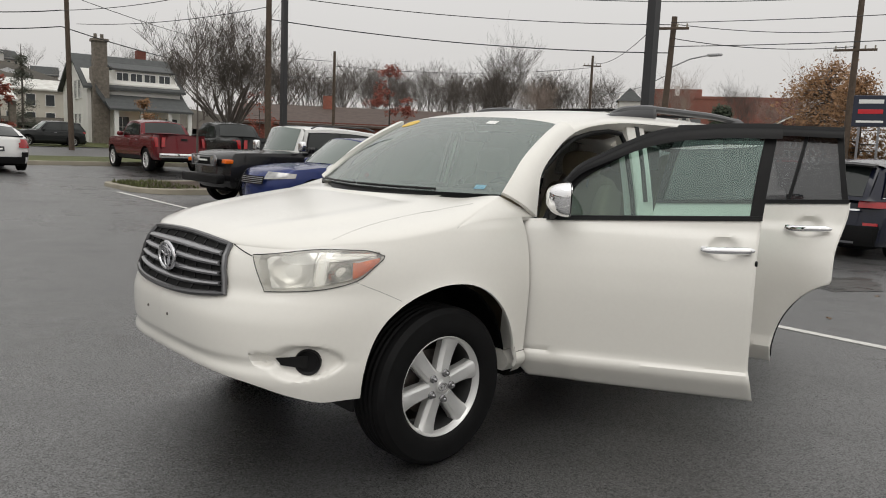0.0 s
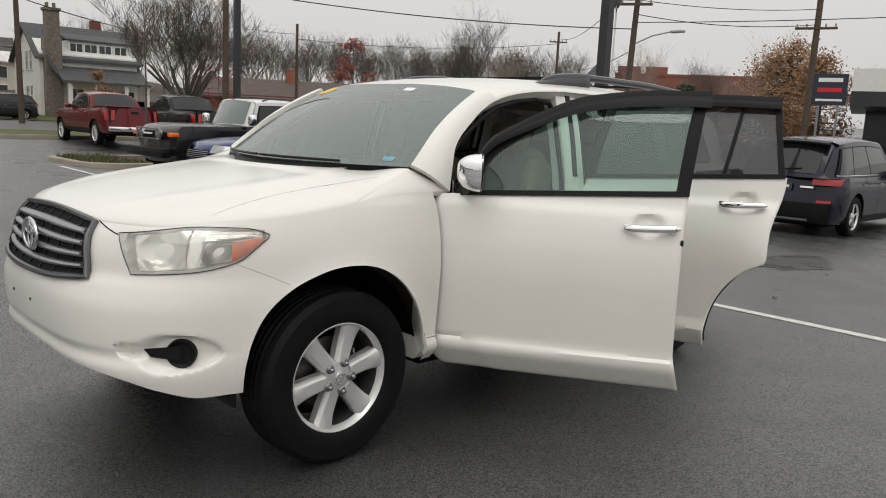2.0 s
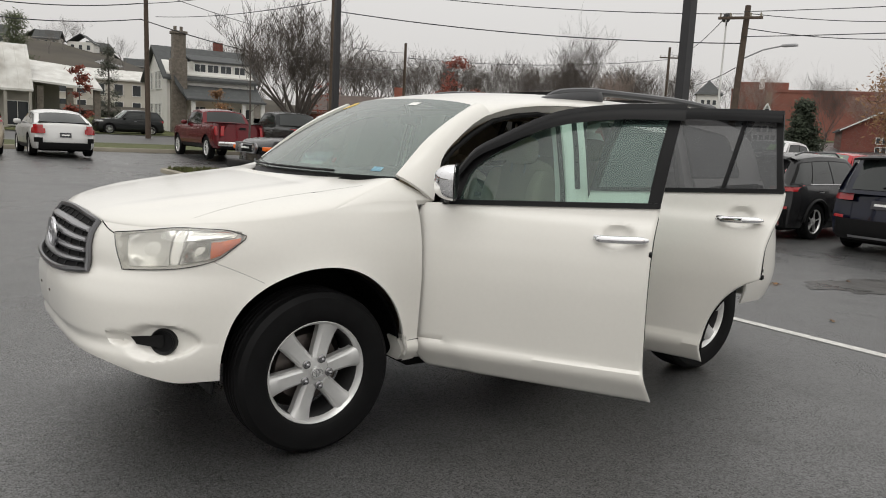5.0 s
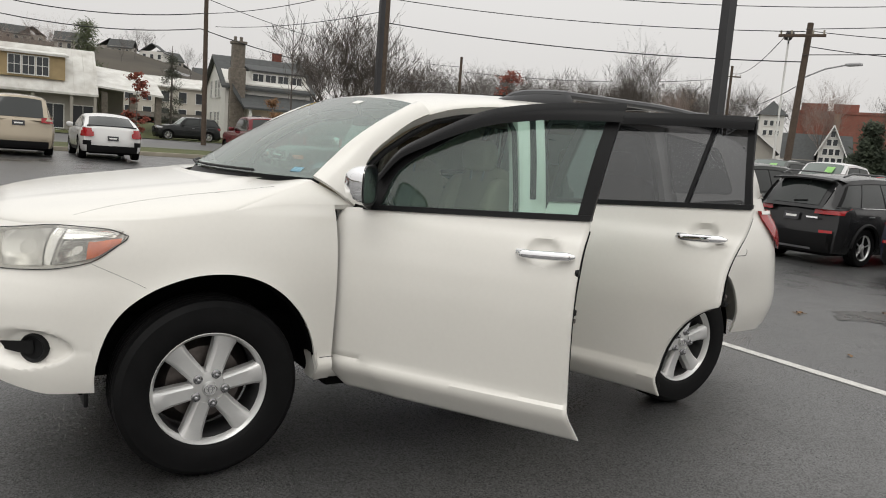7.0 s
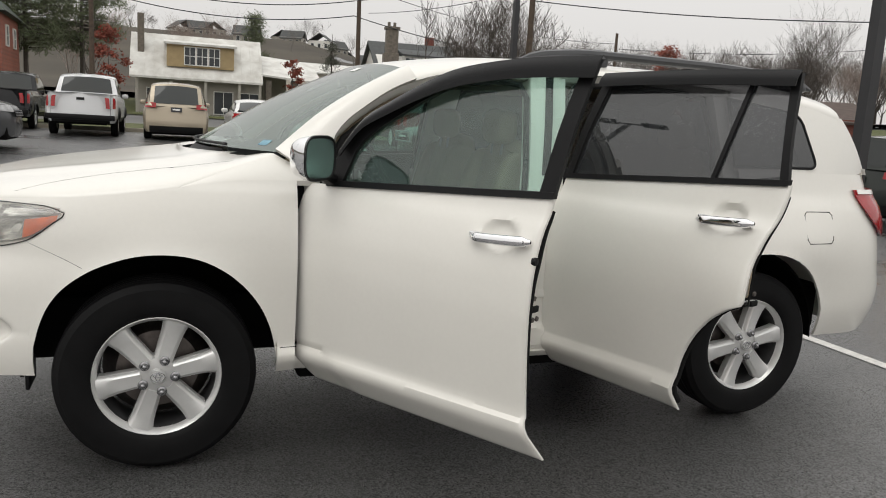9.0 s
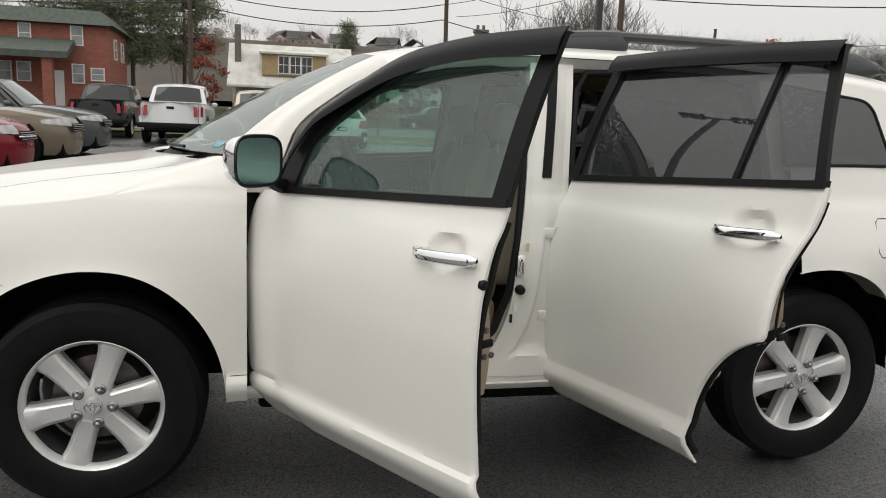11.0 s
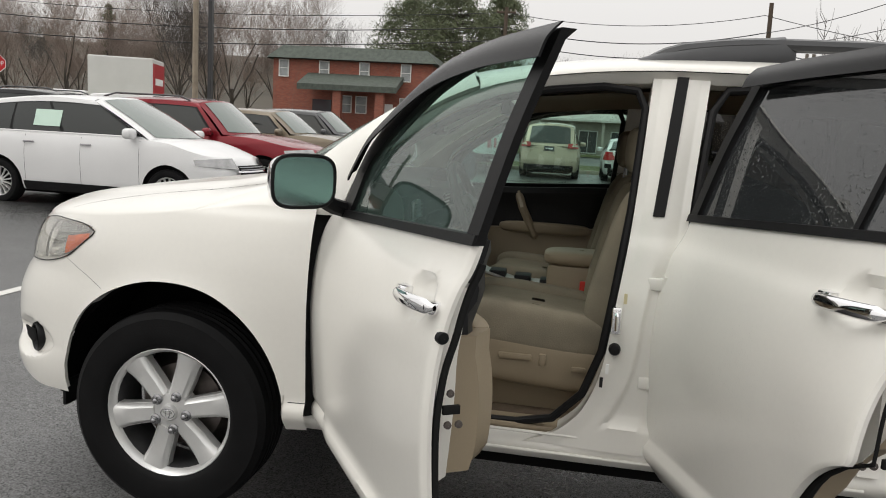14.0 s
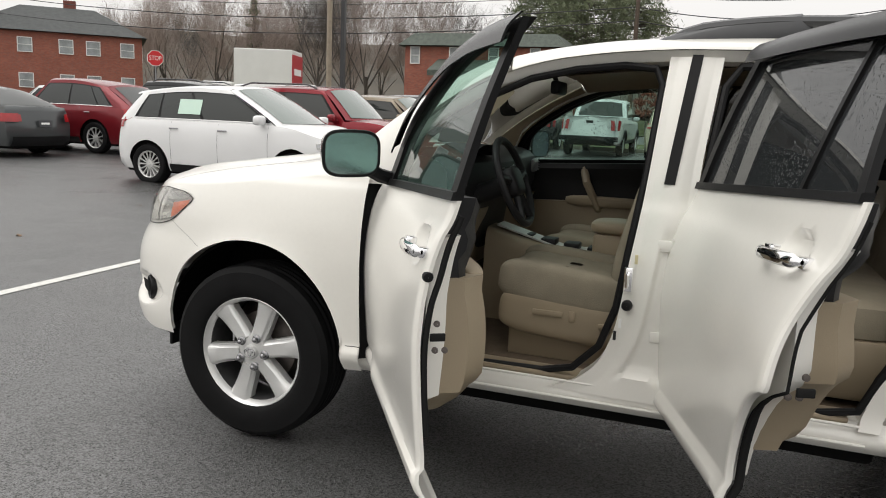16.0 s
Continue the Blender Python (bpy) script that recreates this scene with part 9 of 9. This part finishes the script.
# row heading towards the aisle on the other side
cmax = make_car("hybrid_hatchback", "white compact hatchback with paper in its window", paint("hatch_white", (0.74, 0.74, 0.74), 0.0), at(-4.25, 7.35, 180), L=4.4, wid=1.83, H=1.62, wb=2.65, fo=0.92, belt=1.04, hood=0.84, cowl=1.05, xc=0.02, xw=1.12, xr=3.08, xt=3.44, deck=1.10, r=0.325, tail_hi=True, spokes=15, chrome=True, drop=0.10, glass=((0.02, 0.40), (0.42, 0.68), (0.695, 0.83)))
bm = bmesh.new()
slab(bm, lambda u, v: Vector((1.68 + 0.42 * u, 0.842 - 0.078 * v, 1.15 + 0.23 * v)), 2, 2, 0.004, toward=(0, -1, 0))
part("window_paper", bm, material("window_paper_green", (0.55, 0.72, 0.62), 0.6), cmax, "pale green paper behind the window", smooth=False)
make_car("luxury_suv", "red luxury SUV with roof rails", paint("crimson", (0.20, 0.010, 0.018)), at(-4.1, 10.25, 180), **{**SUVP, "L": 4.85, "rack": True, "chrome": True, "hood": 0.92})
make_car("crossover", "champagne crossover parked in the row", paint("bronze_tan", (0.20, 0.165, 0.12)), at(-4.0, 13.2, 180), **{**SUVP, "H": 1.60})
make_car("crossover", "grey crossover with a yellow sticker", paint("slate_grey", (0.09, 0.092, 0.095)), at(-4.0, 16.1, 180), **{**SUVP, "H": 1.66})
make_car("minivan", "white van parked behind the row", paint("van_white", (0.70, 0.70, 0.69), 0.0), at(-10.5, 20.0, 180), **{**SUVP, "L": 5.2, "H": 1.95, "xr": 3.9, "xt": 4.15, "wb": 3.1})
make_car("compact_car", "red compact car before the apartments", paint("bright_red", (0.42, 0.012, 0.012), 0.0), at(-9.0, 33.0, 180), L=4.3, wid=1.8, H=1.48, r=0.32)
make_car("sedan", "dark grey sedan seen from its tail", paint("gunmetal", (0.075, 0.08, 0.082)), at(-15.6, 8.95, 0), L=4.85, wid=1.83, H=1.46, wb=2.78, fo=0.95, belt=0.96, hood=0.80, cowl=0.97, xc=0.5, xw=1.35, xr=2.75, xt=3.45, deck=1.04, r=0.33)
make_car("crossover", "dark red crossover seen from its tail", paint("garnet", (0.17, 0.012, 0.018)), at(-14.7, 11.4, 0), **{**SUVP, "L": 4.9, "chrome": True, "xr": 3.1, "xt": 3.82, "drop": 0.12, "H": 1.72, "glass": ((0.05, 0.40), (0.42, 0.70), (0.715, 0.83))})
make_car("large_suv", "black SUV with roof rails in the second row", paint("black_suv", (0.014, 0.015, 0.016)), at(-15.2, 15.2, 0), **{**SUVP, "L": 5.0, "H": 1.80, "rack": True})
make_car("white_suv", "white car in the far row", paint("far_white", (0.68, 0.68, 0.67), 0.0), at(-32.0, 26.0, 30), **SUVP)
# row on the tail side
make_car("sport_utility", "dark blue SUV with chrome badge and red tail lamps", paint("navy", (0.006, 0.008, 0.020), 0.0), at(15.95, 2.28, 180), **{**SUVP, "L": 4.82, "wb": 2.92, "H": 1.76, "wid": 1.94, "xr": 3.5, "xt": 3.85, "rear": "wide", "chrome": True, "spokes": 5})
make_car("sport_utility", "charcoal SUV with dark cladding", paint("charcoal", (0.018, 0.018, 0.019), 0.0), at(16.05, 4.97, 180), **{**SUVP, "L": 4.62, "wb": 2.72, "H": 1.68, "clad": True, "rack": True, "chrome": True, "xr": 3.3, "xt": 3.66, "rear": "slim", "spokes": 5})
make_car("boxy_suv", "dark green boxy SUV", paint("dark_olive", (0.035, 0.04, 0.036)), at(16.9, 8.1, 180), **{**SUVP, "L": 4.5, "H": 1.82, "tw": 0.85, "xr": 3.4, "xt": 3.5, "belt": 1.15, "hood": 1.05, "cowl": 1.18, "deck": 1.15})
tag_on = make_car("pickup_truck", "grey pickup facing the aisle with a green tag", paint("pickup_grey", (0.11, 0.115, 0.11)), at(24.2, 15.0, 0), **PICK)
bm = bmesh.new()
slab(bm, lambda u, v: Vector((0.84 + 0.20 * u, -0.50 + 0.30 * v, 1.57 + 0.20 * u)), 1, 1, 0.004, toward=(0, 0, -1))
part("green_tag", bm, GREENTAG, tag_on, "bright green price tag on the windscreen", smooth=False)
tag_on = make_car("white_suv", "white pickup facing the aisle with a green tag", paint("suv_white", (0.7, 0.7, 0.7), 0.0), at(24.0, 12.55, 0), **PICK)
bm = bmesh.new()
slab(bm, lambda u, v: Vector((0.84 + 0.20 * u, -0.50 + 0.30 * v, 1.57 + 0.20 * u)), 1, 1, 0.004, toward=(0, 0, -1))
part("green_tag", bm, GREENTAG, tag_on, "bright green price tag on the windscreen", smooth=False)
tag_on = make_car("red_suv", "red SUV facing the aisle with a green tag", paint("suv_red", (0.40, 0.015, 0.02), 0.0), at(23.6, 9.9, 0), **SUVP)
bm = bmesh.new()
slab(bm, lambda u, v: Vector((0.84 + 0.20 * u, -0.50 + 0.30 * v, 1.43 + 0.15 * u)), 1, 1, 0.004, toward=(0, 0, -1))
part("green_tag", bm, GREENTAG, tag_on, "bright green price tag on the windscreen", smooth=False)
make_car("red_suv", "dark car in the far row", paint("far_grey", (0.08, 0.08, 0.085)), at(24.6, 17.7, 0), **SUVP)
make_car("wagon", "dark estate car parked across the road", paint("estate_black", (0.02, 0.022, 0.022)), at(10.9, 53.5, 0), **SUVP)
